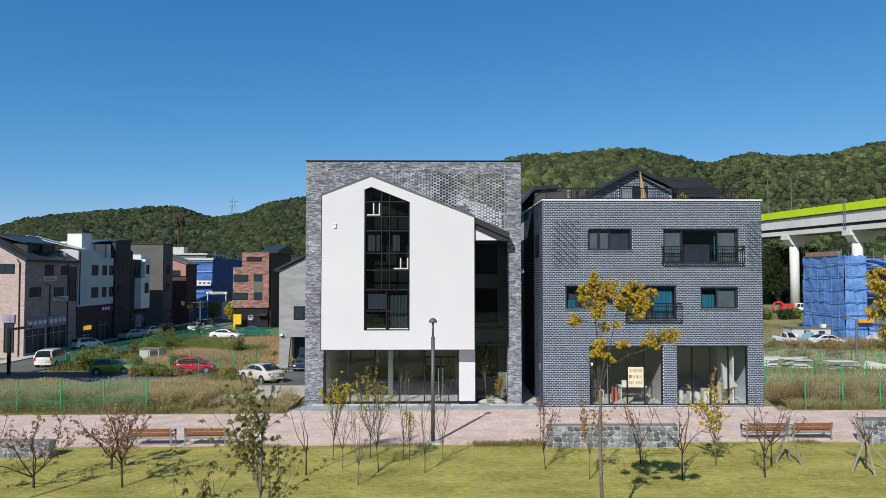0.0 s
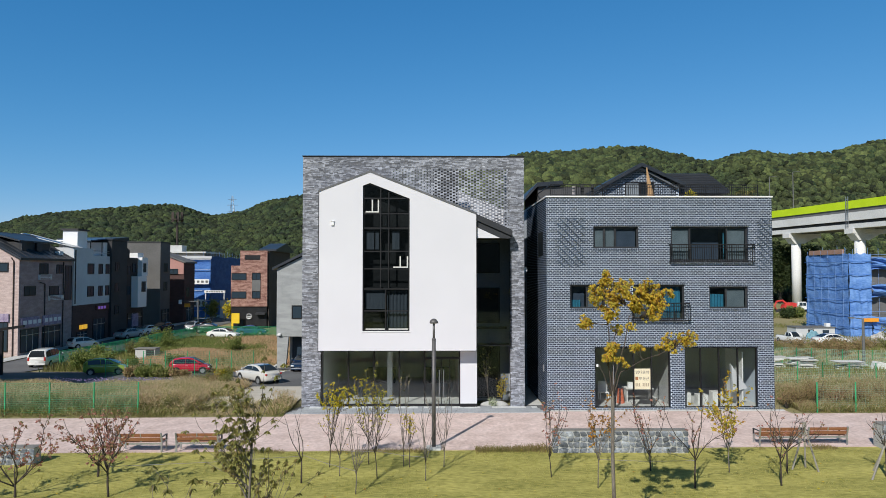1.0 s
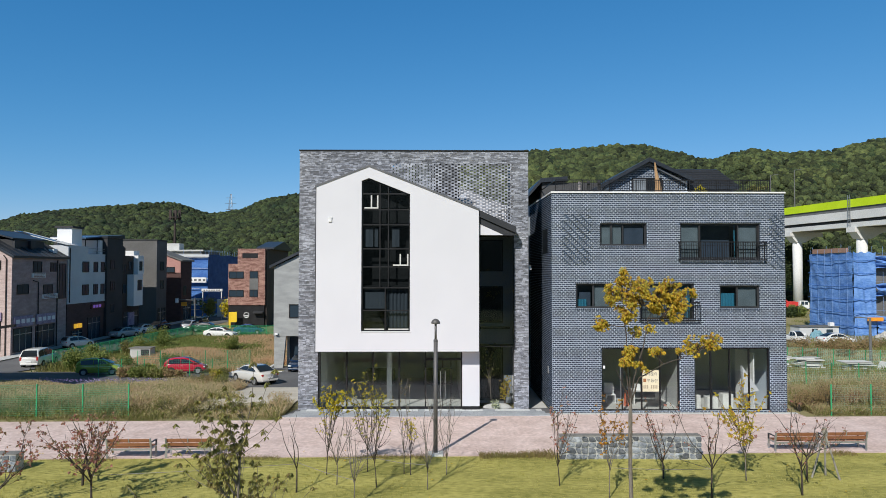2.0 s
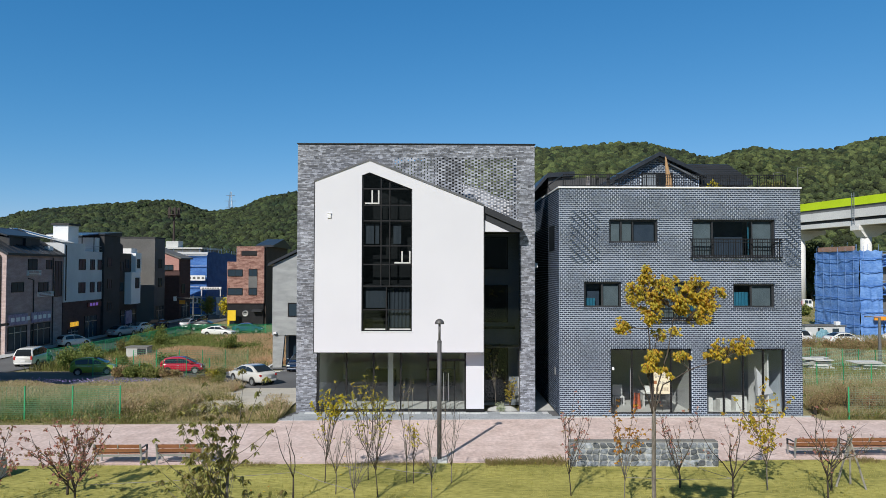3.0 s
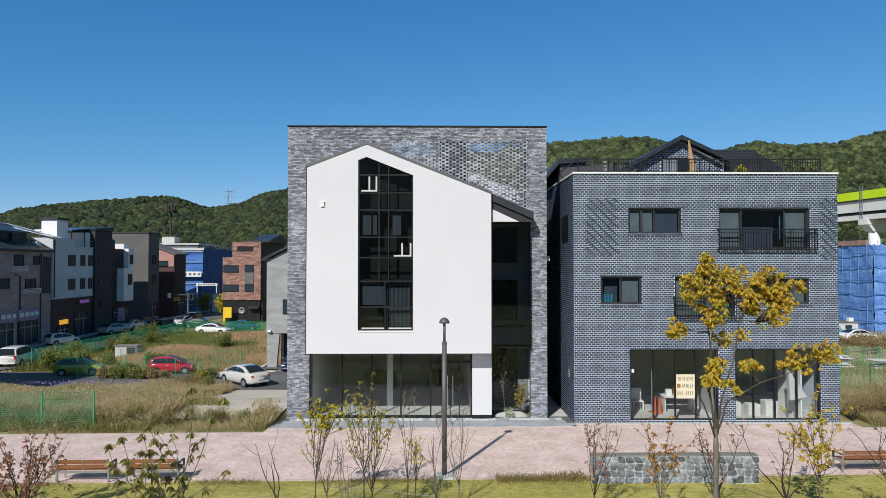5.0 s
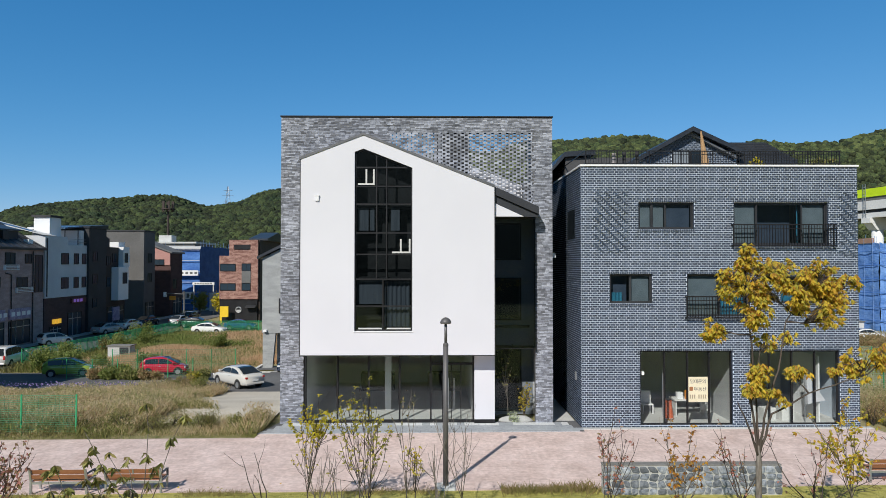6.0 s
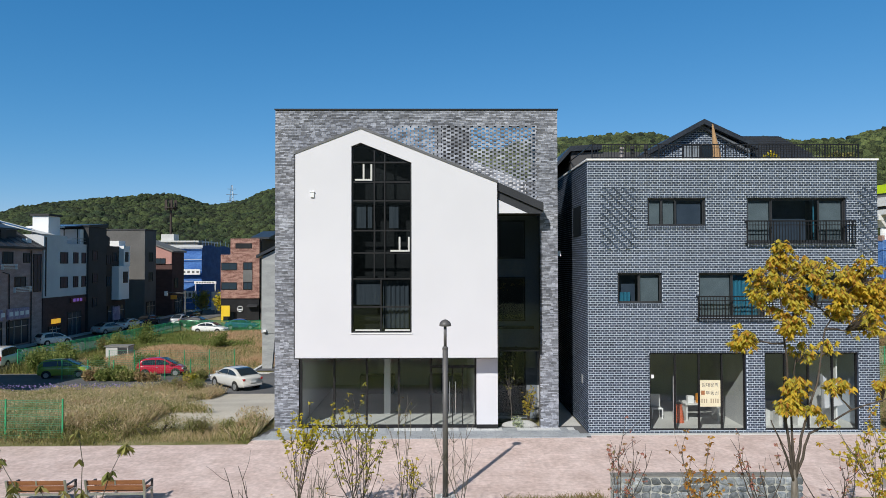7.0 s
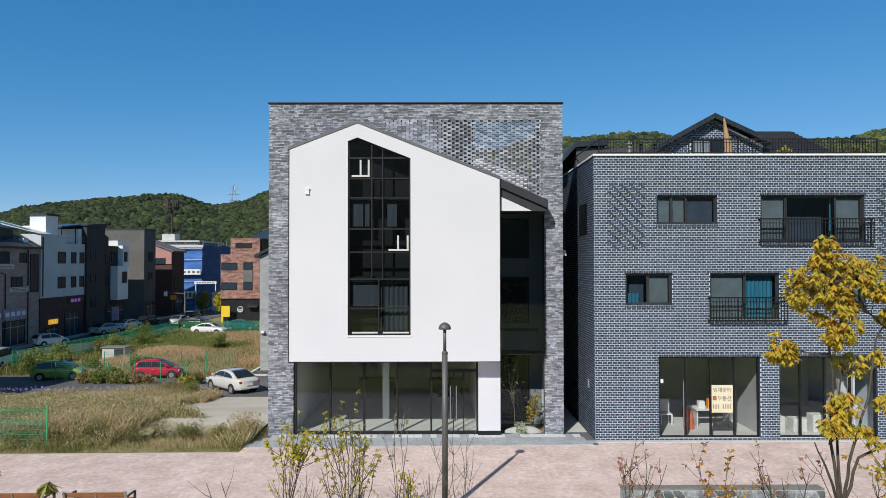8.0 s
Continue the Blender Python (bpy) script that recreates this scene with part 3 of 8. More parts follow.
part("shop_column", Shape().box(-2.56, -2.28, 37, 37.3, 0.06, 3.1), M_WHITEPAINT, house, "pale column in the empty shop")
for x in (-4.2, -0.6):
    part("shop_counter", Shape().box(x, x + 1.8, 41.5, 42.2, 0.06, 1.0), M_DIM, house)
# brick screen wall: backing
s = Shape()
s.box(WX0, FX0 - 0.02, YW, YW + 0.3, 0, WTOP - 0.05)
s.box(FX0 - 0.018, 4.05, YW, YW + 0.3, 12.68, WTOP - 0.05)
s.box(4.06, WX1, YW, YW + 0.3, 9.0, WTOP - 0.05)
s.box(4.17, WX1, YW, YW + 0.3, 0, 8.998)
s.prism_y([(FX0 - 0.018, 11.2), (-3.3, 12.2), (-2.2, 11.85), (-2.2, 12.678), (FX0 - 0.018, 12.678)], YW, YW + 0.3)
part("brick_screen", s, M_SLATEJOINT, house, "grey slate brick screen wall")
part("coping", Shape().box(WX0 - 0.04, WX1 + 0.04, YW - 0.05, YW + 0.36, WTOP - 0.045, WTOP + 0.0), M_BLACK, house, "black metal coping")
part("side_wall", Shape().box(WX0, WX0 + 0.3, YW + 0.31, 46, 0, WTOP - 0.06), M_SLATEJOINT, house)
part("side_wall", Shape().box(WX1 - 0.3, WX1, YW + 0.31, 46, 0, 11.3), M_SLATEJOINT, house)
part("back_wall", Shape().box(WX0, WX1, 46.01, 46.3, 0, 10.8), M_SLATEJOINT, house)
part("stair_tower", Shape().box(-0.15, 1.45, 37.2, 40.2, 9, 13.3), M_BLACK, house, "dark stair tower on the roof terrace")
part("terrace_wall", Shape().prism_y([(1.5, 9.5), (4.6, 9.5), (4.6, 11.25), (1.5, 12.45)], 42.0, 42.3), M_WHITE, house, "white wall on the roof terrace")
# short wall for the shaded inner side face, shade given as black
part("terrace_return", Shape().box(4.06, 4.2, YW + 0.31, 36.4, 9.5, 12.67), M_BLACK, house, "return wall painted black for the shade behind the openwork")
# apron of granite slabs
setting("alley", Shape().box(4.8, 5.95, 34.91, 46, -0.25, 0.01), M_CONC, "narrow concrete alley between the houses")
apron = setting("apron", Shape().prism_z([(-7.5, 32.87), (5.98, 33.11), (5.98, 34.9), (-6.95, 34.9)], -0.25, 0.012), M_SLATEJOINT, "grey granite apron in front of the houses")
M_PALESLAB = surf("pale_granite", (0.56, 0.57, 0.58), (0.72, 0.73, 0.73), 0.7, 1.1, 14, 0.2, vary=0.08)
slab_mats = (M_PALESLAB, M_PALESLAB, M_GRANITE)
rnd = random.Random(14)
for j, (ya, yb) in enumerate(((32.99, 33.3), (33.3, 33.62), (33.62, 34.1), (34.1, 34.58))):
    x = -7.4 + 0.22 * j
    while x < 5.5:
        w = 0.6 if j < 3 else 0.3
        ta, tb = (0.018 * x if j == 0 else 0), (0.018 * (x + w) if j == 0 else 0)
        top = 0.03 + rnd.uniform(0, 0.004)
        part("slab", Shape().prism_z([(x, ya + ta), (x + w - 0.012, ya + tb), (x + w - 0.012, yb - 0.012), (x, yb - 0.012)], 0.0, top), slab_mats[rnd.randrange(3)] if j == 3 else M_GRANITE, apron)
        x += w
part("threshold", Shape().box(5.95, 18.25, 33.4, 33.64, -0.02, 0.03), M_CONC, apron, "pale concrete strip before the brick house")

# ---- the dark brick house ----
YR = 33.668
RX0, RX1, RTOP = 6.0, 17.85, 11.08
ROPEN = {  # x0, x1, z0, z1
    "w1": (8.44, 10.82, 8.36, 9.58), "w2": (12.52, 16.58, 7.72, 9.58), "w3": (7.20, 9.02, 5.24, 6.46),
    "w4": (10.50, 13.20, 4.66, 6.46), "w5": (14.50, 16.53, 5.24, 6.44), "shop1": (8.47, 12.42, 0.06, 3.26), "shop2": (13.17, 17.0, 0.06, 3.28)}
CH, BL = 0.0955, 0.19                     # brick course and length with joints
ROPEN = {k: (a, b, round(c / CH) * CH, round(d / CH) * CH) for k, (a, b, c, d) in ROPEN.items()}
brickhouse = thing("brick_house", (12, 40, 0), "dark blue-grey brick town house with pale mortar", "house")
# front wall with openings, cut into strips
s = Shape()
zs = sorted({0.0, RTOP} | {v for o in ROPEN.values() for v in o[2:]})
for z0, z1 in zip(zs, zs[1:]):
    zm = (z0 + z1) / 2
    cuts = sorted((o[0], o[1]) for o in ROPEN.values() if o[2] < zm < o[3])
    x = RX0
    for a, b in cuts + [(RX1, RX1)]:
        if a - x > 0.01:
            s.box(x, a, YR, YR + 0.28, z0, z1)
        x = b
part("front_wall", s, M_MORTAR, brickhouse, "dark brick wall with pale raked joints")
for xa in (RX0, RX1 - 0.28):
    part("side_wall", Shape().box(xa, xa + 0.28, YR + 0.281, 46, 0, RTOP), M_MORTAR, brickhouse)
part("back_wall", Shape().box(RX0, RX1, 46.01, 46.25, 0, RTOP), M_MORTAR, brickhouse)
part("coping", Shape().box(RX0 - 0.05, RX1 + 0.05, YR - 0.06, YR + 0.3, RTOP + 0.003, RTOP + 0.075).box(RX0 - 0.05, RX0 + 0.3, YR + 0.301, 45.9, RTOP + 0.003, RTOP + 0.075), M_WHITEPAINT, brickhouse, "white coping")
for za in (3.4, 6.6):
    part("floor_slab", Shape().box(RX0 + 0.29, RX1 - 0.29, YR + 0.29, 46, za, za + 0.2), M_ROOM, brickhouse)
part("roof_deck", Shape().box(RX0 + 0.29, RX1 - 0.29, YR + 0.29, 46, 10.3, 10.5), M_CONC, brickhouse)
M_SHOPPLASTER = surf("grey_shop_plaster", (0.36, 0.37, 0.38), (0.47, 0.48, 0.48), 0.9, 0.8, 20, 0.1)
for bx in ((RX0 + 0.29, RX1 - 0.29, 39.5, 39.7, 0.05, 3.39), (RX0 + 0.29, RX1 - 0.29, 38, 38.2, 3.61, 6.59), (RX0 + 0.29, RX1 - 0.29, 38, 38.2, 6.81, 10.29), (12.7, 12.9, YR + 0.29, 39.49, 0.05, 3.39),
           (9.6, 9.8, YR + 0.29, 37.99, 3.61, 6.59), (13.8, 14.0, YR + 0.29, 37.99, 3.61, 6.59), (11.5, 11.7, YR + 0.29, 37.99, 6.81, 10.29)):
    part("partition", Shape().box(*bx), M_SHOPPLASTER if bx[4] < 1 else M_ROOM, brickhouse)
part("shop_floor", Shape().box(RX0 + 0.29, RX1 - 0.29, YR + 0.29, 46, 0, 0.05), M_CONC, brickhouse)
M_BRONZE = surf("bronze_frame", (0.036, 0.038, 0.042), (0.066, 0.069, 0.076), 0.45, 1, 30, 0.05, 0.4)
M_TEAL = surf("teal_curtain", (0.03, 0.19, 0.30), (0.06, 0.29, 0.43), 0.9, 1, 5, 0.2, stretch=(6, 1, 0.3))
M_SCREEN = surf("insect_screen", (0.16, 0.185, 0.21), (0.23, 0.255, 0.285), 0.8, 2, 60, 0.05)


for key, (xa, xb, za, zb) in ROPEN.items():
    for q in (xa + 0.001, xb - 0.007):
        part("jamb_lining", Shape().box(q, q + 0.006, YR + 0.001, YR + 0.19, za, zb), M_DARKBRICK, brickhouse)
    if za > 1:
        part("sill_lining", Shape().box(xa + 0.01, xb - 0.01, YR + 0.001, YR + 0.079, za + 0.001, za + 0.008), M_DARKBRICK, brickhouse)


def window(key, splits, screens=(), curtain=()):
    """A framed sliding window: sashes at splits, pale screens and curtains behind some."""
    x0, x1, z0, z1 = ROPEN[key]
    f = 0.055
    w = part("window", Shape().box(x0, x0 + f, YR + 0.08, YR + 0.2, z0, z1).box(x1 - f, x1, YR + 0.08, YR + 0.2, z0, z1).box(x0 + f, x1 - f, YR + 0.08, YR + 0.2, z1 - f, z1)
             .box(x0 + f, x1 - f, YR + 0.08, YR + 0.2, z0, z0 + f), M_BRONZE, brickhouse, "dark framed sliding window")
    xs = [x0 + f] + list(splits) + [x1 - f]
    for i, (a, b) in enumerate(zip(xs, xs[1:])):
        yy = YR + (0.12 if i % 2 else 0.15)
        part("sash", Shape().box(a, a + 0.04, yy - 0.02, yy + 0.02, z0 + f, z1 - f).box(b - 0.04, b, yy - 0.02, yy + 0.02, z0 + f, z1 - f)
             .box(a + 0.04, b - 0.04, yy - 0.02, yy + 0.02, z0 + f, z0 + f + 0.04).box(a + 0.04, b - 0.04, yy - 0.02, yy + 0.02, z1 - f - 0.04, z1 - f), M_BRONZE, w)
        part("pane", Shape().add([(a + 0.04, yy, z0 + f), (b - 0.04, yy, z0 + f), (b - 0.04, yy, z1 - f), (a + 0.04, yy, z1 - f)], [(0, 1, 2, 3)]), G_BLUE, w)
        if i in screens:
            part("blind", Shape().box(a + 0.05, b - 0.05, YR + 0.22, YR + 0.225, z0 + f, z1 - f), M_SCREEN, w, "pale grey blind")
    for a, b, top in curtain:
        c = Shape()
        p = steps(a, b, 0.05)
        for q, r in zip(p, p[1:]):
            c.add([(q, YR + 0.35 + 0.03 * math.sin(q * 40), z0 + 0.06), (r, YR + 0.35 + 0.03 * math.sin(r * 40), z0 + 0.06), (r, YR + 0.35 + 0.03 * math.sin(r * 40), top), (q, YR + 0.35 + 0.03 * math.sin(q * 40), top)], [(0, 1, 2, 3)])
        part("curtain", c, M_TEAL, w, "teal curtain")
    return w


window("w1", (9.04, 9.62), (0, 1))
# flat navy sheets give three panes their dim bluish reflection as colour
M_NAVYPANE = surf("navy_backing", (0.05, 0.07, 0.11), (0.08, 0.10, 0.15), 0.8, 2, 40, 0.05)
part("navy_backing", Shape().box(9.7, 10.7, YR + 0.25, YR + 0.26, 8.45, 9.5), M_NAVYPANE, brickhouse, "dark blue sheet added for the pane's dim bluish reflection")
window("w2", (13.54, 15.5), (0, 2), ((15.4, 15.46, 9.5),))
window("w3", (8.1,), (1,), ((7.3, 7.8, 5.7),))
part("navy_backing", Shape().box(7.3, 8.05, YR + 0.5, YR + 0.51, 5.3, 6.4), M_NAVYPANE, brickhouse, "dark blue sheet added for the pane's dim bluish reflection")
part("navy_backing", Shape().box(13.6, 15.4, YR + 0.9, YR + 0.91, 7.85, 9.5), M_NAVYPANE, brickhouse, "dark blue sheet added for the pane's dim bluish reflection")
window("w4", (11.9,), (0,), ((11.95, 13.1, 6.38),))
window("w5", (15.42,), (1,), ((14.6, 15.4, 6.0),))


def shopfront(key, mullions):
    x0, x1, z0, z1 = ROPEN[key]
    w = part("shop_window", Shape().box(x0, x0 + 0.06, YR + 0.1, YR + 0.2, z0, z1).box(x1 - 0.06, x1, YR + 0.1, YR + 0.2, z0, z1).box(x0 + 0.06, x1 - 0.06, YR + 0.1, YR + 0.2, z1 - 0.06, z1)
             .box(x0 + 0.06, x1 - 0.06, YR + 0.1, YR + 0.2, z0, z0 + 0.06), M_BLACK, brickhouse, "black framed shop window")
    xs = [x0 + 0.06] + list(mullions) + [x1 - 0.06]
    for x in mullions:
        part("mullion", Shape().box(x - 0.03, x + 0.03, YR + 0.1, YR + 0.2, z0 + 0.06, z1 - 0.06), M_BLACK, w)
    for a, b in zip(xs, xs[1:]):
        part("pane", Shape().add([(a + 0.03, YR + 0.15, z0 + 0.06), (b - 0.03, YR + 0.15, z0 + 0.06), (b - 0.03, YR + 0.15, z1 - 0.06), (a + 0.03, YR + 0.15, z1 - 0.06)], [(0, 1, 2, 3)]), G_SHOP, w)
    return w


sw1 = shopfront("shop1", (9.55, 10.53, 11.46))
part("door_handle", Shape().box(9.44, 9.47, YR + 0.05, YR + 0.09, 0.5, 2.3), M_STEEL, sw1, "steel door pull")
part("bell_box", Shape().box(8.56, 8.66, YR + 0.04, YR + 0.1, 2.22, 2.36), M_WHITEPAINT, sw1)
shopfront("shop2", (14.04, 15.0, 15.99))


def balcony(x0, x1, z0, z1):
    b = part("balcony_rail", Shape().box(x0, x1, YR - 0.22, YR - 0.18, z1 - 0.05, z1).box(x0, x1, YR - 0.22, YR - 0.18, z0, z0 + 0.05).box(x0, x1, YR - 0.22, YR - 0.19, z1 - 0.2, z1 - 0.17)
             .box(x0, x0 + 0.05, YR - 0.178, YR - 0.002, z0, z0 + 0.05).box(x1 - 0.05, x1, YR - 0.178, YR - 0.002, z0, z0 + 0.05)
             .box(x0, x0 + 0.05, YR - 0.178, YR - 0.002, z1 - 0.05, z1).box(x1 - 0.05, x1, YR - 0.178, YR - 0.002, z1 - 0.05, z1), M_BLACK, brickhouse, "black steel balcony rail")
    n = round((x1 - x0) / 0.12)
    for i in range(n + 1):
        x = x0 + 0.01 + (x1 - x0 - 0.02) * i / n
        w = 0.022 if i % 9 == 0 else 0.008
        part("baluster", Shape().box(x - w, x + w, YR - 0.215, YR - 0.185, z0 + 0.05, z1 - 0.05), M_BLACK, b)
    return b


balcony(12.40, 16.83, 7.68, 8.62)
balcony(10.40, 13.42, 4.63, 5.57)
# roof terrace rail
rail = part("roof_rail", Shape().box(RX0 + 0.2, RX1 - 0.65, YR + 0.1, YR + 0.14, RTOP + 0.66, RTOP + 0.70).box(RX0 + 0.2, RX1 - 0.65, YR + 0.1, YR + 0.14, RTOP + 0.13, RTOP + 0.16)
            .box(RX0 + 0.2, RX1 - 0.65, YR + 0.1, YR + 0.13, RTOP + 0.53, RTOP + 0.55).box(RX0 + 0.2, RX0 + 0.24, YR + 0.141, 40, RTOP + 0.66, RTOP + 0.70).box(RX0 + 0.2, RX0 + 0.24, YR + 0.141, 40, RTOP + 0.13, RTOP + 0.16), M_BLACK, brickhouse, "black steel roof terrace rail")
n = 96
for i in range(n + 1):
    x = RX0 + 0.22 + (RX1 - RX0 - 0.89) * i / n
    w = 0.025 if i % 12 == 0 else 0.008
    part("baluster", Shape().box(x - w, x + w, YR + 0.105, YR + 0.135, RTOP + (0.075 if i % 12 == 0 else 0.16), RTOP + 0.66), M_BLACK, rail)
M_BLACKGLASS = bpy.data.materials.new("black_pane")
M_BLACKGLASS.use_nodes = True
M_BLACKGLASS.node_tree.nodes["Principled BSDF"].inputs["Base Color"].default_value = (0.015, 0.02, 0.025, 1)
M_BLACKGLASS.node_tree.nodes["Principled BSDF"].inputs["Roughness"].default_value = 0.1
# attic with gable and roof
AX, AZ, AY = 11.86, 13.36, 36.7
part("attic_wall", Shape().prism_y([(9.6, 10.5), (14.1, 10.5), (14.1, 12.2), (AX, 13.14), (9.6, 11.85)], AY, 44), M_MORTAR, brickhouse, "dark brick attic gable")
s = Shape()
for sx, ex, ez in ((1, 14.35, 12.20), (-1, 8.75, 11.62)):
    s.prism_y([(AX, AZ), (ex, ez), (ex, ez - 0.2), (AX, AZ - 0.22)], AY - 0.45, 44.2)
part("attic_roof", s, M_ROOF, brickhouse, "dark metal gable roof of the attic")
s = Shape()
for sx, ex, ez in ((1, 14.0, 12.12), (-1, 9.0, 11.6)):
    s.prism_y([(AX, AZ - 0.23), (ex, ez - 0.14), (ex, ez - 0.24), (AX, AZ - 0.34)], AY - 0.25, AY - 0.03)
part("gable_board", s, surf("grey_fascia", (0.10, 0.11, 0.125), (0.14, 0.15, 0.165), 0.6, 0.5, 10, 0.1), brickhouse, "grey fascia band under the gable roof")
part("main_roof", Shape().prism_x([(37.0, 11.9), (40.0, 13.3), (44.5, 11.6), (44.5, 11.4), (37.0, 11.7)], 14.36, 17.15), M_ROOF, brickhouse, "dark metal roof")
s = Shape().prism_y([(7.7, 12.55), (6.2, 12.45), (5.5, 11.6), (5.5, 11.42), (6.2, 12.2), (7.7, 12.3)], 38, 45)
part("side_roof", s, M_ROOF, brickhouse, "dark metal roof")
part("attic_side", Shape().box(14.15, 17.0, 37.6, 44, 10.5, 11.6), M_CHARCOALB, brickhouse)
part("attic_side", Shape().box(6.25, 9.59, 38.2, 44, 10.5, 12.19), M_CHARCOALB, brickhouse)
for i in range(9):
    u = i / 9
    part("roof_lap", Shape().box(14.37, 17.13, 36.98 + 3 * u, 37.06 + 3 * u, 11.9 + 1.4 * u, 11.955 + 1.4 * u), M_DARKGREY, brickhouse)
for xa, xb in ((11.0, 11.84), (11.85, 12.68)):
    aw = part("attic_window", Shape().box(xa, xa + 0.06, AY - 0.06, AY - 0.002, 11.1, 12.3).box(xb - 0.06, xb, AY - 0.06, AY - 0.002, 11.1, 12.3).box(xa + 0.06, xb - 0.06, AY - 0.06, AY - 0.002, 12.24, 12.3), M_BLACK, brickhouse, "small dark attic window")
    part("pane", Shape().box(xa + 0.06, xb - 0.06, AY - 0.03, AY - 0.002, 11.1, 12.24), M_SCREEN if xa < 11.5 else M_BLACKGLASS, aw)
# side wall window and meter box
part("side_window", Shape().box(RX0 - 0.02, RX0 - 0.002, 34.9, 36.5, 8.05, 9.35), M_BLACKGLASS, brickhouse, "side window")
part("meter_box", Shape().box(RX0 - 0.06, RX0 - 0.002, 34.65, 34.82, 1.85, 2.2), M_STEEL, brickhouse, "pale steel meter box")

# ---- roads and low lots ----
def patch(name, x0, x1, y0, y1, lift, mat, label, step=1.5):
    return setting(name, sheet(steps(x0, x1, step), steps(y0, y1, step), lift), mat, label)


patch("street", -44.2, -37.2, 40, 150, 0.03, M_ASPHALT, "grey asphalt street past the town houses")
patch("lane", -37.19, -13.6, 49.5, 59.5, 0.03, M_ASPHALT, "asphalt lane with parked cars")
patch("yard", -13.59, -4.0, 49.2, 61.5, 0.03, M_ASPHALT, "asphalt yard beside the houses")
patch("driveway", -14.2, -7.45, 34.6, 49.19, 0.03, surf("pale_concrete", (0.50, 0.45, 0.38), (0.66, 0.61, 0.53), 0.9, 0.4, 14, 0.3), "pale concrete driveway", 1.0)
patch("rear_yard", -15.3, -4.0, 61.51, 64.4, 0.03, M_ASPHALT, "asphalt forecourt before the grey brick house")
M_LINE = surf("white_line_paint", (0.66, 0.66, 0.64), (0.76, 0.76, 0.74), 0.8, 1, 12, 0.1)
setting("parking_line", Shape().box(-14.9, -10.0, 60.1, 60.22, -2.3, ground_z(-12, 60.2) + 0.036), M_LINE, "worn white parking line on the asphalt")
setting("yard_kerb", Shape().box(-15.55, -15.31, 60.3, 66.2, -2.6, ground_z(-15.4, 63) + 0.14), M_LINE, "pale concrete kerb beside the yard")
patch("sidewalk", -46.0, -44.21, 40, 150, 0.12, M_CONC, "concrete sidewalk before the shops")
patch("rear_road", 36, 70, 85, 93, 0.03, surf("pale_gravel", (0.33, 0.31, 0.28), (0.45, 0.43, 0.40), 0.95, 0.2, 8, 0.4), "pale gravel yard by the building site")

# ---- town houses along the street ----
M_PINKBRICK = surf("pink_brick", (0.29, 0.20, 0.195), (0.46, 0.345, 0.325), 0.85, 0.9, 9, 0.4, stretch=(1, 1, 3))
M_REDBRICK = surf("red_brick", (0.17, 0.075, 0.06), (0.42, 0.25, 0.20), 0.85, 0.9, 5, 0.4, stretch=(1, 1, 3), contrast=0.14)
M_DARKRED = surf("dark_red_brick", (0.065, 0.035, 0.032), (0.11, 0.06, 0.055), 0.85, 0.9, 7, 0.4, stretch=(1, 1, 3))
M_LITPINK = surf("sunlit_pink_wall", (0.42, 0.22, 0.19), (0.50, 0.28, 0.25), 0.9, 0.4, 12, 0.2)
M_CHARCOAL = surf("charcoal_cladding", (0.03, 0.03, 0.032), (0.05, 0.05, 0.052), 0.7, 0.5, 10, 0.2)
M_MIDGREY = surf("grey_cladding", (0.12, 0.12, 0.12), (0.17, 0.17, 0.165), 0.75, 0.5, 10, 0.2)
M_BROWNDARK = surf("dark_brown_cladding", (0.035, 0.025, 0.022), (0.06, 0.045, 0.038), 0.75, 0.5, 10, 0.2)
M_LIGHTBRICK = surf("light_grey_brick", (0.27, 0.28, 0.28), (0.40, 0.41, 0.41), 0.85, 0.9, 9, 0.4, stretch=(1, 1, 3))
M_SIGNVIOLET = surf("violet_sign", (0.20, 0.15, 0.26), (0.42, 0.36, 0.46), 0.6, 1.2, 5, 0.05)
M_SIGNRED = surf("maroon_sign", (0.10, 0.03, 0.03), (0.16, 0.05, 0.05), 0.6, 1.2, 5, 0.05)
M_YELLOW = surf("yellow_sign", (0.75, 0.50, 0.02), (0.85, 0.58, 0.04), 0.5, 1, 10, 0.05)
M_ORANGE = surf("orange_sign", (0.75, 0.28, 0.02), (0.85, 0.35, 0.04), 0.5, 1, 10, 0.05)
SX = -45.8


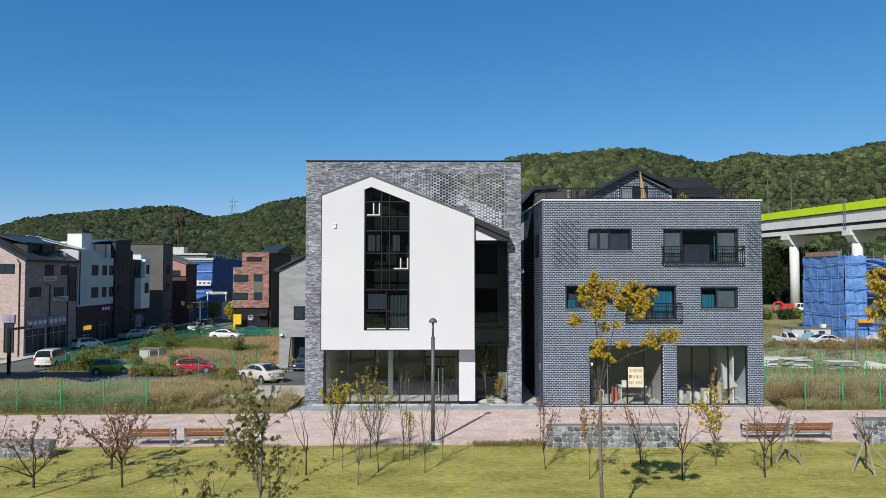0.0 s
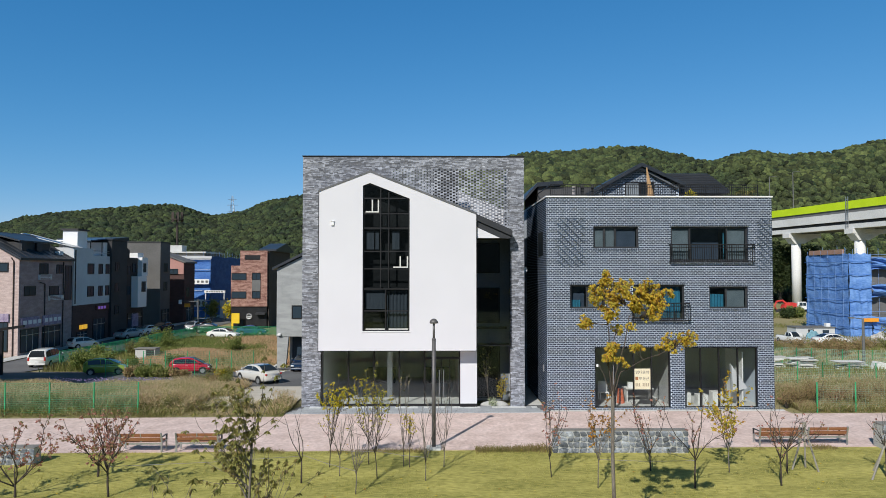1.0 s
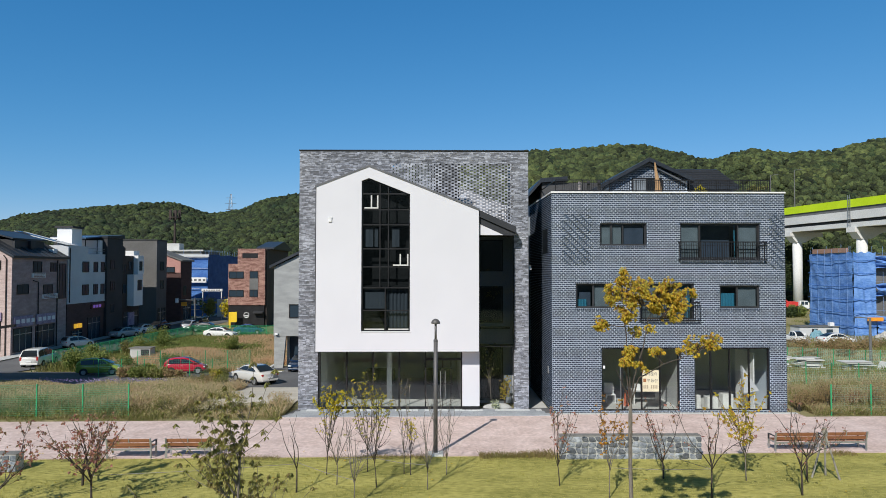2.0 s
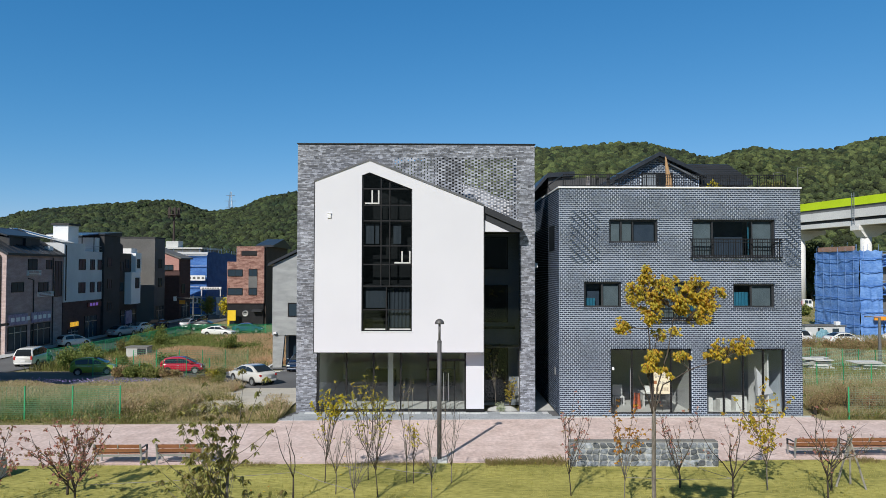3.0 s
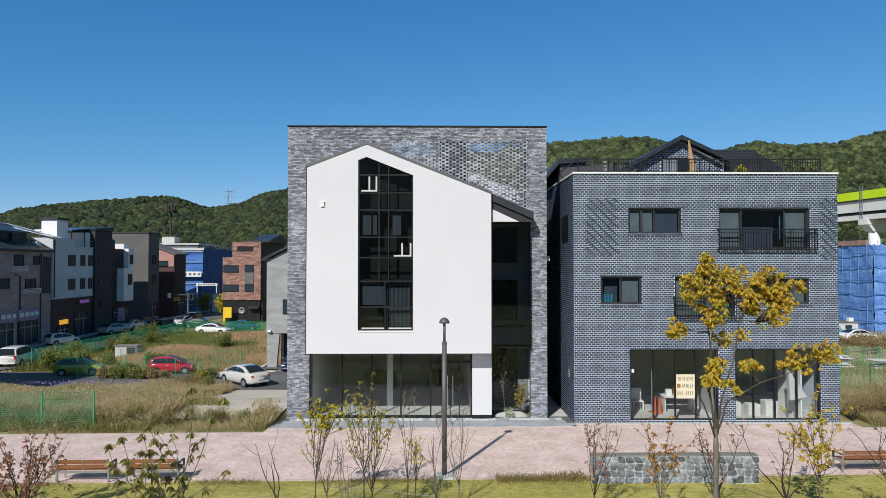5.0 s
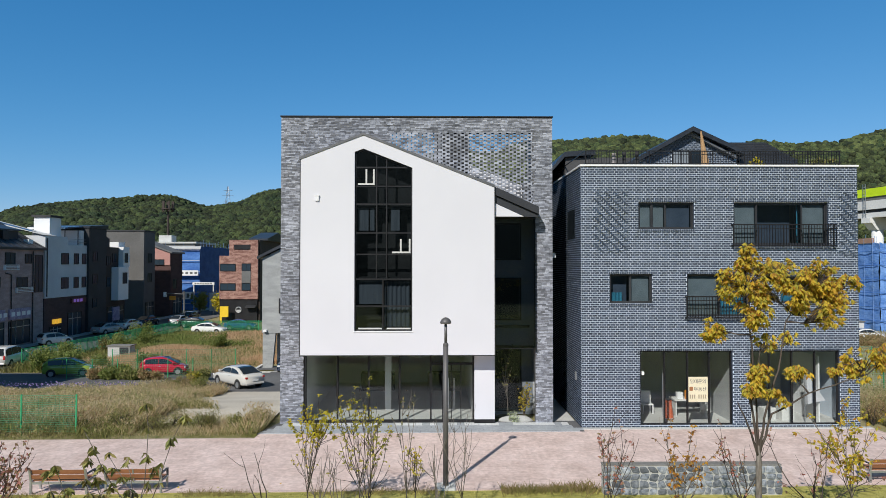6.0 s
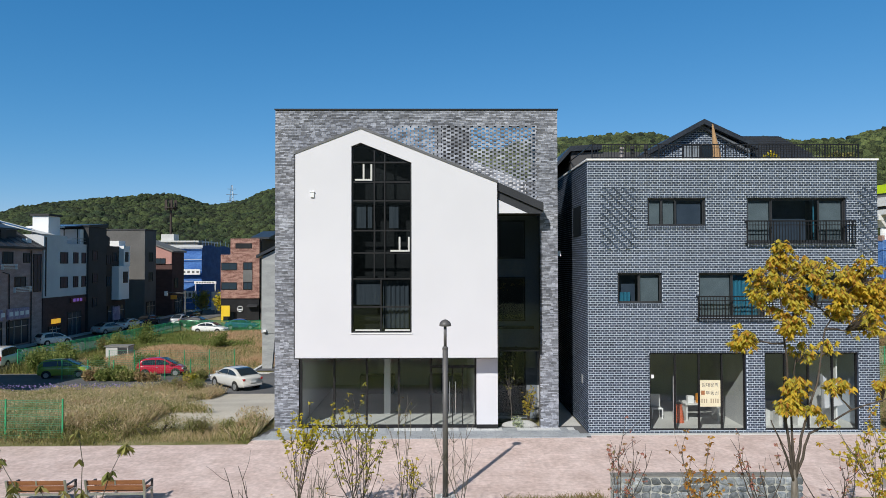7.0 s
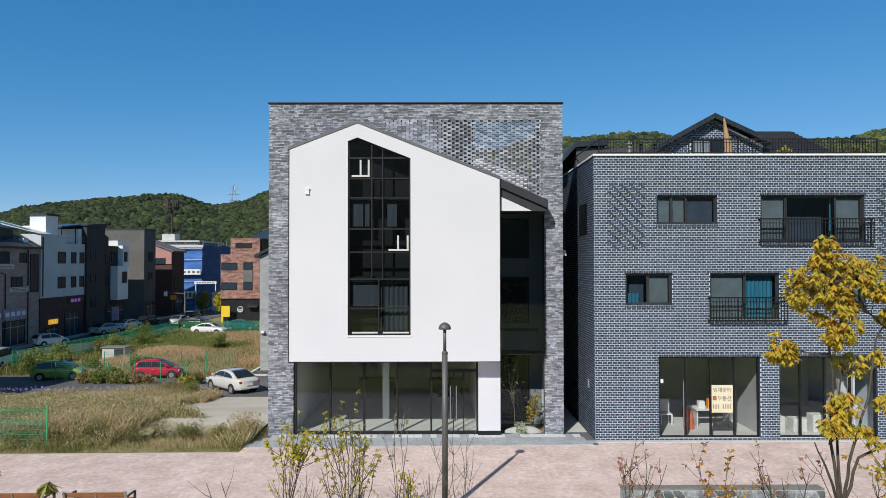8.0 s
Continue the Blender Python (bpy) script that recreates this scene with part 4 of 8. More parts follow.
def street_window(house_ob, y0, y1, z0, z1, x=SX, frame_mat=None, label="dark framed window"):
    """A window in a wall that faces the street (towards +x)."""
    fm = frame_mat or M_BLACK
    w = part("window", Shape().box(x + 0.003, x + 0.07, y0, y0 + 0.09, z0, z1).box(x + 0.003, x + 0.07, y1 - 0.09, y1, z0, z1).box(x + 0.003, x + 0.07, y0 + 0.09, y1 - 0.09, z1 - 0.09, z1)
             .box(x + 0.003, x + 0.07, y0 + 0.09, y1 - 0.09, z0, z0 + 0.09), fm, house_ob, label)
    part("pane", Shape().box(x + 0.004, x + 0.03, y0 + 0.09, y1 - 0.09, z0 + 0.09, z1 - 0.09), M_GLASSFAR, w)
    if label == "shop window":
        for k in (1, 2):
            ym = y0 + (y1 - y0) * k / 3
            part("mullion", Shape().box(x + 0.031, x + 0.06, ym - 0.04, ym + 0.04, z0 + 0.09, z1 - 0.09), M_STEEL, w)
        part("transom", Shape().box(x + 0.061, x + 0.08, y0 + 0.09, y1 - 0.09, z0 + (z1 - z0) * 0.72, z0 + (z1 - z0) * 0.72 + 0.07), M_STEEL, w)
    elif y1 - y0 > 1.0:
        part("sash", Shape().box(x + 0.031, x + 0.05, (y0 + y1) / 2 - 0.03, (y0 + y1) / 2 + 0.03, z0 + 0.09, z1 - 0.09), M_BLACK, w)
    return w


def front_window(house_ob, x0, x1, z0, z1, y, label="dark framed window", split=True):
    """A window in a wall that faces the park (towards -y)."""
    w = part("window", Shape().box(x0, x0 + 0.09, y - 0.07, y - 0.003, z0, z1).box(x1 - 0.09, x1, y - 0.07, y - 0.003, z0, z1).box(x0 + 0.09, x1 - 0.09, y - 0.07, y - 0.003, z1 - 0.09, z1)
             .box(x0 + 0.09, x1 - 0.09, y - 0.07, y - 0.003, z0, z0 + 0.09), M_BLACK, house_ob, label)
    xm = (x0 + x1) / 2
    part("pane", Shape().box(x0 + 0.09, xm - 0.03, y - 0.03, y - 0.004, z0 + 0.09, z1 - 0.09), M_GLASSFAR, w)
    part("pane", Shape().box(xm + 0.03, x1 - 0.09, y - 0.03, y - 0.004, z0 + 0.09, z1 - 0.09), M_GLASSFAR, w)
    part("sash", Shape().box(xm - 0.03, xm + 0.03, y - 0.05, y - 0.004, z0 + 0.09, z1 - 0.09), M_BLACK, w)
    return w


M_GLASSFAR = bpy.data.materials.new("far_glass")
M_GLASSFAR.use_nodes = True
_b = M_GLASSFAR.node_tree.nodes["Principled BSDF"]
_b.inputs["Specular IOR Level"].default_value = 0.2
_b.inputs["Base Color"].default_value, _b.inputs["Roughness"].default_value = (0.03, 0.048, 0.066, 1), 0.2
BASE = -2.6

# pink brick gabled house at the corner
h = thing("town_house", (-51, 77, BASE), "pink-brown brick gabled town house with shops below", "town house", "town houses")
part("wall", Shape().prism_y([(SX, BASE), (SX, 8.6), (-51.0, 11.5), (-56.2, 8.6), (-56.2, BASE)], 72.4, 82.9), M_PINKBRICK, h)
s = Shape().prism_y([(SX + 0.35, 8.42), (-51.0, 11.58), (-51.0, 11.8), (SX + 0.35, 8.68)], 72.0, 83.0)
part("roof_slope", s, M_ROOF, h, "dark metal roof slope")
part("roof_slope", Shape().prism_y([(-56.6, 8.42), (-51.0, 11.58), (-51.0, 11.8), (-56.6, 8.68)], 72.0, 83.0), M_ROOF, h)
part("dormer", Shape().box(-50.2, -47.3, 74.6, 80.6, 9.2, 10.55), M_CHARCOAL, h, "dark roof dormer")
part("dormer_roof", Shape().prism_y([(-47.05, 10.56), (-47.05, 10.72), (-51.0, 11.75), (-51.0, 11.55)], 74.3, 80.9), M_ROOF, h)
for y in (74.6, 77.5):
    part("dormer_cheek", Shape().box(-47.29, -47.0, y, y + 0.9, 9.3, 10.5), M_DARKGREY, h)
part("outdoor_unit", Shape().box(-46.9, -46.3, 80.9, 81.7, 8.95, 9.65), M_WHITEPAINT, h, "white air conditioning unit")
for k in range(9):
    part("roof_seam", Shape().prism_y([(SX + 0.36, 8.682), (-51.0, 11.802), (-51.0, 11.85), (SX + 0.36, 8.73)], 72.4 + 1.25 * k, 72.46 + 1.25 * k), M_DARKGREY, h)
# thin added slab of the wall's brick, paler where sun strikes the gable
M_SUNBRICK = surf("sunlit_pink_brick", (0.40, 0.30, 0.28), (0.60, 0.48, 0.45), 0.85, 1.6, 9, 0.4, stretch=(1, 1, 3))
part("front_facing", Shape().prism_y([(SX - 0.02, BASE), (SX - 0.02, 8.5), (-51.0, 11.4), (-56.1, 8.5), (-56.1, BASE)], 72.36, 72.396), M_SUNBRICK, h, "pink brick facing of the gable, lightened for sunlight")
front_window(h, -49.0, -47.0, 7.1, 8.15, 72.36)
for y0, y1, z0, z1 in ((73.2, 75.3, 4.4, 5.5), (76.0, 77.7, 6.8, 8.1), (79.4, 80.6, 6.9, 8.0), (78.0, 79.9, 4.2, 5.4)):
    street_window(h, y0, y1, z0, z1)
street_window(h, 81.2, 82.7, 3.6, 7.9, label="tall dark window strip")
for y0, y1, z in ((75.8, 78.1, 6.2), (77.8, 80.6, 3.7)):
    r = part("window_rail", Shape().box(SX + 0.24, SX + 0.28, y0, y1, z + 0.52, z + 0.58), M_WHITEPAINT, h, "white window rail")
    for dz in (0.05, 0.22, 0.38):
        part("rail_bar", Shape().box(SX + 0.24, SX + 0.28, y0, y1, z + dz, z + dz + 0.05), M_WHITEPAINT, r)
    for yy in (y0, y1 - 0.05):
        part("rail_bracket", Shape().box(SX + 0.003, SX + 0.238, yy, yy + 0.05, z, z + 0.58), M_WHITEPAINT, r)
for y0, y1 in ((72.7, 76.0), (76.7, 80.4)):
    sg = part("shop_sign", Shape().box(SX + 0.003, SX + 0.15, y0, y1, 0.85, 2.0), M_SIGNVIOLET, h, "violet and white shop sign")
    for k in range(4):
        part("lettering", Shape().box(SX + 0.152, SX + 0.16, y0 + 0.3 + k * 0.9, y0 + 0.9 + k * 0.9, 1.2, 1.65), M_WHITEPAINT, sg)
    street_window(h, y0, y1, -1.9, 0.7, label="shop window")
part("downpipe", Shape().tube([(SX + 0.09, 76.0, 5.9), (SX + 0.09, 77.0, 5.7), (SX + 0.09, 77.1, BASE)], [0.06] * 3, 6), M_BROWNDARK, h)
part("downpipe", Shape().tube([(SX + 0.09, 80.8, 8.3), (SX + 0.09, 80.8, BASE)], [0.06] * 2, 6), M_BROWNDARK, h)
part("downpipe", Shape().tube([(SX - 0.9, 72.28, 8.7), (SX - 0.6, 72.28, 8.3), (SX - 0.55, 72.28, BASE)], [0.06] * 3, 6), M_BROWNDARK, h)
front_window(h, -48.0, -46.9, -1.7, 1.6, 72.36, "narrow shop window")
part("shop_sign", Shape().box(-48.1, -46.8, 72.2, 72.355, 1.6, 2.5), M_SIGNVIOLET, h)

M_CONTAINER = surf("container_grey", (0.52, 0.53, 0.54), (0.62, 0.63, 0.63), 0.6, 0.6, 12, 0.1)
M_BLUEPANEL = surf("solar_panel_blue", (0.04, 0.07, 0.14), (0.07, 0.11, 0.20), 0.25, 1.5, 8, 0.02)
# white render greyed for the shaded street side; sunlit parts keep white paint
M_SHADEWHITE = surf("shaded_white_render", (0.50, 0.52, 0.55), (0.60, 0.62, 0.64), 0.8, 0.5, 12, 0.1)
# white house
h = thing("town_house", (-50, 87, BASE), "white rendered town house over a dark red shop floor", "town house", "town houses")
part("wall", Shape().box(-55.5, SX, 83.2, 87.9, 2.8, 10.2).box(-55.5, SX, 87.9, 92.4, 2.8, 9.25), M_SHADEWHITE, h, "white rendered upper storeys, greyed for shade")
part("shop_floor_wall", Shape().box(-55.4, SX - 0.1, 83.25, 92.4, BASE, 2.79), M_DARKRED, h)
part("penthouse", Shape().box(-48.5, -46.6, 85.4, 87.8, 10.21, 12.5), M_WHITEPAINT, h, "white stair penthouse")
part("penthouse_roof", Shape().box(-48.7, -46.4, 85.2, 88.0, 12.51, 12.75), M_CHARCOAL, h)
part("lean_roof", Shape().prism_y([(SX + 0.1, 10.24), (-52.4, 12.0), (-52.4, 11.85), (SX + 0.1, 10.205)], 82.9, 85.3), M_CONTAINER, h, "pale sloping roof")
for k in range(3):
    part("solar_panel", Shape().prism_y([(-47.4 - 1.7 * k, 10.72 + 0.45 * k), (-48.9 - 1.7 * k, 11.12 + 0.45 * k), (-48.9 - 1.7 * k, 11.05 + 0.45 * k), (-47.4 - 1.7 * k, 10.65 + 0.45 * k)], 83.0, 84.1), M_BLUEPANEL, h, "blue solar panel")
part("roof_canopy", Shape().prism_x([(88.2, 11.25), (92.4, 11.65), (92.4, 11.8), (88.2, 11.4)], -51, -46.3), M_BLUEPANEL, h, "dark roof canopy with solar panels")
part("canopy_edge", Shape().box(-51, -46.3, 88.1, 88.19, 11.2, 11.42), M_WHITEPAINT, h)
part("terrace_wall", Shape().box(-52.0, -46.2, 91.6, 92.38, 9.26, 11.2), M_WHITEPAINT, h, "white terrace wall in the sun")
for k in range(2):
    part("canopy_post", Shape().box(-46.45, -46.37, 88.3 + 3.0 * k, 88.38 + 3.0 * k, 9.26, 11.24), M_BLACK, h)
part("terrace_rail", Shape().box(SX - 0.1, SX - 0.05, 88.0, 92.3, 9.95, 10.0).box(SX - 0.1, SX - 0.05, 88.0, 92.3, 9.6, 9.64), M_STEEL, h, "thin steel terrace rail")
part("downpipe", Shape().tube([(SX + 0.08, 83.5, 9.9), (SX + 0.08, 83.5, 3.0)], [0.06] * 2, 6), M_BROWNDARK, h)
for y0, y1 in ((86.5, 88.1), (89.3, 90.4), (91.2, 92.2)):
    for z0, z1 in ((6.8, 8.2), (3.8, 5.2)):
        street_window(h, y0, y1, z0, z1)
def lit(name, colour, strength):
    m = surf(name, colour, colour, 0.6, 1, 10, 0.0)
    b_ = m.node_tree.nodes["Principled BSDF"]
    b_.inputs["Emission Color"].default_value, b_.inputs["Emission Strength"].default_value = (*colour, 1), strength
    return m


M_AMBERLIT, M_VIOLETLIT = lit("amber_lit_sign", (0.95, 0.52, 0.05), 0.55), lit("violet_lit_sign", (0.30, 0.14, 0.55), 0.3)
part("shop_sign", Shape().box(SX - 0.09, SX + 0.1, 88.8, 92.2, 1.9, 2.5), M_SIGNRED, h, "maroon shop sign")
for k in range(3):
    part("lettering", Shape().box(SX + 0.102, SX + 0.12, 89.2 + 0.75 * k, 89.75 + 0.75 * k, 2.02, 2.4), M_VIOLETLIT, h, "violet lit sign letter bar")
for k in range(3):
    part("lettering", Shape().box(SX - 0.09, SX + 0.06, 84.9 + 0.6 * k, 85.4 + 0.6 * k, -0.35, 0.2), M_AMBERLIT, h, "amber lit sign letter bar")
for y0, y1 in ((84.3, 86.8), (88.2, 91.4)):
    street_window(h, y0, y1, -2.2, -0.6 if y0 < 85 else 0.8, x=SX - 0.1, label="shop window")

# dark stair tower house
h = thing("town_house", (-49, 94, BASE), "narrow charcoal clad town house", "town house", "town houses")
part("wall", Shape().box(-53, SX + 0.25, 92.45, 97, BASE, 11.6), M_CHARCOAL, h)
part("roof", Shape().prism_x([(92.3, 11.61), (97.2, 11.61), (97.2, 12.2), (92.3, 11.8)], -53.2, SX + 0.4), M_ROOF, h)
for z in (7.2, 4.2, 1.0):
    street_window(h, 93.4, 94.6, z, z + 1.3, x=SX + 0.25)

# brown-black house with a white oriel
h = thing("town_house", (-50, 100, BASE), "dark brown clad town house with a white oriel", "town house", "town houses")
part("wall", Shape().box(-55, SX, 97.05, 103.0, BASE, 9.2), M_BROWNDARK, h)
part("roof_hut", Shape().prism_x([(97.3, 9.21), (97.3, 11.2), (99.6, 10.4), (99.6, 9.21)], -50.5, SX - 0.6), M_CHARCOAL, h)
part("terrace_wall", Shape().box(-47.2, SX, 101.0, 102.9, 9.21, 10.0), M_WHITEPAINT, h)
part("oriel", Shape().box(SX + 0.002, SX + 1.0, 99.0, 102.0, 1.7, 6.4), M_WHITEPAINT, h, "white box oriel")
part("oriel_top", Shape().box(SX + 0.002, SX + 0.7, 101.0, 102.9, 6.41, 9.3), M_WHITEPAINT, h, "white upper oriel")
street_window(h, 100.2, 101.5, 4.0, 5.6, x=SX + 1.0)
street_window(h, 101.4, 102.3, 7.0, 8.4, x=SX + 0.7)
for y0, z0 in ((97.5, 6.6), (97.5, 3.6), (99.2, 7.0)):
    street_window(h, y0, y0 + 1.1, z0, z0 + 1.4)
street_window(h, 97.8, 102.6, -2.0, 0.9, label="shop window")
part("shop_sign", Shape().box(SX + 0.003, SX + 0.15, 99.2, 101.2, -1.2, 0.7), M_SIGNVIOLET, h)

# grey house with sloping top
M_GREYPANEL = surf("warm_grey_cladding", (0.10, 0.097, 0.092), (0.145, 0.14, 0.135), 0.75, 0.4, 8, 0.15)
h = thing("town_house", (-50, 108, BASE), "plain mid grey clad town house", "town house", "town houses")
part("wall", Shape().box(-57, SX + 0.3, 108.6, 112.6, BASE, 11.9), M_GREYPANEL, h)
part("roof", Shape().box(-57.15, SX + 0.4, 108.5, 112.7, 11.91, 12.1), M_CHARCOAL, h)
for z in (7.0, 3.9):
    street_window(h, 110.0, 111.4, z, z + 1.5, x=SX + 0.3)
street_window(h, 109.2, 112.2, -2.0, 0.8, x=SX + 0.3, label="shop window")

# dark red house at the end, behind a side street; sunlit gable painted pink
HX, HY = -45.9, 120.0
h = thing("town_house", (-51, 123, BASE), "dark red brick house with its sunlit gable painted pink", "town house", "town houses")
part("wall", Shape().prism_y([(HX, BASE), (HX, 8.75), (-52, 11.0), (-58, 8.75), (-58, BASE)], HY, 125.2), M_DARKRED, h)
# pink panel stops where the neighbour's shadow would cross the wall
part("sunlit_panel", Shape().prism_y([(HX - 0.05, 6.6), (HX - 0.05, 8.7), (-52, 10.9), (-57.5, 8.7), (-57.5, 6.6)], HY - 0.15, HY - 0.01), M_LITPINK, h, "gable top painted pink as the sunlit wall")
part("roof_slope", Shape().prism_y([(HX + 0.35, 8.62), (-52, 11.05), (-52, 11.3), (HX + 0.35, 8.87)], HY - 0.4, 125.6), M_MIDGREY, h)
front_window(h, -48.7, -46.95, 6.62, 7.6, HY - 0.15)
street_window(h, 121, 122.5, 2.4, 4.2, x=HX)
street_window(h, 121, 124.5, -2.0, 0.8, x=HX, label="shop window")

# house beside the street, nearer the park, out of view; added to shade the lane
h = thing("town_house", (-41, 41, 0), "plain grey house out of view, added to shade the lane", "town house", "town houses")
part("wall", Shape().box(-49, -33.6, 35.5, 45.5, -2.4, 9.6), M_MIDGREY, h)
part("roof", Shape().box(-49.2, -33.4, 35.3, 45.7, 9.61, 9.85), M_CHARCOAL, h)

# red brick house across the lot
h = thing("town_house", (-31, 115, BASE), "red brick town house over a black shop floor", "town house", "town houses")
part("wall", Shape().box(-32.4, -27.9, 109, 125, 1.3, 10.6), M_REDBRICK, h, "mottled red brick upper storeys")
part("wing", Shape().box(-33.9, -32.41, 109.0, 124, 1.3, 8.1), M_REDBRICK, h)
part("shop_floor_wall", Shape().box(-33.9, -28, 109.2, 125, BASE, 1.29), M_BLACK, h, "black shop floor")
part("roof", Shape().prism_x([(111.5, 10.61), (111.5, 10.9), (119, 12.2), (125, 10.9), (125, 10.61)], -30.0, -27.0), M_ROOF, h)
# dark slab over the side wall, coloured for its shade
part("shaded_side_slab", Shape().box(-27.88, -27.7, 109.5, 125, BASE, 10.6), M_BROWNDARK, h)
# no recess is cut: the slot's shade is a flat black box
part("roof_slot", Shape().box(-31.6, -29.1, 108.9, 108.99, 9.1, 9.85), M_BLACK, h, "black box standing in for the shaded roof terrace slot")
for z0 in (2.65, 5.7):
    front_window(h, -33.8, -31.35, z0, z0 + 1.15, 108.98, "dark wide window")
    front_window(h, -30.4, -29.0, z0, z0 + 1.2, 108.98)
part("spandrel", Shape().box(-30.4, -29.0, 108.92, 108.99, 3.86, 5.69), M_MIDGREY, h)
sign_ring = Shape().tube([(-30.9 + 0.42 * math.cos(k * math.pi / 8), 109.08, -0.35 + 0.42 * math.sin(k * math.pi / 8)) for k in range(17)], [0.05] * 17, 6)
part("shop_sign", sign_ring.box(-31.2, -30.6, 109.05, 109.12, -0.5, -0.36).box(-31.05, -30.75, 109.05, 109.12, -0.75, -0.62), M_WHITEPAINT, h, "round white ring sign")
part("awning", Shape().prism_x([(108.3, 0.1), (109.18, 0.35), (109.18, 0.2), (108.3, -0.02)], -29.7, -28.1), M_DARKGREY, h, "dark shop awning")
front_window(h, -33.0, -31.8, -2.3, -0.8, 109.2, "shop door")
pole = thing("yellow_sign", (-33.4, 107.9, BASE), "yellow sign board on a post beside the fence", "sign")
part("board", Shape().box(-33.4, -32.1, 107.8, 107.95, -1.4, 0.25), M_YELLOW, pole)
part("post", Shape().box(-33.4, -33.1, 107.8, 107.95, BASE, -1.41), M_YELLOW, pole)

# light grey brick house beyond the yard
h = thing("town_house", (-10, 66, BASE), "light grey brick gabled house above an open ground floor", "town house", "town houses")
part("wall", Shape().prism_y([(-15.15, 0.9), (-15.15, 7.4), (-11.0, 9.45), (-5.5, 6.8), (-5.5, 0.9)], 63, 73), M_LIGHTBRICK, h, "light grey brick gable wall")
part("ground_wall", Shape().box(-14.2, -5.5, 64.5, 73, BASE, 0.89), M_CONC, h)
part("pier", Shape().prism_y([(-15.1, 0.89), (-14.0, 0.89), (-14.3, BASE), (-15.1, BASE)], 63.05, 63.5), M_LIGHTBRICK, h)
part("roof_slope", Shape().prism_y([(-15.55, 7.3), (-11.0, 9.55), (-11.0, 9.8), (-15.55, 7.55)], 62.7, 73.3), M_ROOF, h)
part("roof_slope", Shape().prism_y([(-5.1, 6.7), (-11.0, 9.55), (-11.0, 9.8), (-5.1, 7.0)], 62.7, 73.3), M_ROOF, h)
part("security_camera", Shape().box(-15.0, -14.7, 62.75, 62.999, 1.0, 1.2), M_WHITEPAINT, h, "small white wall camera", bevel=0.03)
front_window(h, -13.7, -11.8, 2.6, 3.9, 63)
part("glazing", Shape().box(-13.9, -9, 64.3, 64.45, BASE, 0.7), M_GLASSFAR, h)

# ---- scaffolded sites ----
M_NET = surf("blue_net", (0.07, 0.19, 0.50), (0.20, 0.37, 0.72), 0.7, 0.35, 2.2, 0.3, depth=0.08, contrast=0.3, stretch=(1, 1, 2.6))
M_NETBLUE = surf("strong_blue_net", (0.03, 0.11, 0.36), (0.08, 0.21, 0.52), 0.7, 0.5, 3, 0.2, depth=0.06, stretch=(1, 1, 2))
# the front's blue net again, darkened for the side turned from the sun
M_NETSHADE = surf("shaded_blue_net", (0.02, 0.06, 0.2), (0.05, 0.12, 0.32), 0.7, 0.6, 5, 0.7, depth=0.15, stretch=(1, 1, 2))
M_SCAFF = surf("scaffold_steel", (0.16, 0.28, 0.56), (0.28, 0.42, 0.70), 0.6, 1, 8, 0.1)
M_RUST = surf("rusty_plate", (0.30, 0.17, 0.12), (0.42, 0.26, 0.19), 0.8, 1, 6, 0.2)


def net_face(p0, p1, z0, z1, seed, amp=0.1):
    """A sagging, rippled sheet of safety net between two plan points."""
    a, b = Vector((*p0, 0)), Vector((*p1, 0))
    nx, nz = 30, 26
    out = (b - a).cross(Vector((0, 0, 1))).normalized()
    s = Shape()
    for j in range(nz + 1):
        for i in range(nx + 1):
            p = a.lerp(b, i / nx)
            z = z0 + (z1 - z0) * j / nz
            lift_band = abs(math.sin(math.pi * (z - z0) / 1.9))
            d = amp * noise.noise((i * 0.12 + seed, j * 0.9, seed)) + 0.07 * lift_band + 2.2 * amp * noise.noise((i * 0.22 + j * 0.16, j * 0.1, seed))
            s.v.append((p.x + out.x * d, p.y + out.y * d, z + 0.12 * math.sin(i * 0.6 + seed)))
    for j in range(nz):
        for i in range(nx):
            q = j * (nx + 1) + i
            s.f.append((q, q + 1, q + nx + 2, q + nx + 1))
    return s


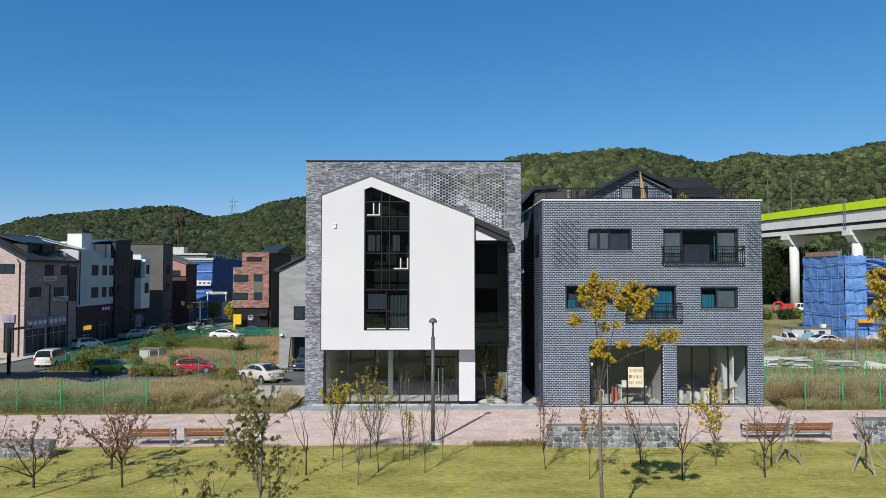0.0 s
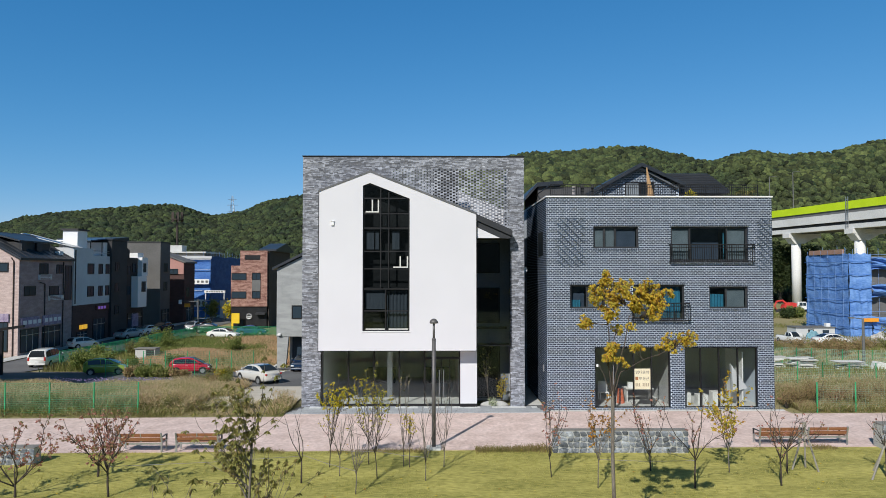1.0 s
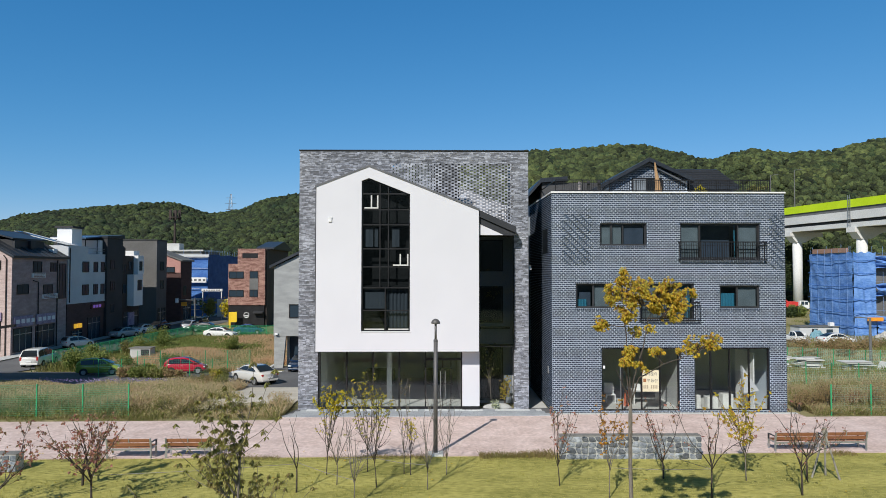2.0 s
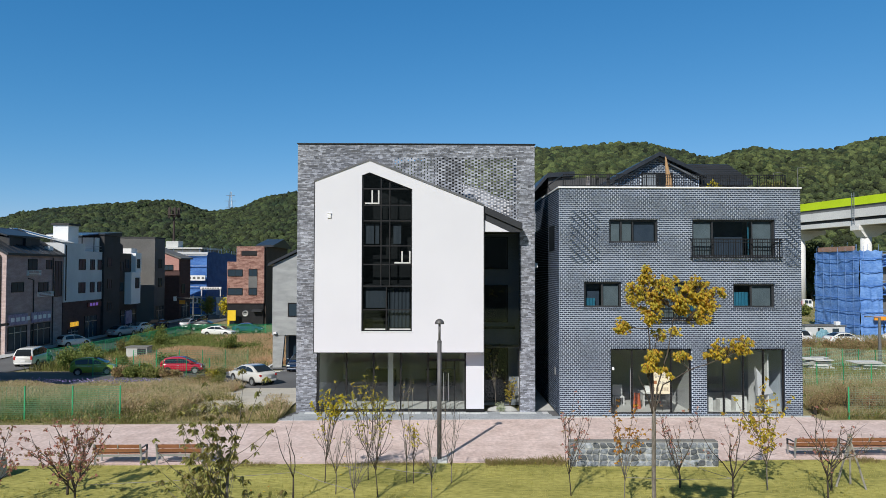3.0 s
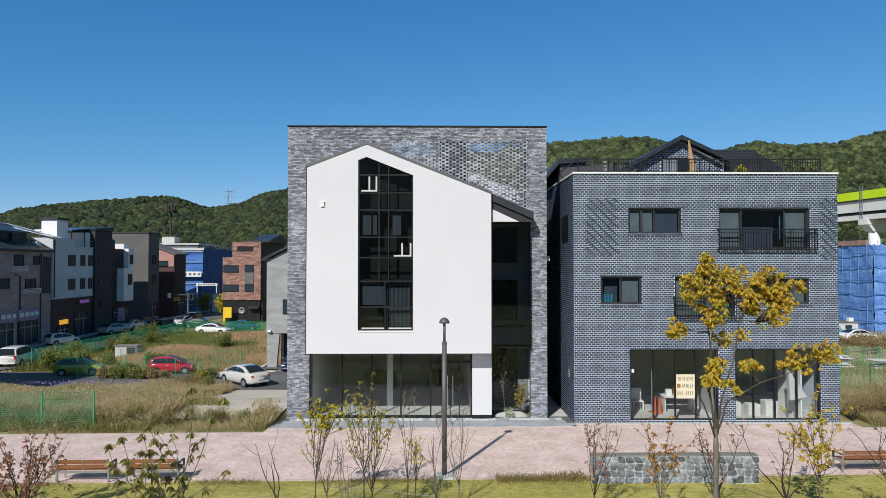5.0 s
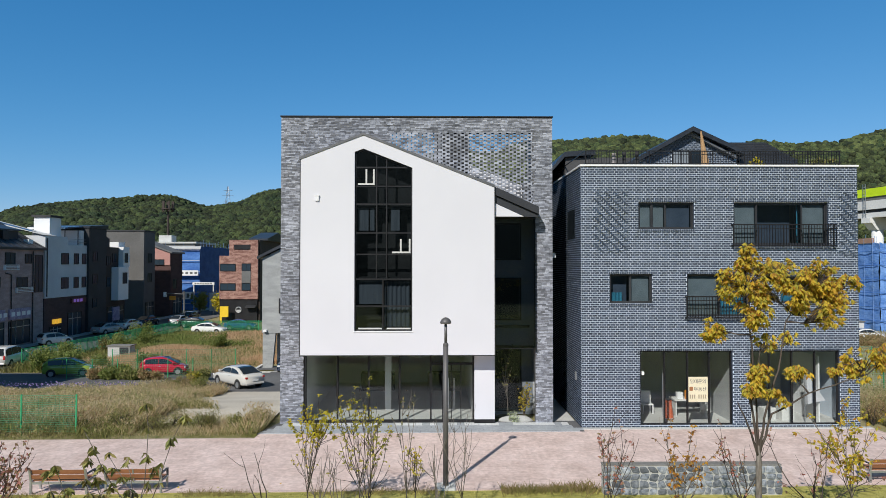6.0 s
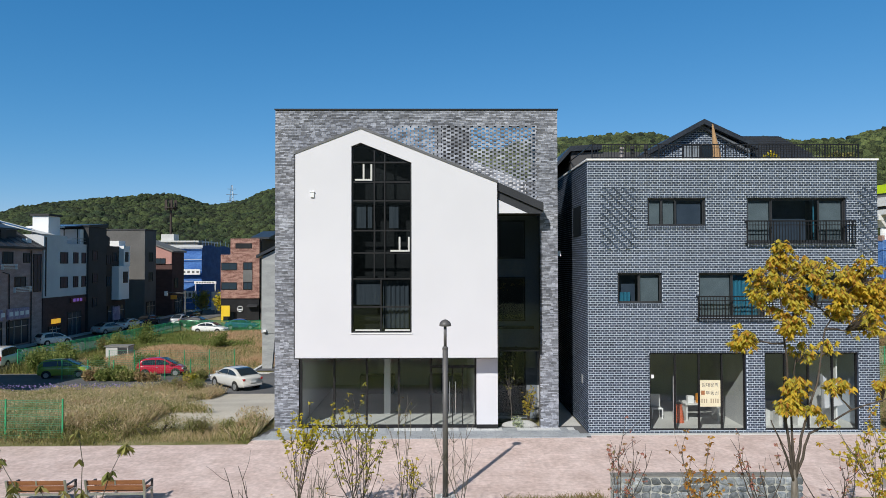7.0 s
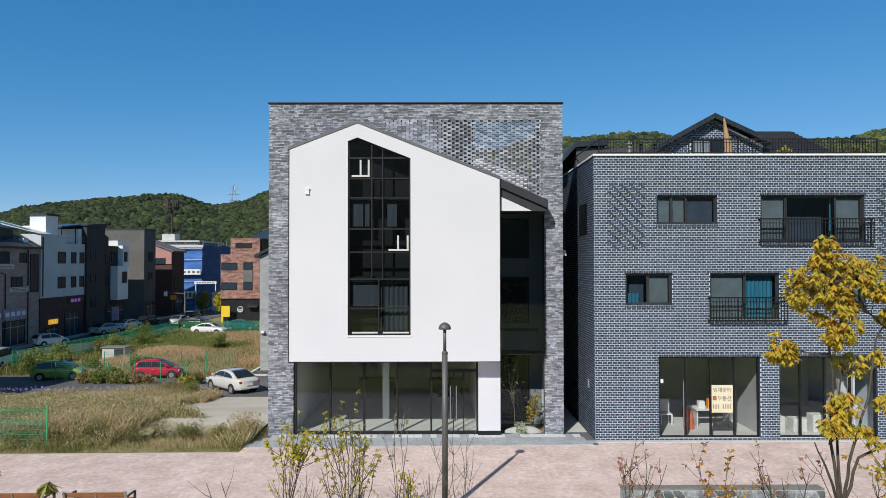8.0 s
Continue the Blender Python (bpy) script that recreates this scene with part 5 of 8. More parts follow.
def scaffold_house(x0, x1, y0, y1, top, base, mat_front, mat_side, face_east, label):
    h = thing("scaffolded_building", ((x0 + x1) / 2, (y0 + y1) / 2, base), label, "building site")
    # core colour lowered to carry the shadow behind the nets
    part("core", Shape().box(x0 + 1.2, x1 - 1.2, y0 + 1.2, y1 - 1.2, base, top - 0.3), M_MIDGREY, h, "bare concrete core, greyed for its shadow")
    if face_east:
        part("net", net_face((x0, y0), (x1, y0), base, top, 1.3, 0.03), mat_front, h, "blue safety net", True)
    else:
        part("net", net_face((x0, y0), (x0 + 3.2, y0), base, top, 1.3), mat_front, h, "blue safety net", True)
        part("net", net_face((x0 + 3.2, y0), (x1, y0), base, 0.6, 2.3, 0.5), mat_front, h, "loose blue safety net", True)
        part("net", net_face((x0 + 3.2, y0), (x1, y0), 3.4, 5.2, 5.3, 0.5), mat_front, h, "loose blue safety net", True)
        part("net", net_face((x0 + 3.2, y0), (x1, y0), 7.4, top - 0.6, 6.3, 0.5), mat_front, h, "loose blue safety net", True)
    if face_east:
        part("net", net_face((x1, y0), (x1, y1), base, top, 4.7, 0.03), mat_side, h, "blue safety net", True)
    else:
        part("net", net_face((x0, y1), (x0, y0), base, top, 4.7), mat_side, h, "blue safety net", True)
    n = round((x1 - x0) / 1.6)
    for i in range(n + 1):
        x = x0 + (x1 - x0) * i / n
        part("scaffold_pole", Shape().tube([(x, y0 + 0.6, base), (x, y0 + 0.6, top + 0.9)], [0.022, 0.022], 5), M_SCAFF, h)
    m = round((y1 - y0) / 1.8)
    xs = x1 - 0.6 if face_east else x0 + 0.6
    for i in range(m + 1):
        y = y0 + (y1 - y0) * i / m
        part("scaffold_pole", Shape().tube([(xs, y, base), (xs, y, top + 0.7 + 0.8 * ((i * 7) % 5) / 5)], [0.022, 0.022], 5), M_SCAFF, h)
    for k in range(6):
        z = base + 2 + k * (top - base) / 6
        part("ledger", Shape().tube([(x0 + 0.3, y0 + 0.64, z), (x1 - 0.3, y0 + 0.64, z)], [0.022, 0.022], 5), M_SCAFF, h)
    return h


h = scaffold_house(-55, -46.2, 135, 160, 10.2, BASE, M_NETBLUE, M_NETSHADE, True, "building site wrapped in strong blue safety net")
for k in range(6):
    part("net_seam", Shape().box(-55, -46.1, 134.55, 134.62, BASE + 1.6 + k * 2.1, BASE + 1.68 + k * 2.1), M_CONTAINER, h, "pale seam of the net")
part("net_hem", Shape().box(-55, -45.9, 134.5, 134.62, 9.75, 10.25), M_CONTAINER, h, "pale hem at the top of the net")
for x0, x1, z0, z1, n in ((-50.6, -46.2, 4.5, 5.55, 5), (-49.4, -46.9, -0.1, 1.35, 3)):
    bn = part("banner", Shape().box(x0, x1, 134.0, 134.2, z0, z1), M_WHITEPAINT, h, "white banner")
    for k in range(n):
        w = (x1 - x0) / n
        part("lettering", Shape().box(x0 + w * (k + 0.22), x0 + w * (k + 0.78), 133.98, 133.998, z0 + 0.3, z1 - 0.3), M_MIDGREY, bn)
h = scaffold_house(60.2, 76.0, 93.8, 104.8, 9.7, -2.8, M_NET, M_NET, False, "building site wrapped in bright blue safety net")
for k in range(6):
    z = -0.9 + 1.9 * k
    part("net_lift", Shape().tube([(59.93, 104.6, z), (59.86, 99.2, z - 0.09), (59.93, 93.72, z)], [0.055, 0.06, 0.055], 5), M_NETBLUE, h, "rolled hem of the net at a scaffold lift")
    part("net_lift", Shape().tube([(60.0, 93.60, z), (61.7, 93.52, z - 0.08), (63.4, 93.60, z)], [0.055, 0.06, 0.055], 5), M_NETBLUE, h, "rolled hem of the net at a scaffold lift")
for k in range(6):
    y = 94.6 + 1.8 * k
    part("scaffold_pole", Shape().tube([(59.8, y, -2.8), (59.8, y, 10.3)], [0.018, 0.018], 5), M_SCAFF, h)
part("edge_board", Shape().box(60.0, 60.3, 95, 103.5, 9.7, 10.4), M_RUST, h, "rust coloured edge boards")
part("edge_board", Shape().box(66, 76, 93.6, 93.9, 8.9, 9.8), M_RUST, h)
part("sign_board", Shape().box(61.7, 63.9, 93.0, 93.2, -0.1, 0.42), M_ORANGE, h, "orange site sign")

# ---- viaduct ----
M_VIA = surf("pale_concrete_viaduct", (0.60, 0.60, 0.59), (0.74, 0.74, 0.72), 0.85, 0.15, 4, 0.2)
M_LIME = surf("lime_noise_barrier", (0.50, 0.68, 0.01), (0.60, 0.78, 0.02), 0.55, 0.2, 5, 0.05)
via = thing("viaduct", (98, 165, BASE), "pale concrete road viaduct with lime green barrier", "viaduct")
vd = Vector((7, -42, 0)).normalized()
vn = Vector((vd.y, -vd.x, 0))            # towards the houses
v0 = Vector((95, 188.6, 0)) - vd * 70


def along(s_, off, z):
    p = v0 + vd * s_ + vn * off
    return (p.x, p.y, z)


def beam(s0, s1, o0, o1, z0, z1):
    v = [along(a, o, z) for z in (z0, z1) for o in (o0, o1) for a in (s0, s1)]
    return Shape().add(v, [(0, 2, 3, 1), (4, 5, 7, 6), (0, 1, 5, 4), (2, 6, 7, 3), (0, 4, 6, 2), (1, 3, 7, 5)])


LEN = 190
part("deck", beam(52, LEN, 0.0, -14, 19.6, 20.6), M_VIA, via)
# band below the barrier greyed to carry the barrier's shade
part("parapet", beam(52, LEN, 0.35, 0.002, 21.3, 22.18), M_MIDGREY, via, "parapet band painted grey for its shade")
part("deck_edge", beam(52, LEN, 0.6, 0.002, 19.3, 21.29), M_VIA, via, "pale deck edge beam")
# charcoal beam fills the gap, its shade put into the colour
part("girder", beam(52, LEN, -0.2, -1.4, 18.55, 19.09), M_CHARCOAL, via, "charcoal beam painted for the gap's shade")
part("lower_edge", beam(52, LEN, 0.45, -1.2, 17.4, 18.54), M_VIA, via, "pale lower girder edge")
# inner girder greyed for the shade beneath the deck
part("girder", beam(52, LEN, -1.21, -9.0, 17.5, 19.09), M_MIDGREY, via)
for k in range(13, int(LEN / 4)):
    part("barrier_panel", beam(k * 4, k * 4 + 3.97, 0.62, 0.5, 22.2, 24.1), M_LIME, via, "lime green barrier panel")
for k in range(6):
    sp = 81.6 - 21.8 + 21.8 * k
    c = along(sp, -2.2, 0)
    part("pier", Shape().tube([(c[0], c[1], BASE), (c[0], c[1], 15.6)], [1.2, 1.2], 20), M_VIA, via, "round concrete pier", True)
    part("pier_cap", beam(sp - 1.3, sp + 1.3, 0.9, -9, 16.2, 17.38), M_VIA, via)
    part("pier_haunch", Shape().add([along(a, o, z) for a in (sp - 1.2, sp + 1.2) for o, z in ((-0.9, 14.6), (-3.8, 14.6), (-7, 16.19), (0.4, 16.19))], [(0, 1, 2, 3), (7, 6, 5, 4), (0, 4, 5, 1), (1, 5, 6, 2), (2, 6, 7, 3), (3, 7, 4, 0)]), M_VIA, via)
for s_ in (103.0,):
    ld = part("ladder", beam(s_ - 0.4, s_ - 0.3, 0.9, 0.8, 17.5, 25.2), M_STEEL, via, "steel access ladder")
    part("ladder_rail", beam(s_ + 0.3, s_ + 0.4, 0.9, 0.8, 17.5, 25.2), M_STEEL, ld)
    for k in range(12):
        part("rung", beam(s_ - 0.29, s_ + 0.29, 0.88, 0.82, 17.8 + k * 0.6, 17.9 + k * 0.6), M_STEEL, ld)
for s_ in (74.5, 84.0):
    p0, p1 = along(s_, 0.3, 24.1), along(s_, 0.3, 34)
    lampv = thing("road_lamp", p0, "tall grey road lamp on the viaduct", "street lamp", "viaduct lamps")
    part("pole", Shape().tube([along(s_, 0.3, 20.6), p1], [0.16, 0.09], 6), M_MIDGREY, lampv)
    part("arm", Shape().tube([p1, along(s_, -2.2, 34.3)], [0.07, 0.05], 5), M_MIDGREY, lampv)

# ---- masts ----
mast = thing("telecom_mast", (-78, 198, -3), "brown steel telecom mast with antennas", "mast")
part("pole", Shape().tube([(-78, 198, -3), (-78, 198, 24)], [0.5, 0.28], 8), M_BROWNDARK, mast)
for k in range(6):
    w = k * math.pi / 3
    part("antenna", Shape().box(-78 + 1.5 * math.cos(w) - 0.25, -78 + 1.5 * math.cos(w) + 0.25, 198 + 1.5 * math.sin(w) - 0.2, 198 + 1.5 * math.sin(w) + 0.2, 22, 25), M_BROWNDARK, mast)
part("platform", Shape().tube([(-78, 198, 22.6), (-78, 198, 22.9)], [1.9, 1.9], 12), M_BROWNDARK, mast)
pyl = thing("power_pylon", (-132, 425, 40), "distant steel lattice power pylon on the ridge", "pylon")
for dx, dy in ((-2, -2), (2, -2), (-2, 2), (2, 2)):
    part("leg", Shape().tube([(-132 + dx, 425 + dy, 36), (-132 + dx * 0.15, 425 + dy * 0.15, 56)], [0.18, 0.12], 4), M_STEEL, pyl)
for z, w in ((46, 3), (50, 3.6), (53.5, 2.8)):
    part("crossarm", Shape().tube([(-132 - w, 425, z), (-132 + w, 425, z)], [0.14, 0.14], 4), M_STEEL, pyl)
for k in range(6):
    z = 38 + k * 2.6
    w = 2 * (1 - (z - 36) / 23)
    part("brace", Shape().tube([(-132 - w, 423.8, z), (-132 + w, 423.8, z + 2.4)], [0.1, 0.1], 4), M_STEEL, pyl)
# flat white roofed block behind the street
h = thing("office_block", (-66, 165, BASE), "low white roofed block behind the street", "building")
part("wall", Shape().box(-72, -57, 162, 175, BASE, 11.6), M_MIDGREY, h)
part("roof", Shape().box(-72.4, -56.6, 161.6, 175.4, 11.61, 12.0), M_CONC, h)
part("roof_hut", Shape().box(-66, -63, 163, 166, 12.01, 13.6), M_CONC, h)

# ---- park furniture ----
M_WOOD = surf("orange_brown_wood", (0.24, 0.095, 0.045), (0.36, 0.16, 0.08), 0.6, 2.0, 14, 0.2, stretch=(0.4, 4, 4), depth=0.003)
M_LAMPGREY = surf("lamp_grey", (0.10, 0.095, 0.10), (0.135, 0.13, 0.13), 0.5, 2, 30, 0.05, 0.2)
lamp = thing("park_lamp", (0.11, 26.45, 0), "dark grey park lamp post with a small domed head", "street lamp")
lx, ly = 0.11, 26.45
part("footing", Shape().box(lx - 0.3, lx + 0.3, ly - 0.3, ly + 0.3, -0.1, 0.06), M_CONC, lamp, "concrete footing", bevel=0.02)
part("base_plate", Shape().box(lx - 0.14, lx + 0.14, ly - 0.14, ly + 0.14, 0.061, 0.085), M_STEEL, lamp, bevel=0.005)
for dx in (-0.11, 0.11):
    for dy in (-0.11, 0.11):
        part("bolt", Shape().tube([(lx + dx, ly + dy, 0.086), (lx + dx, ly + dy, 0.13)], [0.014, 0.014], 6), M_WHITEPAINT, lamp)
part("lower_pole", Shape().tube([(lx, ly, 0.086), (lx, ly, 4.38)], [0.085, 0.08], 16), M_LAMPGREY, lamp, "", True)
part("collar", Shape().tube([(lx, ly, 4.381), (lx, ly, 4.44), (lx, ly, 4.48)], [0.086, 0.086, 0.05], 16), M_LAMPGREY, lamp)
part("upper_pole", Shape().tube([(lx, ly, 4.481), (lx, ly, 5.09)], [0.045, 0.045], 12), M_LAMPGREY, lamp, "", True)
part("domed_head", Shape().tube([(lx, ly, 5.075), (lx, ly, 5.09), (lx, ly, 5.16), (lx, ly, 5.22), (lx, ly, 5.255), (lx, ly, 5.27)], [0.165, 0.178, 0.163, 0.12, 0.065, 0.02], 20), M_LAMPGREY, lamp, "", True)

# benches
def bench(at, rz):
    b = thing("park_bench", (0, 0, 0), "orange-brown slatted bench on pale steel legs beside the path", "bench", "park benches")
    for k in range(2):
        part("back_slat", Shape().prism_x([(-0.29, 0.45 + k * 0.15), (-0.26, 0.45 + k * 0.15), (-0.305, 0.59 + k * 0.15), (-0.335, 0.59 + k * 0.15)], -0.79, 0.79), M_WOOD, b, "varnished wooden slat", bevel=0.006)
    for k in range(4):
        part("seat_slat", Shape().box(-0.79, 0.79, -0.24 + k * 0.125, -0.13 + k * 0.125, 0.385, 0.42), M_WOOD, b, "varnished wooden slat", bevel=0.006)
    part("seat_rail", Shape().box(-0.8, 0.8, -0.285, -0.252, 0.30, 0.365), M_STEEL, b, "pale steel rail")
    for x in (-0.82, 0.82):
        part("leg_frame", Shape().prism_x([(-0.385, 0.77), (-0.335, 0.77), (-0.25, 0.42), (-0.25, 0.0), (-0.30, 0.0), (-0.30, 0.41)], x - 0.03, x + 0.03)
             .box(x - 0.03, x + 0.03, -0.248, 0.24, 0.34, 0.38).box(x - 0.03, x + 0.03, 0.20, 0.24, 0.0, 0.339), M_STEEL, b, "pale grey steel leg frame")
        part("armrest", Shape().box(x - 0.03, x + 0.03, -0.26, 0.25, 0.58, 0.61).box(x - 0.03, x + 0.03, 0.21, 0.25, 0.38, 0.579), M_DARKGREY, b, "dark armrest")
    part("back_brace", Shape().prism_x([(-0.345, 0.75), (-0.325, 0.75), (-0.245, 0.40), (-0.265, 0.40)], -0.02, 0.02), M_STEEL, b)
    b.matrix_basis = pose(*at, 0, 0, rz)
    return b


first = bench((-11.57, 26.3, 0.0), 1)
for x, y in ((-9.35, 26.34), (14.4, 27.0), (16.45, 27.06)):
    copy_thing(first, pose(x, y, 0.0, 0, 0, 1))
# rubble stone walls
M_STONE = surf("rubble_stone", (0.10, 0.118, 0.145), (0.31, 0.33, 0.36), 0.85, 2.2, 9, 0.6, vary=0.55, source="object", depth=0.02)
M_STONEJ = surf("stone_mortar", (0.36, 0.365, 0.36), (0.50, 0.50, 0.48), 0.95, 1.0, 20, 0.4)
M_CAP = surf("weathered_cap", (0.16, 0.155, 0.145), (0.25, 0.245, 0.23), 0.9, 0.8, 10, 0.5)


def stone_wall(x0, x1, y0, depth, height, seed):
    w = thing("stone_wall", ((x0 + x1) / 2, y0 + depth / 2, 0), "low rubble stone wall with pale mortar and a flat cap", "stone wall", "stone walls")
    r = random.Random(seed)
    part("core", Shape().box(x0 + 0.03, x1 - 0.03, y0 + 0.035, y0 + depth, -0.05, height - 0.002), M_STONEJ, w)
    part("cap", Shape().box(x0 + 0.01, x1 - 0.01, y0 + 0.05, y0 + depth + 0.03, height, height + 0.035), M_CAP, w, "flat weathered cap", bevel=0.01)
    nx, nz = max(3, round((x1 - x0) / 0.27)), max(3, round(height / 0.2))
    grid = {}
    for j in range(nz + 1):
        for i in range(nx + 1):
            jx = 0 if i in (0, nx) else r.uniform(-0.08, 0.08)
            jz = 0 if j in (0, nz) else r.uniform(-0.06, 0.06)
            off = (0.5 if j % 2 else 0) * 0.14
            grid[i, j] = (x0 + (x1 - x0) * i / nx + jx + (off if 0 < i < nx else 0), height * j / nz + jz)
    for j in range(nz):
        for i in range(nx):
            c = [grid[i, j], grid[i + 1, j], grid[i + 1, j + 1], grid[i, j + 1]]
            mx = sum(p[0] for p in c) / 4
            mz = sum(p[1] for p in c) / 4
            ring = []
            for q in range(4):
                a, b = c[q], c[(q + 1) % 4]
                ring.append((a[0] * 0.82 + b[0] * 0.18, a[1] * 0.82 + b[1] * 0.18))
                ring.append((a[0] * 0.18 + b[0] * 0.82, a[1] * 0.18 + b[1] * 0.82))
            s = Shape()
            bul = r.uniform(0.012, 0.032)
            outer = [(mx + (x - mx) * 0.92, y0 + 0.036, mz + (z - mz) * 0.90) for x, z in ring]
            mid = [(mx + (x - mx) * 0.86, y0 + 0.036 - bul * 0.8, mz + (z - mz) * 0.84) for x, z in ring]
            inn = [(mx + (x - mx) * 0.45, y0 + 0.036 - bul - r.uniform(0, 0.015), mz + (z - mz) * 0.45) for x, z in ring]
            s.v = outer + mid + inn
            for k in range(8):
                k2 = (k + 1) % 8
                s.f += [(k, k2, 8 + k2, 8 + k), (8 + k, 8 + k2, 16 + k2, 16 + k)]
            s.f.append(tuple(range(16, 24)))
            part("stone", s, M_STONE, w)
    return w


stone_wall(4.82, 10.24, 25.66, 0.36, 0.86, 1)
stone_wall(18.3, 21.5, 26.1, 0.62, 0.95, 2)
stone_wall(-21.0, -14.75, 24.3, 0.5, 0.6, 3)

# ---- young trees ----
M_BARK = surf("grey_bark", (0.10, 0.085, 0.07), (0.24, 0.21, 0.18), 0.9, 3, 30, 0.5, depth=0.006, stretch=(1, 1, 0.3))
M_DARKBARK = surf("dark_bark", (0.045, 0.036, 0.03), (0.10, 0.08, 0.065), 0.9, 3, 30, 0.5, depth=0.006, stretch=(1, 1, 0.3))
L_RED = leaf_mat("red_brown_leaf", [(0.42, 0.14, 0.12), (0.44, 0.26, 0.18), (0.24, 0.22, 0.08), (0.52, 0.22, 0.19), (0.36, 0.16, 0.12)])
L_GREEN = leaf_mat("olive_leaf", [(0.11, 0.12, 0.035), (0.20, 0.20, 0.06), (0.27, 0.245, 0.085), (0.17, 0.125, 0.055)])
L_GREENLEAF = leaf_mat("drooping_olive_leaf", [(0.20, 0.22, 0.065), (0.34, 0.33, 0.10), (0.44, 0.39, 0.14), (0.27, 0.20, 0.08), (0.16, 0.17, 0.05)])
L_YELLOW = leaf_mat("yellow_leaf", [(0.62, 0.45, 0.02), (0.48, 0.44, 0.045), (0.70, 0.54, 0.04), (0.34, 0.35, 0.05), (0.66, 0.50, 0.03)])
L_GOLD = leaf_mat("golden_leaf", [(0.50, 0.23, 0.03), (0.72, 0.48, 0.05), (0.42, 0.19, 0.04), (0.78, 0.57, 0.06), (0.40, 0.38, 0.06), (0.74, 0.53, 0.06), (0.54, 0.48, 0.08), (0.30, 0.29, 0.055), (0.70, 0.57, 0.10)], through=0.45, patch=0.3, scale=2.2)
L_GREENGOLD = leaf_mat("green_gold_leaf", [(0.46, 0.40, 0.05), (0.30, 0.31, 0.06), (0.58, 0.46, 0.05), (0.22, 0.23, 0.05), (0.40, 0.37, 0.06)])
L_ORANGE = leaf_mat("orange_leaf", [(0.50, 0.20, 0.03), (0.55, 0.32, 0.04), (0.30, 0.12, 0.04), (0.25, 0.16, 0.04)])


def leaf_quad(s, p, d, n, ln, wd):
    """One pointed, slightly folded leaf from p along d."""
    side = d.cross(n).normalized() * wd
    mid = p + d * ln * 0.5
    tip = p + d * ln
    fold = n * (-wd * 0.35)
    s.add([tuple(p), tuple(mid + side + fold), tuple(tip), tuple(mid - side + fold), tuple(mid)], [(0, 1, 4), (1, 2, 4), (2, 3, 4), (3, 0, 4)])


def rand_dir(r):
    z = r.uniform(-1, 1)
    a = r.uniform(0, 2 * math.pi)
    q = math.sqrt(1 - z * z)
    return Vector((q * math.cos(a), q * math.sin(a), z))


def limb(s, r, p, d, ln, r0, r1, bend, up):
    """A wavering tapered limb; returns its points."""
    n = 5
    pts = [p.copy()]
    q = d.normalized()
    for i in range(n):
        q = (q + rand_dir(r) * bend + Vector((0, 0, up))).normalized()
        pts.append(pts[-1] + q * ln / n)
    s.tube(pts, [r0 + (r1 - r0) * i / n for i in range(n + 1)], 5, True)
    return pts, q


def sapling(at, height, seed, fork=0.35, stems=5, spread=0.5, twigs=4, leaf=None, count=0, size=0.09, zone=(0.3, 1.0), lean=(0, 0), bark=None, label="bare young tree on the lawn", droop=0.3, thick=0.021, tiers=False, whorl=False, crook=0.22, lift=0.16):
    r = random.Random(seed)
    base = Vector((at[0], at[1], -0.03))
    t = thing("young_tree", tuple(base), label, "tree", "young park trees")
    bark = bark or M_BARK
    tr, br = Shape(), Shape()
    pts, q = limb(tr, r, base, Vector((lean[0], lean[1], 1)), height * fork + 0.03, thick, thick * 0.7, 0.06, 0.25)
    ends = []
    for k in range(stems):
        a = 2 * math.pi * (k + r.uniform(-0.3, 0.3)) / stems
        d = Vector((math.cos(a) * spread + lean[0] * 1.5, math.sin(a) * spread + lean[1] * 1.5, 1))
        start = pts[-1] if k < 3 else pts[-2].lerp(pts[-1], r.random())
        reach = 1.0
        if tiers:                                    # side limbs start all along the upper trunk
            u_ = (k + r.random()) / stems * 2.9
            start = pts[2 + int(u_)].lerp(pts[3 + int(u_)], u_ - int(u_))
            reach = 1.15 - 0.22 * u_
        bp, bq = limb(br, r, start, d, reach * height * (1 - fork) * r.uniform(0.7, 1.05), thick * 0.55, 0.006, crook, lift)
        ends.append(bp)
        for m in range(twigs):
            i = r.randint(1, 4)
            td = (bp[i + 1] - bp[i]).normalized() + rand_dir(r) * 0.75
            tp, tq = limb(br, r, bp[i], td, height * r.uniform(0.12, 0.3), 0.007, 0.003, 0.2, 0.12)
            ends.append(tp)
    part("trunk", tr, bark, t, "", True)
    part("branchwork", br, bark, t, "", True)
    if leaf and count:
        lv = Shape()
        while len(lv.f) < count * 4:
            tp = r.choice(ends)
            i = r.randint(2, 5)
            p = tp[i] + rand_dir(r) * 0.04
            if not zone[0] <= p.z / height <= zone[1] + 0.3:
                if r.random() < 0.9:
                    continue
            if whorl:                                # a hanging fan of long leaflets
                p = tp[r.choice((2, 3, 4, 5, 5))] + rand_dir(r) * 0.03
                for m in range(5):
                    w_ = m * 0.9 + r.random()
                    d = Vector((math.cos(w_), math.sin(w_), -r.uniform(0.5, 2.4))).normalized()
                    leaf_quad(lv, p, d, rand_dir(r), size * r.uniform(1.2, 2.0), size * 0.3)
                continue
            for m in range(r.randint(2, 5)):
                d = (rand_dir(r) + Vector((0, 0, -droop * 2))).normalized()
                leaf_quad(lv, p, d, rand_dir(r), size * r.uniform(0.7, 1.3), size * 0.3)
        part("leaves", lv, leaf, t)
    return t


RB = "young tree with red-brown leaves on the lawn"
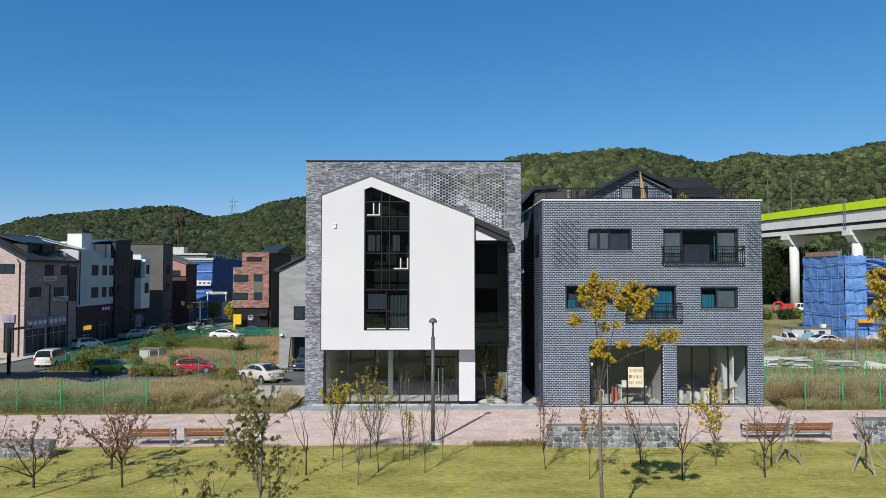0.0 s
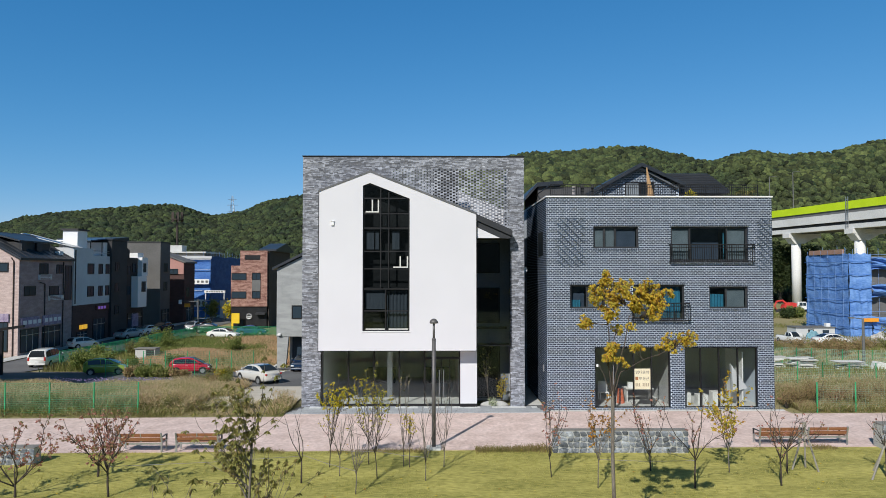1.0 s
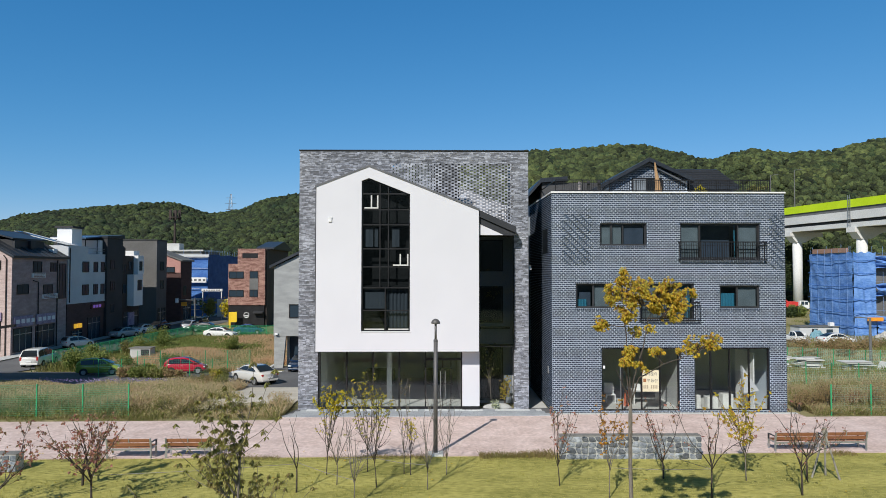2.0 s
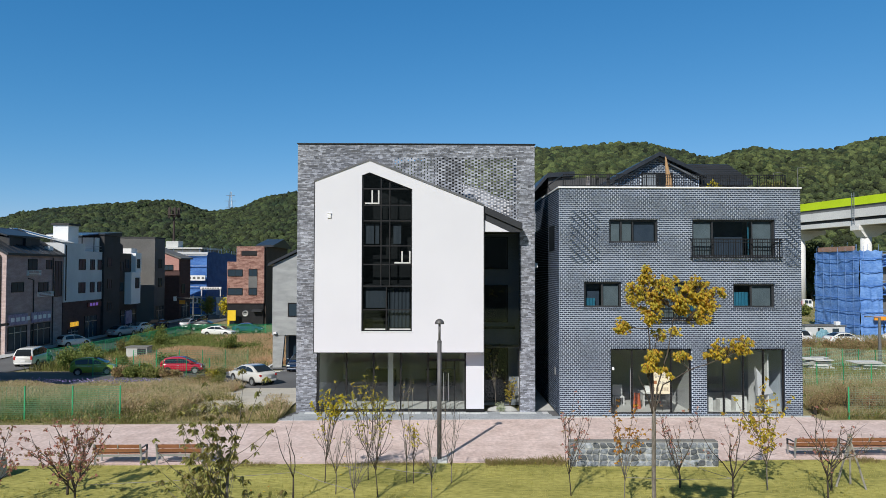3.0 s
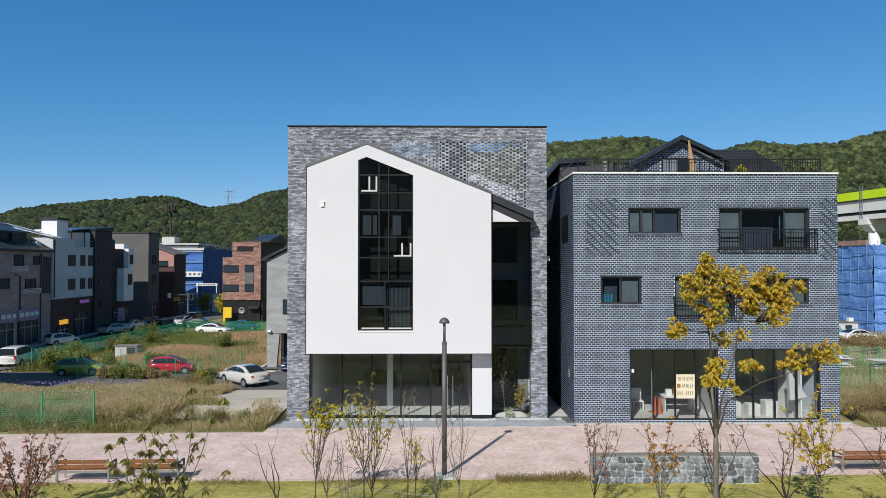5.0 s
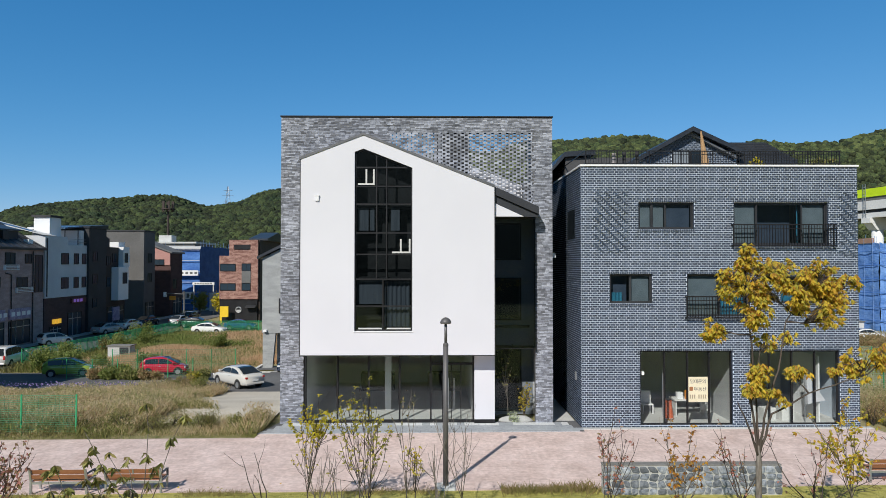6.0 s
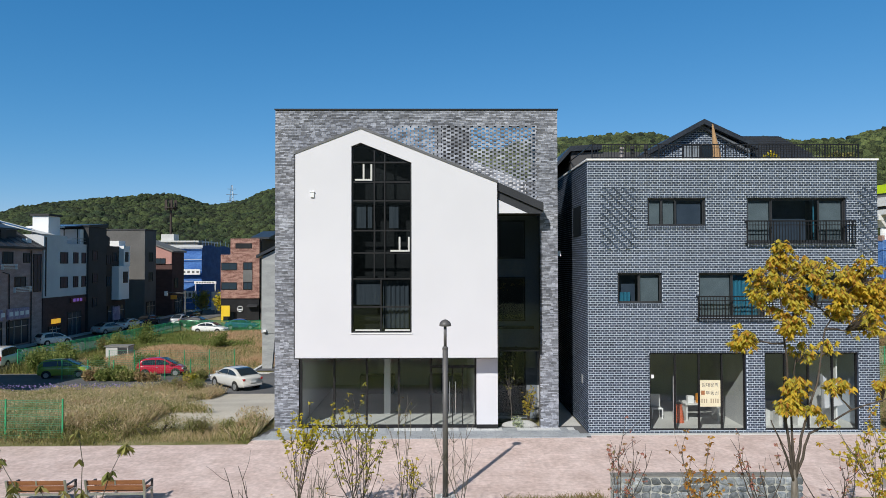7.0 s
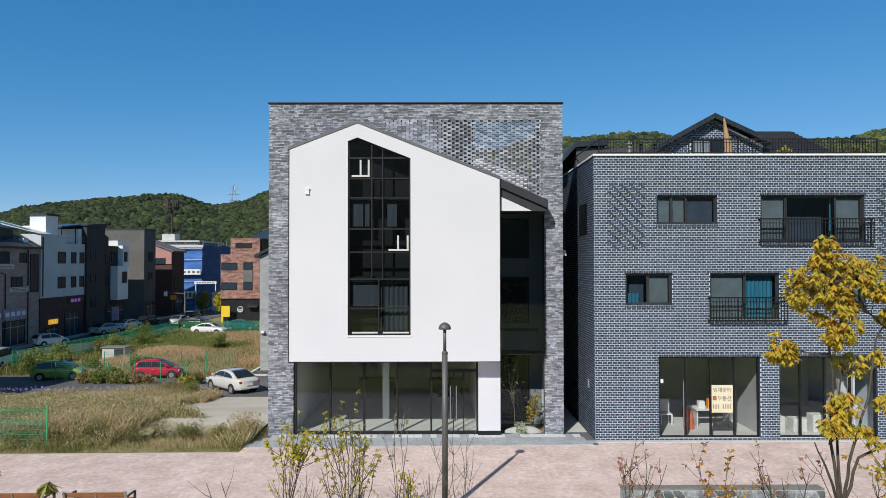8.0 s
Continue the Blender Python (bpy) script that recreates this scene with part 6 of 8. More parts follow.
sapling((-13.2, 20.8), 2.75, 1, 0.16, 6, 1.25, 11, L_RED, 700, 0.1, (0.4, 1), bark=M_DARKBARK, label=RB, thick=0.045, crook=0.3, lift=0.1)
sapling((-11.65, 22.9), 2.8, 2, 0.18, 6, 1.15, 10, L_RED, 650, 0.1, (0.4, 1), bark=M_DARKBARK, label=RB, thick=0.045, crook=0.3, lift=0.1)
sapling((-10.3, 20.9), 2.9, 3, 0.32, 6, 1.1, 10, L_RED, 600, 0.1, (0.4, 1), bark=M_DARKBARK, label=RB, thick=0.04, crook=0.3, lift=0.1)
sapling((-3.74, 13.1), 5.0, 4, 0.8, 14, 0.95, 5, L_GREENLEAF, 4600, 0.058, (0.2, 1), label="young tree with drooping olive leaves on the lawn", droop=0.7, thick=0.036, tiers=True, whorl=True)
sapling((-3.98, 10.8), 3.6, 5, 0.6, 6, 0.6, 3, L_GREEN, 420, 0.085, (0.3, 1), label="small young tree with drooping olive leaves", droop=0.7, whorl=True)
sapling((-4.4, 22.2), 2.5, 6, 0.3, 3, 0.5, 2, None, bark=M_DARKBARK, thick=0.034, crook=0.34)
sapling((-2.4, 21.0), 2.6, 7, 0.28, 6, 0.5, 4, None)
sapling((-3.2, 22.9), 2.4, 8, 0.3, 5, 0.3, 3, None)
YL = "slender young tree with yellow leaves on the lawn"
sapling((-3.72, 23.95), 3.3, 9, 0.22, 7, 0.26, 6, L_YELLOW, 1200, 0.075, (0.65, 1), (0.09, 0), bark=M_DARKBARK, label=YL)
sapling((-2.3, 24.2), 3.5, 10, 0.25, 7, 0.26, 6, L_GREENGOLD, 560, 0.075, (0.65, 1), bark=M_DARKBARK, label=YL)
sapling((-1.85, 22.6), 3.4, 11, 0.28, 7, 0.30, 6, L_GREENGOLD, 480, 0.075, (0.55, 1), bark=M_DARKBARK, label=YL)
sapling((-1.0, 24.0), 3.4, 12, 0.22, 4, 0.14, 3, L_GREEN, 45, 0.085, (0.6, 1), label="slender young tree with few olive leaves")
sapling((-0.77, 23.9), 2.1, 13, 0.4, 5, 0.22, 3, L_YELLOW, 255, 0.062, (0.6, 1), bark=M_DARKBARK, label=YL)
sapling((-0.16, 22.35), 2.7, 14, 0.24, 5, 0.3, 4, None)
sapling((0.49, 23.9), 2.8, 15, 0.22, 5, 0.25, 4, None)
sapling((4.24, 22.7), 3.2, 16, 0.22, 6, 0.28, 5, L_RED, 260, 0.085, (0.3, 0.9), bark=M_DARKBARK, label=RB)
sapling((5.58, 21.5), 2.9, 17, 0.34, 6, 0.42, 5, L_ORANGE, 420, 0.09, (0.3, 1), label="young tree with orange leaves on the lawn")
sapling((7.96, 23.4), 2.6, 18, 0.25, 5, 0.5, 5, L_RED, 170, 0.08, bark=M_DARKBARK, thick=0.034, crook=0.32, lift=0.12)
sapling((8.82, 21.5), 3.2, 19, 0.3, 5, 0.42, 5, L_RED, 110, 0.08, (0.3, 1), bark=M_DARKBARK, thick=0.034, crook=0.32, lift=0.12)
sapling((10.7, 23.1), 3.2, 20, 0.3, 7, 0.42, 5, L_GOLD, 800, 0.11, (0.35, 1), (-0.12, 0), label="young tree with golden leaves on the lawn")
sapling((11.82, 21.7), 3.0, 21, 0.3, 5, 0.62, 5, L_RED, 130, 0.08, (0.3, 1), bark=M_DARKBARK, thick=0.034, crook=0.32, lift=0.12)
sapling((12.77, 23.1), 2.7, 22, 0.3, 5, 0.6, 5, L_RED, 120, 0.08, (0.3, 1), bark=M_DARKBARK, thick=0.034, crook=0.32, lift=0.12)
sapling((16.0, 22.6), 2.3, 23, 0.4, 5, 0.6, 5, L_RED, 60, 0.08, (0.3, 1), bark=M_DARKBARK, thick=0.034, crook=0.32, lift=0.12)
sapling((-15.6, 22.0), 2.4, 24, 0.2, 6, 0.8, 5, L_RED, 150, 0.09, (0.4, 1), bark=M_DARKBARK, label=RB)


def golden_tree(at, limbs, lumps, seed, label):
    """A taller tree: grey trunk, a few rising limbs (points as x, y, z), and leaf fans hanging in lumps (x, y, z, radius, fans)."""
    r = random.Random(seed)
    b = Vector((*at, -0.03))
    t = thing("golden_tree", tuple(b), label, "tree")
    tr, br, lv = Shape(), Shape(), Shape()
    fork = b + Vector((0.0, 0, 4.2))
    tr.tube([b, b + Vector((0.02, 0, 1.3)), b + Vector((-0.01, 0.01, 2.8)), fork - Vector((0, 0, 0.15)), fork + Vector((0, 0, 0.12))], [0.058, 0.048, 0.043, 0.044, 0.024], 10)
    joints = []
    for line in limbs:
        pts = [fork + Vector((0, 0, -0.06))] + [Vector(p) for p in line]
        fine = []
        for p, q in zip(pts, pts[1:]):
            for k in range(4):
                fine.append(p.lerp(q, k / 4) + rand_dir(r) * (0.012 if k else 0))
        fine.append(pts[-1])
        n = len(fine)
        br.tube(fine, [0.020 - 0.015 * k / n for k in range(n)], 7)
        joints += fine[2:]
    for x, y, z, rad, n in lumps:
        c = Vector((x, y, z))
        root = min(joints, key=lambda q: (q - c).length + (0.6 if q.z > c.z + 0.1 else 0))
        mid = root.lerp(c, 0.55) + rand_dir(r) * 0.05
        br.tube([root, root.lerp(mid, 0.5) + rand_dir(r) * 0.03, mid, c], [0.014, 0.011, 0.008, 0.004], 6)
        k = 0
        while k < n * 2.9:
            u = rand_dir(r) * rad * (r.random() ** 0.5)
            u.z *= 0.9
            p = c + u + Vector((0, 0, 0.12))
            if noise.noise(p * 4.3 + Vector((seed, 0, 0))) < -0.02:
                continue
            k += 1
            if k % 3 == 0:
                w = mid.lerp(c, r.random())
                br.tube([w, w.lerp(p, 0.5) + Vector((0, 0, 0.04)), p], [0.006, 0.004, 0.0025], 4)
            out = Vector((u.x, u.y, 0)) * (0.9 / rad)
            turn = r.uniform(0, 6.28)
            big = r.uniform(0.75, 1.2)
            for m in range(7):                       # a drooping fan of broad leaflets
                w = turn + m * 0.9
                ray = Vector((math.cos(w), math.sin(w), 0))
                d = (ray * r.uniform(0.35, 0.9) + out * 0.5 + Vector((0, 0, -r.uniform(0.5, 1.2)))).normalized()
                leaf_quad(lv, p, d, (ray + Vector((0, 0, 0.45)) + rand_dir(r) * 0.35).normalized(), big * r.uniform(0.06, 0.11), big * r.uniform(0.013, 0.021))
    tape = Shape().tube([b + Vector((0, 0, 0.12)), b + Vector((0, 0, 0.45))], [0.064, 0.062], 8)
    part("trunk", tr, M_BARK, t, "smooth grey trunk", True)
    part("trunk_wrap", tape, M_WHITEPAINT, t, "pale wrapping round the trunk foot")
    part("branchwork", br, M_DARKBARK, t, "dark slender limbs", True)
    part("crown", lv, L_GOLD, t, "golden yellow and olive leaves")
    return t


golden_tree((4.5, 15.6), [[(4.42, 15.65, 4.9), (4.42, 15.6, 5.7), (4.34, 15.6, 6.5), (4.36, 15.6, 7.0)], [(4.56, 15.55, 4.7), (4.78, 15.55, 5.4), (4.92, 15.6, 6.1), (5.25, 15.6, 6.6)],
                          [(4.3, 15.5, 4.6), (4.15, 15.5, 4.95)], [(4.7, 15.6, 4.75), (5.25, 15.6, 5.05), (5.9, 15.5, 5.3)], [(4.52, 15.7, 5.0), (4.62, 15.75, 5.7)]],
            [(4.33, 15.6, 6.57, 0.40, 105), (4.36, 15.6, 6.98, 0.20, 26), (4.42, 15.5, 6.14, 0.27, 40), (4.78, 15.6, 6.74, 0.29, 52), (5.02, 15.5, 6.46, 0.30, 50), (4.74, 15.7, 6.42, 0.22, 24), (5.15, 15.6, 6.18, 0.2, 18),
             (5.38, 15.6, 6.66, 0.34, 74), (5.64, 15.6, 6.38, 0.28, 48), (5.40, 15.5, 6.10, 0.27, 40), (5.84, 15.6, 6.56, 0.17, 17), (3.87, 15.6, 5.88, 0.21, 30),
             (4.42, 15.5, 5.24, 0.23, 27), (4.36, 15.5, 4.97, 0.20, 19), (4.64, 15.5, 5.03, 0.14, 9), (4.95, 15.6, 5.74, 0.15, 9), (4.6, 15.6, 5.70, 0.16, 11),
             (5.10, 15.6, 5.24, 0.18, 15), (4.84, 15.5, 4.88, 0.11, 5), (6.0, 15.5, 5.40, 0.30, 46), (6.32, 15.5, 5.48, 0.24, 28), (5.65, 15.6, 5.2, 0.15, 10)], 31, "slim tree with golden autumn leaves on the lawn")
golden_tree((8.3, 10.0), [[(8.15, 9.95, 5.3), (8.05, 10.0, 6.5)], [(8.4, 10.0, 5.5), (8.45, 10.0, 6.7)]],
            [(8.1, 10.0, 6.95, 0.28, 50), (8.15, 10.0, 6.45, 0.30, 55), (8.5, 10.0, 6.7, 0.40, 80), (8.35, 10.0, 6.1, 0.26, 34)], 32, "slim golden leaved tree at the lawn edge")
# out-of-view tree, added only to cast a shadow on the lawn
golden_tree((-13.9, 17.3), [[(-13.85, 17.35, 5.2), (-13.7, 17.3, 6.5)]], [(-13.8, 17.4, 6.2, 0.36, 60), (-13.6, 17.3, 6.7, 0.28, 34)], 33, "unseen slim tree with a golden crown, added for its shadow")

# tree stakes
M_STAKE = surf("grey_stake", (0.24, 0.22, 0.19), (0.36, 0.34, 0.30), 0.9, 2, 20, 0.4, stretch=(1, 1, 0.2))
for cx, cy, top, legs in ((13.55, 23.35, 1.75, ((0.42, -0.15), (0.25, 0.4), (-0.35, 0.2))), (16.0, 22.6, 1.3, ((-0.75, -0.35), (0.7, -0.4), (0.0, 0.7), (-0.2, -0.8)))):
    st = thing("tree_stake", (cx, cy, 0), "grey wooden tripod tree stakes", "tree stake", "tree stakes")
    for dx, dy in legs:
        part("pole", Shape().tube([(cx + dx, cy + dy, -0.03), (cx - dx * 0.1, cy - dy * 0.1, top)], [0.035, 0.03], 7), M_STAKE, st)
    part("binding", Shape().tube([(cx, cy, top - 0.2), (cx, cy, top - 0.08)], [0.075, 0.075], 8), M_STAKE, st)
L_CRIMSON = leaf_mat("crimson_leaf", [(0.42, 0.06, 0.05), (0.55, 0.12, 0.10), (0.30, 0.05, 0.05), (0.60, 0.22, 0.18)])
# guy lines between the young trees
for a, b, z0, z1 in (((-4.4, 22.2), (-2.4, 21.0), 0.95, 0.75), ((-4.4, 22.2), (-10.3, 20.9), 0.9, 0.95), ((5.58, 21.5), (8.82, 21.5), 0.95, 0.9), ((8.82, 21.5), (7.96, 23.4), 0.9, 0.9), ((-1.85, 22.6), (-3.2, 22.9), 0.95, 0.9), ((-1.85, 22.6), (-0.16, 22.35), 0.95, 0.8)):
    g = Shape().tube([(a[0], a[1], z0), ((a[0] + b[0]) / 2, (a[1] + b[1]) / 2, (z0 + z1) / 2 - 0.04), (b[0], b[1], z1)], [0.008] * 3, 4)
    tagged(new("guy_line", g.mesh("guy_line", M_STAKE)), "thin pale line tied between young trees", "guy line", "guy lines")

# ---- fences ----
M_FENCE = surf("green_fence_paint", (0.03, 0.30, 0.12), (0.05, 0.38, 0.17), 0.5, 2, 20, 0.05)

M_FENCEMESH = surf("pale_green_wire", (0.10, 0.38, 0.19), (0.18, 0.48, 0.28), 0.5, 2, 20, 0.05)


M_PALEMESH = surf("pale_green_wire", (0.30, 0.52, 0.38), (0.38, 0.60, 0.46), 0.6, 2, 20, 0.05)


def mesh_fence(points, height, spacing, label, wires=7, wire=0.006, mat=None):
    """Green steel mesh panels between posts along plan points."""
    f = thing("mesh_fence", (*points[0], ground_z(*points[0])), label, "fence", "green fences")
    for (ax, ay), (bx, by) in zip(points, points[1:]):
        ln = math.hypot(bx - ax, by - ay)
        n = max(1, round(ln / spacing))
        for i in range(n + 1):
            x, y = ax + (bx - ax) * i / n, ay + (by - ay) * i / n
            z = ground_z(x, y)
            part("post", Shape().tube([(x, y, z - 0.05), (x, y, z + height)], [0.035, 0.035], 7), M_FENCE, f, "green steel post")
            if i < n:
                x2, y2 = ax + (bx - ax) * (i + 1) / n, ay + (by - ay) * (i + 1) / n
                z2 = ground_z(x2, y2)
                p = Shape()
                for k in range(wires):
                    h = 0.12 + (height - 0.17) * k / (wires - 1)
                    p.tube([(x, y, z + h), (x2, y2, z2 + h)], [wire, wire], 3)
                m = round(spacing / 0.16)
                for k in range(1, m):
                    u = k / m
                    p.tube([(x + (x2 - x) * u, y + (y2 - y) * u, z + (z2 - z) * u + 0.1), (x + (x2 - x) * u, y + (y2 - y) * u, z + (z2 - z) * u + height - 0.05)], [wire * 0.6, wire * 0.6], 3)
                part("mesh_panel", p, mat or M_FENCEMESH, f, "green welded mesh panel")
    return f


mesh_fence([(-28.0, 32.72), (-14.82, 32.98)], 1.62, 2.05, "green mesh fence along the weedy lot", 17, 0.011)
mesh_fence([(19.8, 33.2), (34.0, 33.5)], 1.5, 1.95, "green mesh fence along the weedy lot", 13, 0.0035, M_PALEMESH)
mesh_fence([(23.5, 52.0), (29.5, 49.0), (40.0, 46.5)], 1.8, 1.9, "pale green mesh fence across the brush lot", 14, 0.006, M_PALEMESH)
mesh_fence([(-36.6, 64.3), (-35.2, 78.0), (-33.8, 93.0), (-21.5, 93.4)], 1.6, 2.2, "dense green mesh fence round the vacant lot", 14, 0.028, M_FENCE)
mesh_fence([(-27.8, 55.6), (-18.6, 56.2)], 1.5, 1.9, "green mesh fence beside parked cars", 10)
mesh_fence([(-26.5, 59.9), (-16.6, 60.3)], 1.9, 2.2, "green mesh fence behind the red car", 10, 0.01)
mesh_fence([(34.5, 67.0), (41.0, 62.5), (52.0, 60.0)], 1.7, 1.3, "pale green mesh fence by the building site", 13, 0.013, M_PALEMESH)

# ---- cars ----
M_TYRE = surf("tyre_rubber", (0.018, 0.018, 0.018), (0.03, 0.03, 0.03), 0.85, 4, 40, 0.1)
M_CARGLASS = bpy.data.materials.new("car_glass")
M_CARGLASS.use_nodes = True
_c = M_CARGLASS.node_tree.nodes["Principled BSDF"]
_c.inputs["Base Color"].default_value, _c.inputs["Roughness"].default_value = (0.02, 0.025, 0.03, 1), 0.05
M_TAIL = surf("red_lamp", (0.4, 0.02, 0.02), (0.5, 0.04, 0.03), 0.3, 4, 20, 0)
M_HEAD = surf("clear_lamp", (0.6, 0.62, 0.63), (0.75, 0.76, 0.77), 0.15, 4, 20, 0)


def car_paint(name, c):
    m = surf(name, tuple(v * 0.92 for v in c), c, 0.18, 1, 30, 0.0)
    m.node_tree.nodes["Principled BSDF"].inputs["Coat Weight"].default_value = 0.8
    return m


CARS = {  # deck line (along, height), roof line over it, half width, half wheelbase; front at +x
    "sedan": ([(-2.22, 0.62), (-2.16, 0.88), (-2.0, 1.0), (-1.5, 1.03), (0.2, 0.97), (1.1, 0.93), (1.75, 0.82), (2.1, 0.68), (2.22, 0.52)],
              [(-1.72, 1.01), (-1.35, 1.19), (-0.95, 1.35), (-0.5, 1.42), (0.05, 1.43), (0.45, 1.37), (0.85, 1.17), (1.2, 0.93)], 0.86, 1.3),
    "hatch": ([(-1.83, 0.62), (-1.86, 0.85), (-1.8, 1.0), (-1.3, 1.04), (0.3, 0.99), (1.0, 0.93), (1.5, 0.82), (1.75, 0.68), (1.82, 0.5)],
              [(-1.84, 0.98), (-1.68, 1.28), (-1.45, 1.44), (-0.9, 1.51), (-0.2, 1.52), (0.25, 1.44), (0.7, 1.22), (1.15, 0.93)], 0.82, 1.18),
    "van": ([(-2.36, 0.65), (-2.4, 0.9), (-2.36, 1.1), (-1.5, 1.1), (0.6, 1.07), (1.4, 1.0), (2.0, 0.86), (2.28, 0.7), (2.38, 0.5)],
            [(-2.38, 1.06), (-2.28, 1.45), (-2.1, 1.68), (-1.5, 1.76), (-0.2, 1.77), (0.4, 1.66), (0.95, 1.36), (1.45, 1.02)], 0.94, 1.48),
    "pickup": ([(-2.35, 0.7), (-2.36, 0.95), (-2.34, 1.05), (-1.0, 1.05), (0.3, 1.05), (1.3, 1.04), (1.95, 0.98), (2.25, 0.8), (2.32, 0.55)],
               [(-0.1, 1.03), (0.0, 1.45), (0.1, 1.72), (0.4, 1.8), (0.9, 1.81), (1.3, 1.72), (1.65, 1.4), (1.95, 1.0)], 0.86, 1.45)}


def height_at(line, x):
    for (xa, za), (xb, zb) in zip(line, line[1:]):
        if xa <= x <= xb and xb > xa:
            return za + (zb - za) * (x - xa) / (xb - xa)
    return line[0][1] if x < line[0][0] else line[-1][1]


def skin(rings):
    """Joins cross rings into a closed skin."""
    s = Shape()
    n = len(rings[0])
    for r_ in rings:
        s.v.extend(r_)
    for j in range(len(rings) - 1):
        for i in range(n):
            s.f.append((j * n + i, (j + 1) * n + i, (j + 1) * n + (i + 1) % n, j * n + (i + 1) % n))
    s.f.append(tuple(range(n)))
    s.f.append(tuple(reversed(range((len(rings) - 1) * n, len(rings) * n))))
    return s


def car(kind, paint, at, rz, label):
    deck, roof, half, wb = CARS[kind]
    c = thing("car", (0, 0, 0), label, "car", "parked cars")
    xr, xf = deck[1][0], deck[-1][0]
    xs = sorted(set([xr + (xf - xr) * i / 22 for i in range(23)] + [xr + 0.05, xf - 0.05]))
    rings = []
    for x in xs:
        e = (2 * (x - xr) / (xf - xr) - 1)
        w = half * (1 - 0.16 * abs(e) ** 5)
        top = height_at(deck[1:], x)
        low = 0.24 + 0.1 * abs(e) ** 6
        sec = [(w * 0.90, low), (w * 0.985, low + 0.12), (w, 0.56), (w * 0.985, top - 0.14), (w * 0.93, top - 0.04), (w * 0.7, top + 0.005), (0, top + 0.025)]
        rings.append([(x, y, z) for y, z in sec] + [(x, -y, z) for y, z in reversed(sec[:-1])])
    part("body", skin(rings), paint, c, "", True)
    belt = roof[0][1] - 0.03
    peak = max(z for _, z in roof)
    wlow, wtop = half * 0.93, half * 0.72

    def side(z):
        return wlow + (wtop - wlow) * (z - belt) / (peak - belt)

    rings = []
    for x, z in roof:
        z = max(z, belt + 0.02)
        sec = [(side(belt) - 0.03, belt - 0.06), (side(z - 0.3 * (z - belt)), z - 0.3 * (z - belt)), (side(z) - 0.03, z - 0.05 * (z - belt)), (side(z) - 0.14, z), (0, z + 0.015)]
        rings.append([(x, y, q) for y, q in sec] + [(x, -y, q) for y, q in reversed(sec[:-1])])
    part("cabin", skin(rings), paint, c, "", True)
    x1, x2 = roof[0][0], roof[-1][0]
    for sg in (-1, 1):
        cuts = ((x1 + 0.42, (x1 + x2) / 2 - 0.06), ((x1 + x2) / 2, x2 - 0.34)) if kind != "van" else ((x1 + 0.15, -1.15), (-1.08, 0.0), (0.07, x2 - 0.34))
        for a, b in cuts:
            q = Shape()
            for i in range(7):
                x = a + (b - a) * i / 6
                zt = max(belt + 0.10, height_at(roof, x) - 0.10)
                q.v.append((x, sg * (side(belt + 0.05) + 0.014), belt + 0.05))
                q.v.append((x, sg * (side(zt) + 0.016), zt))
                if i:
                    n = len(q.v)
                    q.f.append((n - 4, n - 2, n - 1, n - 3))
            part("side_window", q, M_CARGLASS, c)
        part("door_mirror", Shape().box(x2 - 0.42, x2 - 0.28, sg * (half + 0.06) - 0.08, sg * (half + 0.06) + 0.08, belt + 0.03, belt + 0.15), paint, c, bevel=0.02)
        part("door_handle", Shape().box(-0.35, -0.17, sg * half * 0.985 - 0.012, sg * half * 0.985 + 0.012, belt - 0.17, belt - 0.13), M_STEEL, c)
        part("headlight", Shape().box(xf - 0.34, xf - 0.06, sg * (half - 0.27) - 0.15, sg * (half - 0.27) + 0.15, 0.58, 0.70), M_HEAD, c, bevel=0.03)
        part("tail_light", Shape().box(xr - 0.012, xr + 0.16, sg * (half - 0.22) - 0.08, sg * (half - 0.22) + 0.08, 0.74, 0.88 if kind != "van" else 1.1), M_TAIL, c, bevel=0.02)
        for x in (-wb, wb):
            y0, y1 = sg * (half - 0.2), sg * (half - 0.005)
            # black disc paints the dark gap round the wheel; the body is uncut
            part("wheel_well_shade", Shape().tube([(x, y0, 0.33), (x, sg * half * 0.996, 0.33)], [0.36, 0.36], 20), M_TYRE, c)
            w = part("wheel", Shape().tube([(x, y0, 0.30), (x, y1, 0.30), (x, y1 + sg * 0.008, 0.30)], [0.30, 0.30, 0.27], 20), M_TYRE, c)
            part("rim", Shape().tube([(x, y1, 0.30), (x, y1 + sg * 0.016, 0.30), (x, y1 + sg * 0.006, 0.30)], [0.205, 0.19, 0.05], 14), M_STEEL, w)
    for line, nm in ((roof[-4:], "windscreen"), (roof[:4] if kind in ("sedan",) else roof[:3], "rear_window")):
        q = Shape()
        for i, (x, z) in enumerate(line):
            out = 0.02 if nm == "windscreen" else -0.02
            if (nm == "windscreen" and i == 0) or (nm == "rear_window" and i == len(line) - 1):
                z -= 0.03
            z = max(z, belt + 0.06)
            q.v += [(x + out, side(z) - 0.13, z + 0.018), (x + out, 0, z + 0.032), (x + out, -side(z) + 0.13, z + 0.018)]
            if i:
                n = len(q.v)
                q.f += [(n - 6, n - 5, n - 2, n - 3), (n - 5, n - 4, n - 1, n - 2)]
        part(nm, q, M_CARGLASS, c)
    part("number_plate", Shape().box(xr - 0.04, xr - 0.022, -0.22, 0.22, 0.58, 0.69), M_WHITEPAINT, c)
    part("bumper", Shape().box(xr - 0.02, xr + 0.12, -half * 0.8, half * 0.8, 0.34, 0.48), paint, c, bevel=0.03)
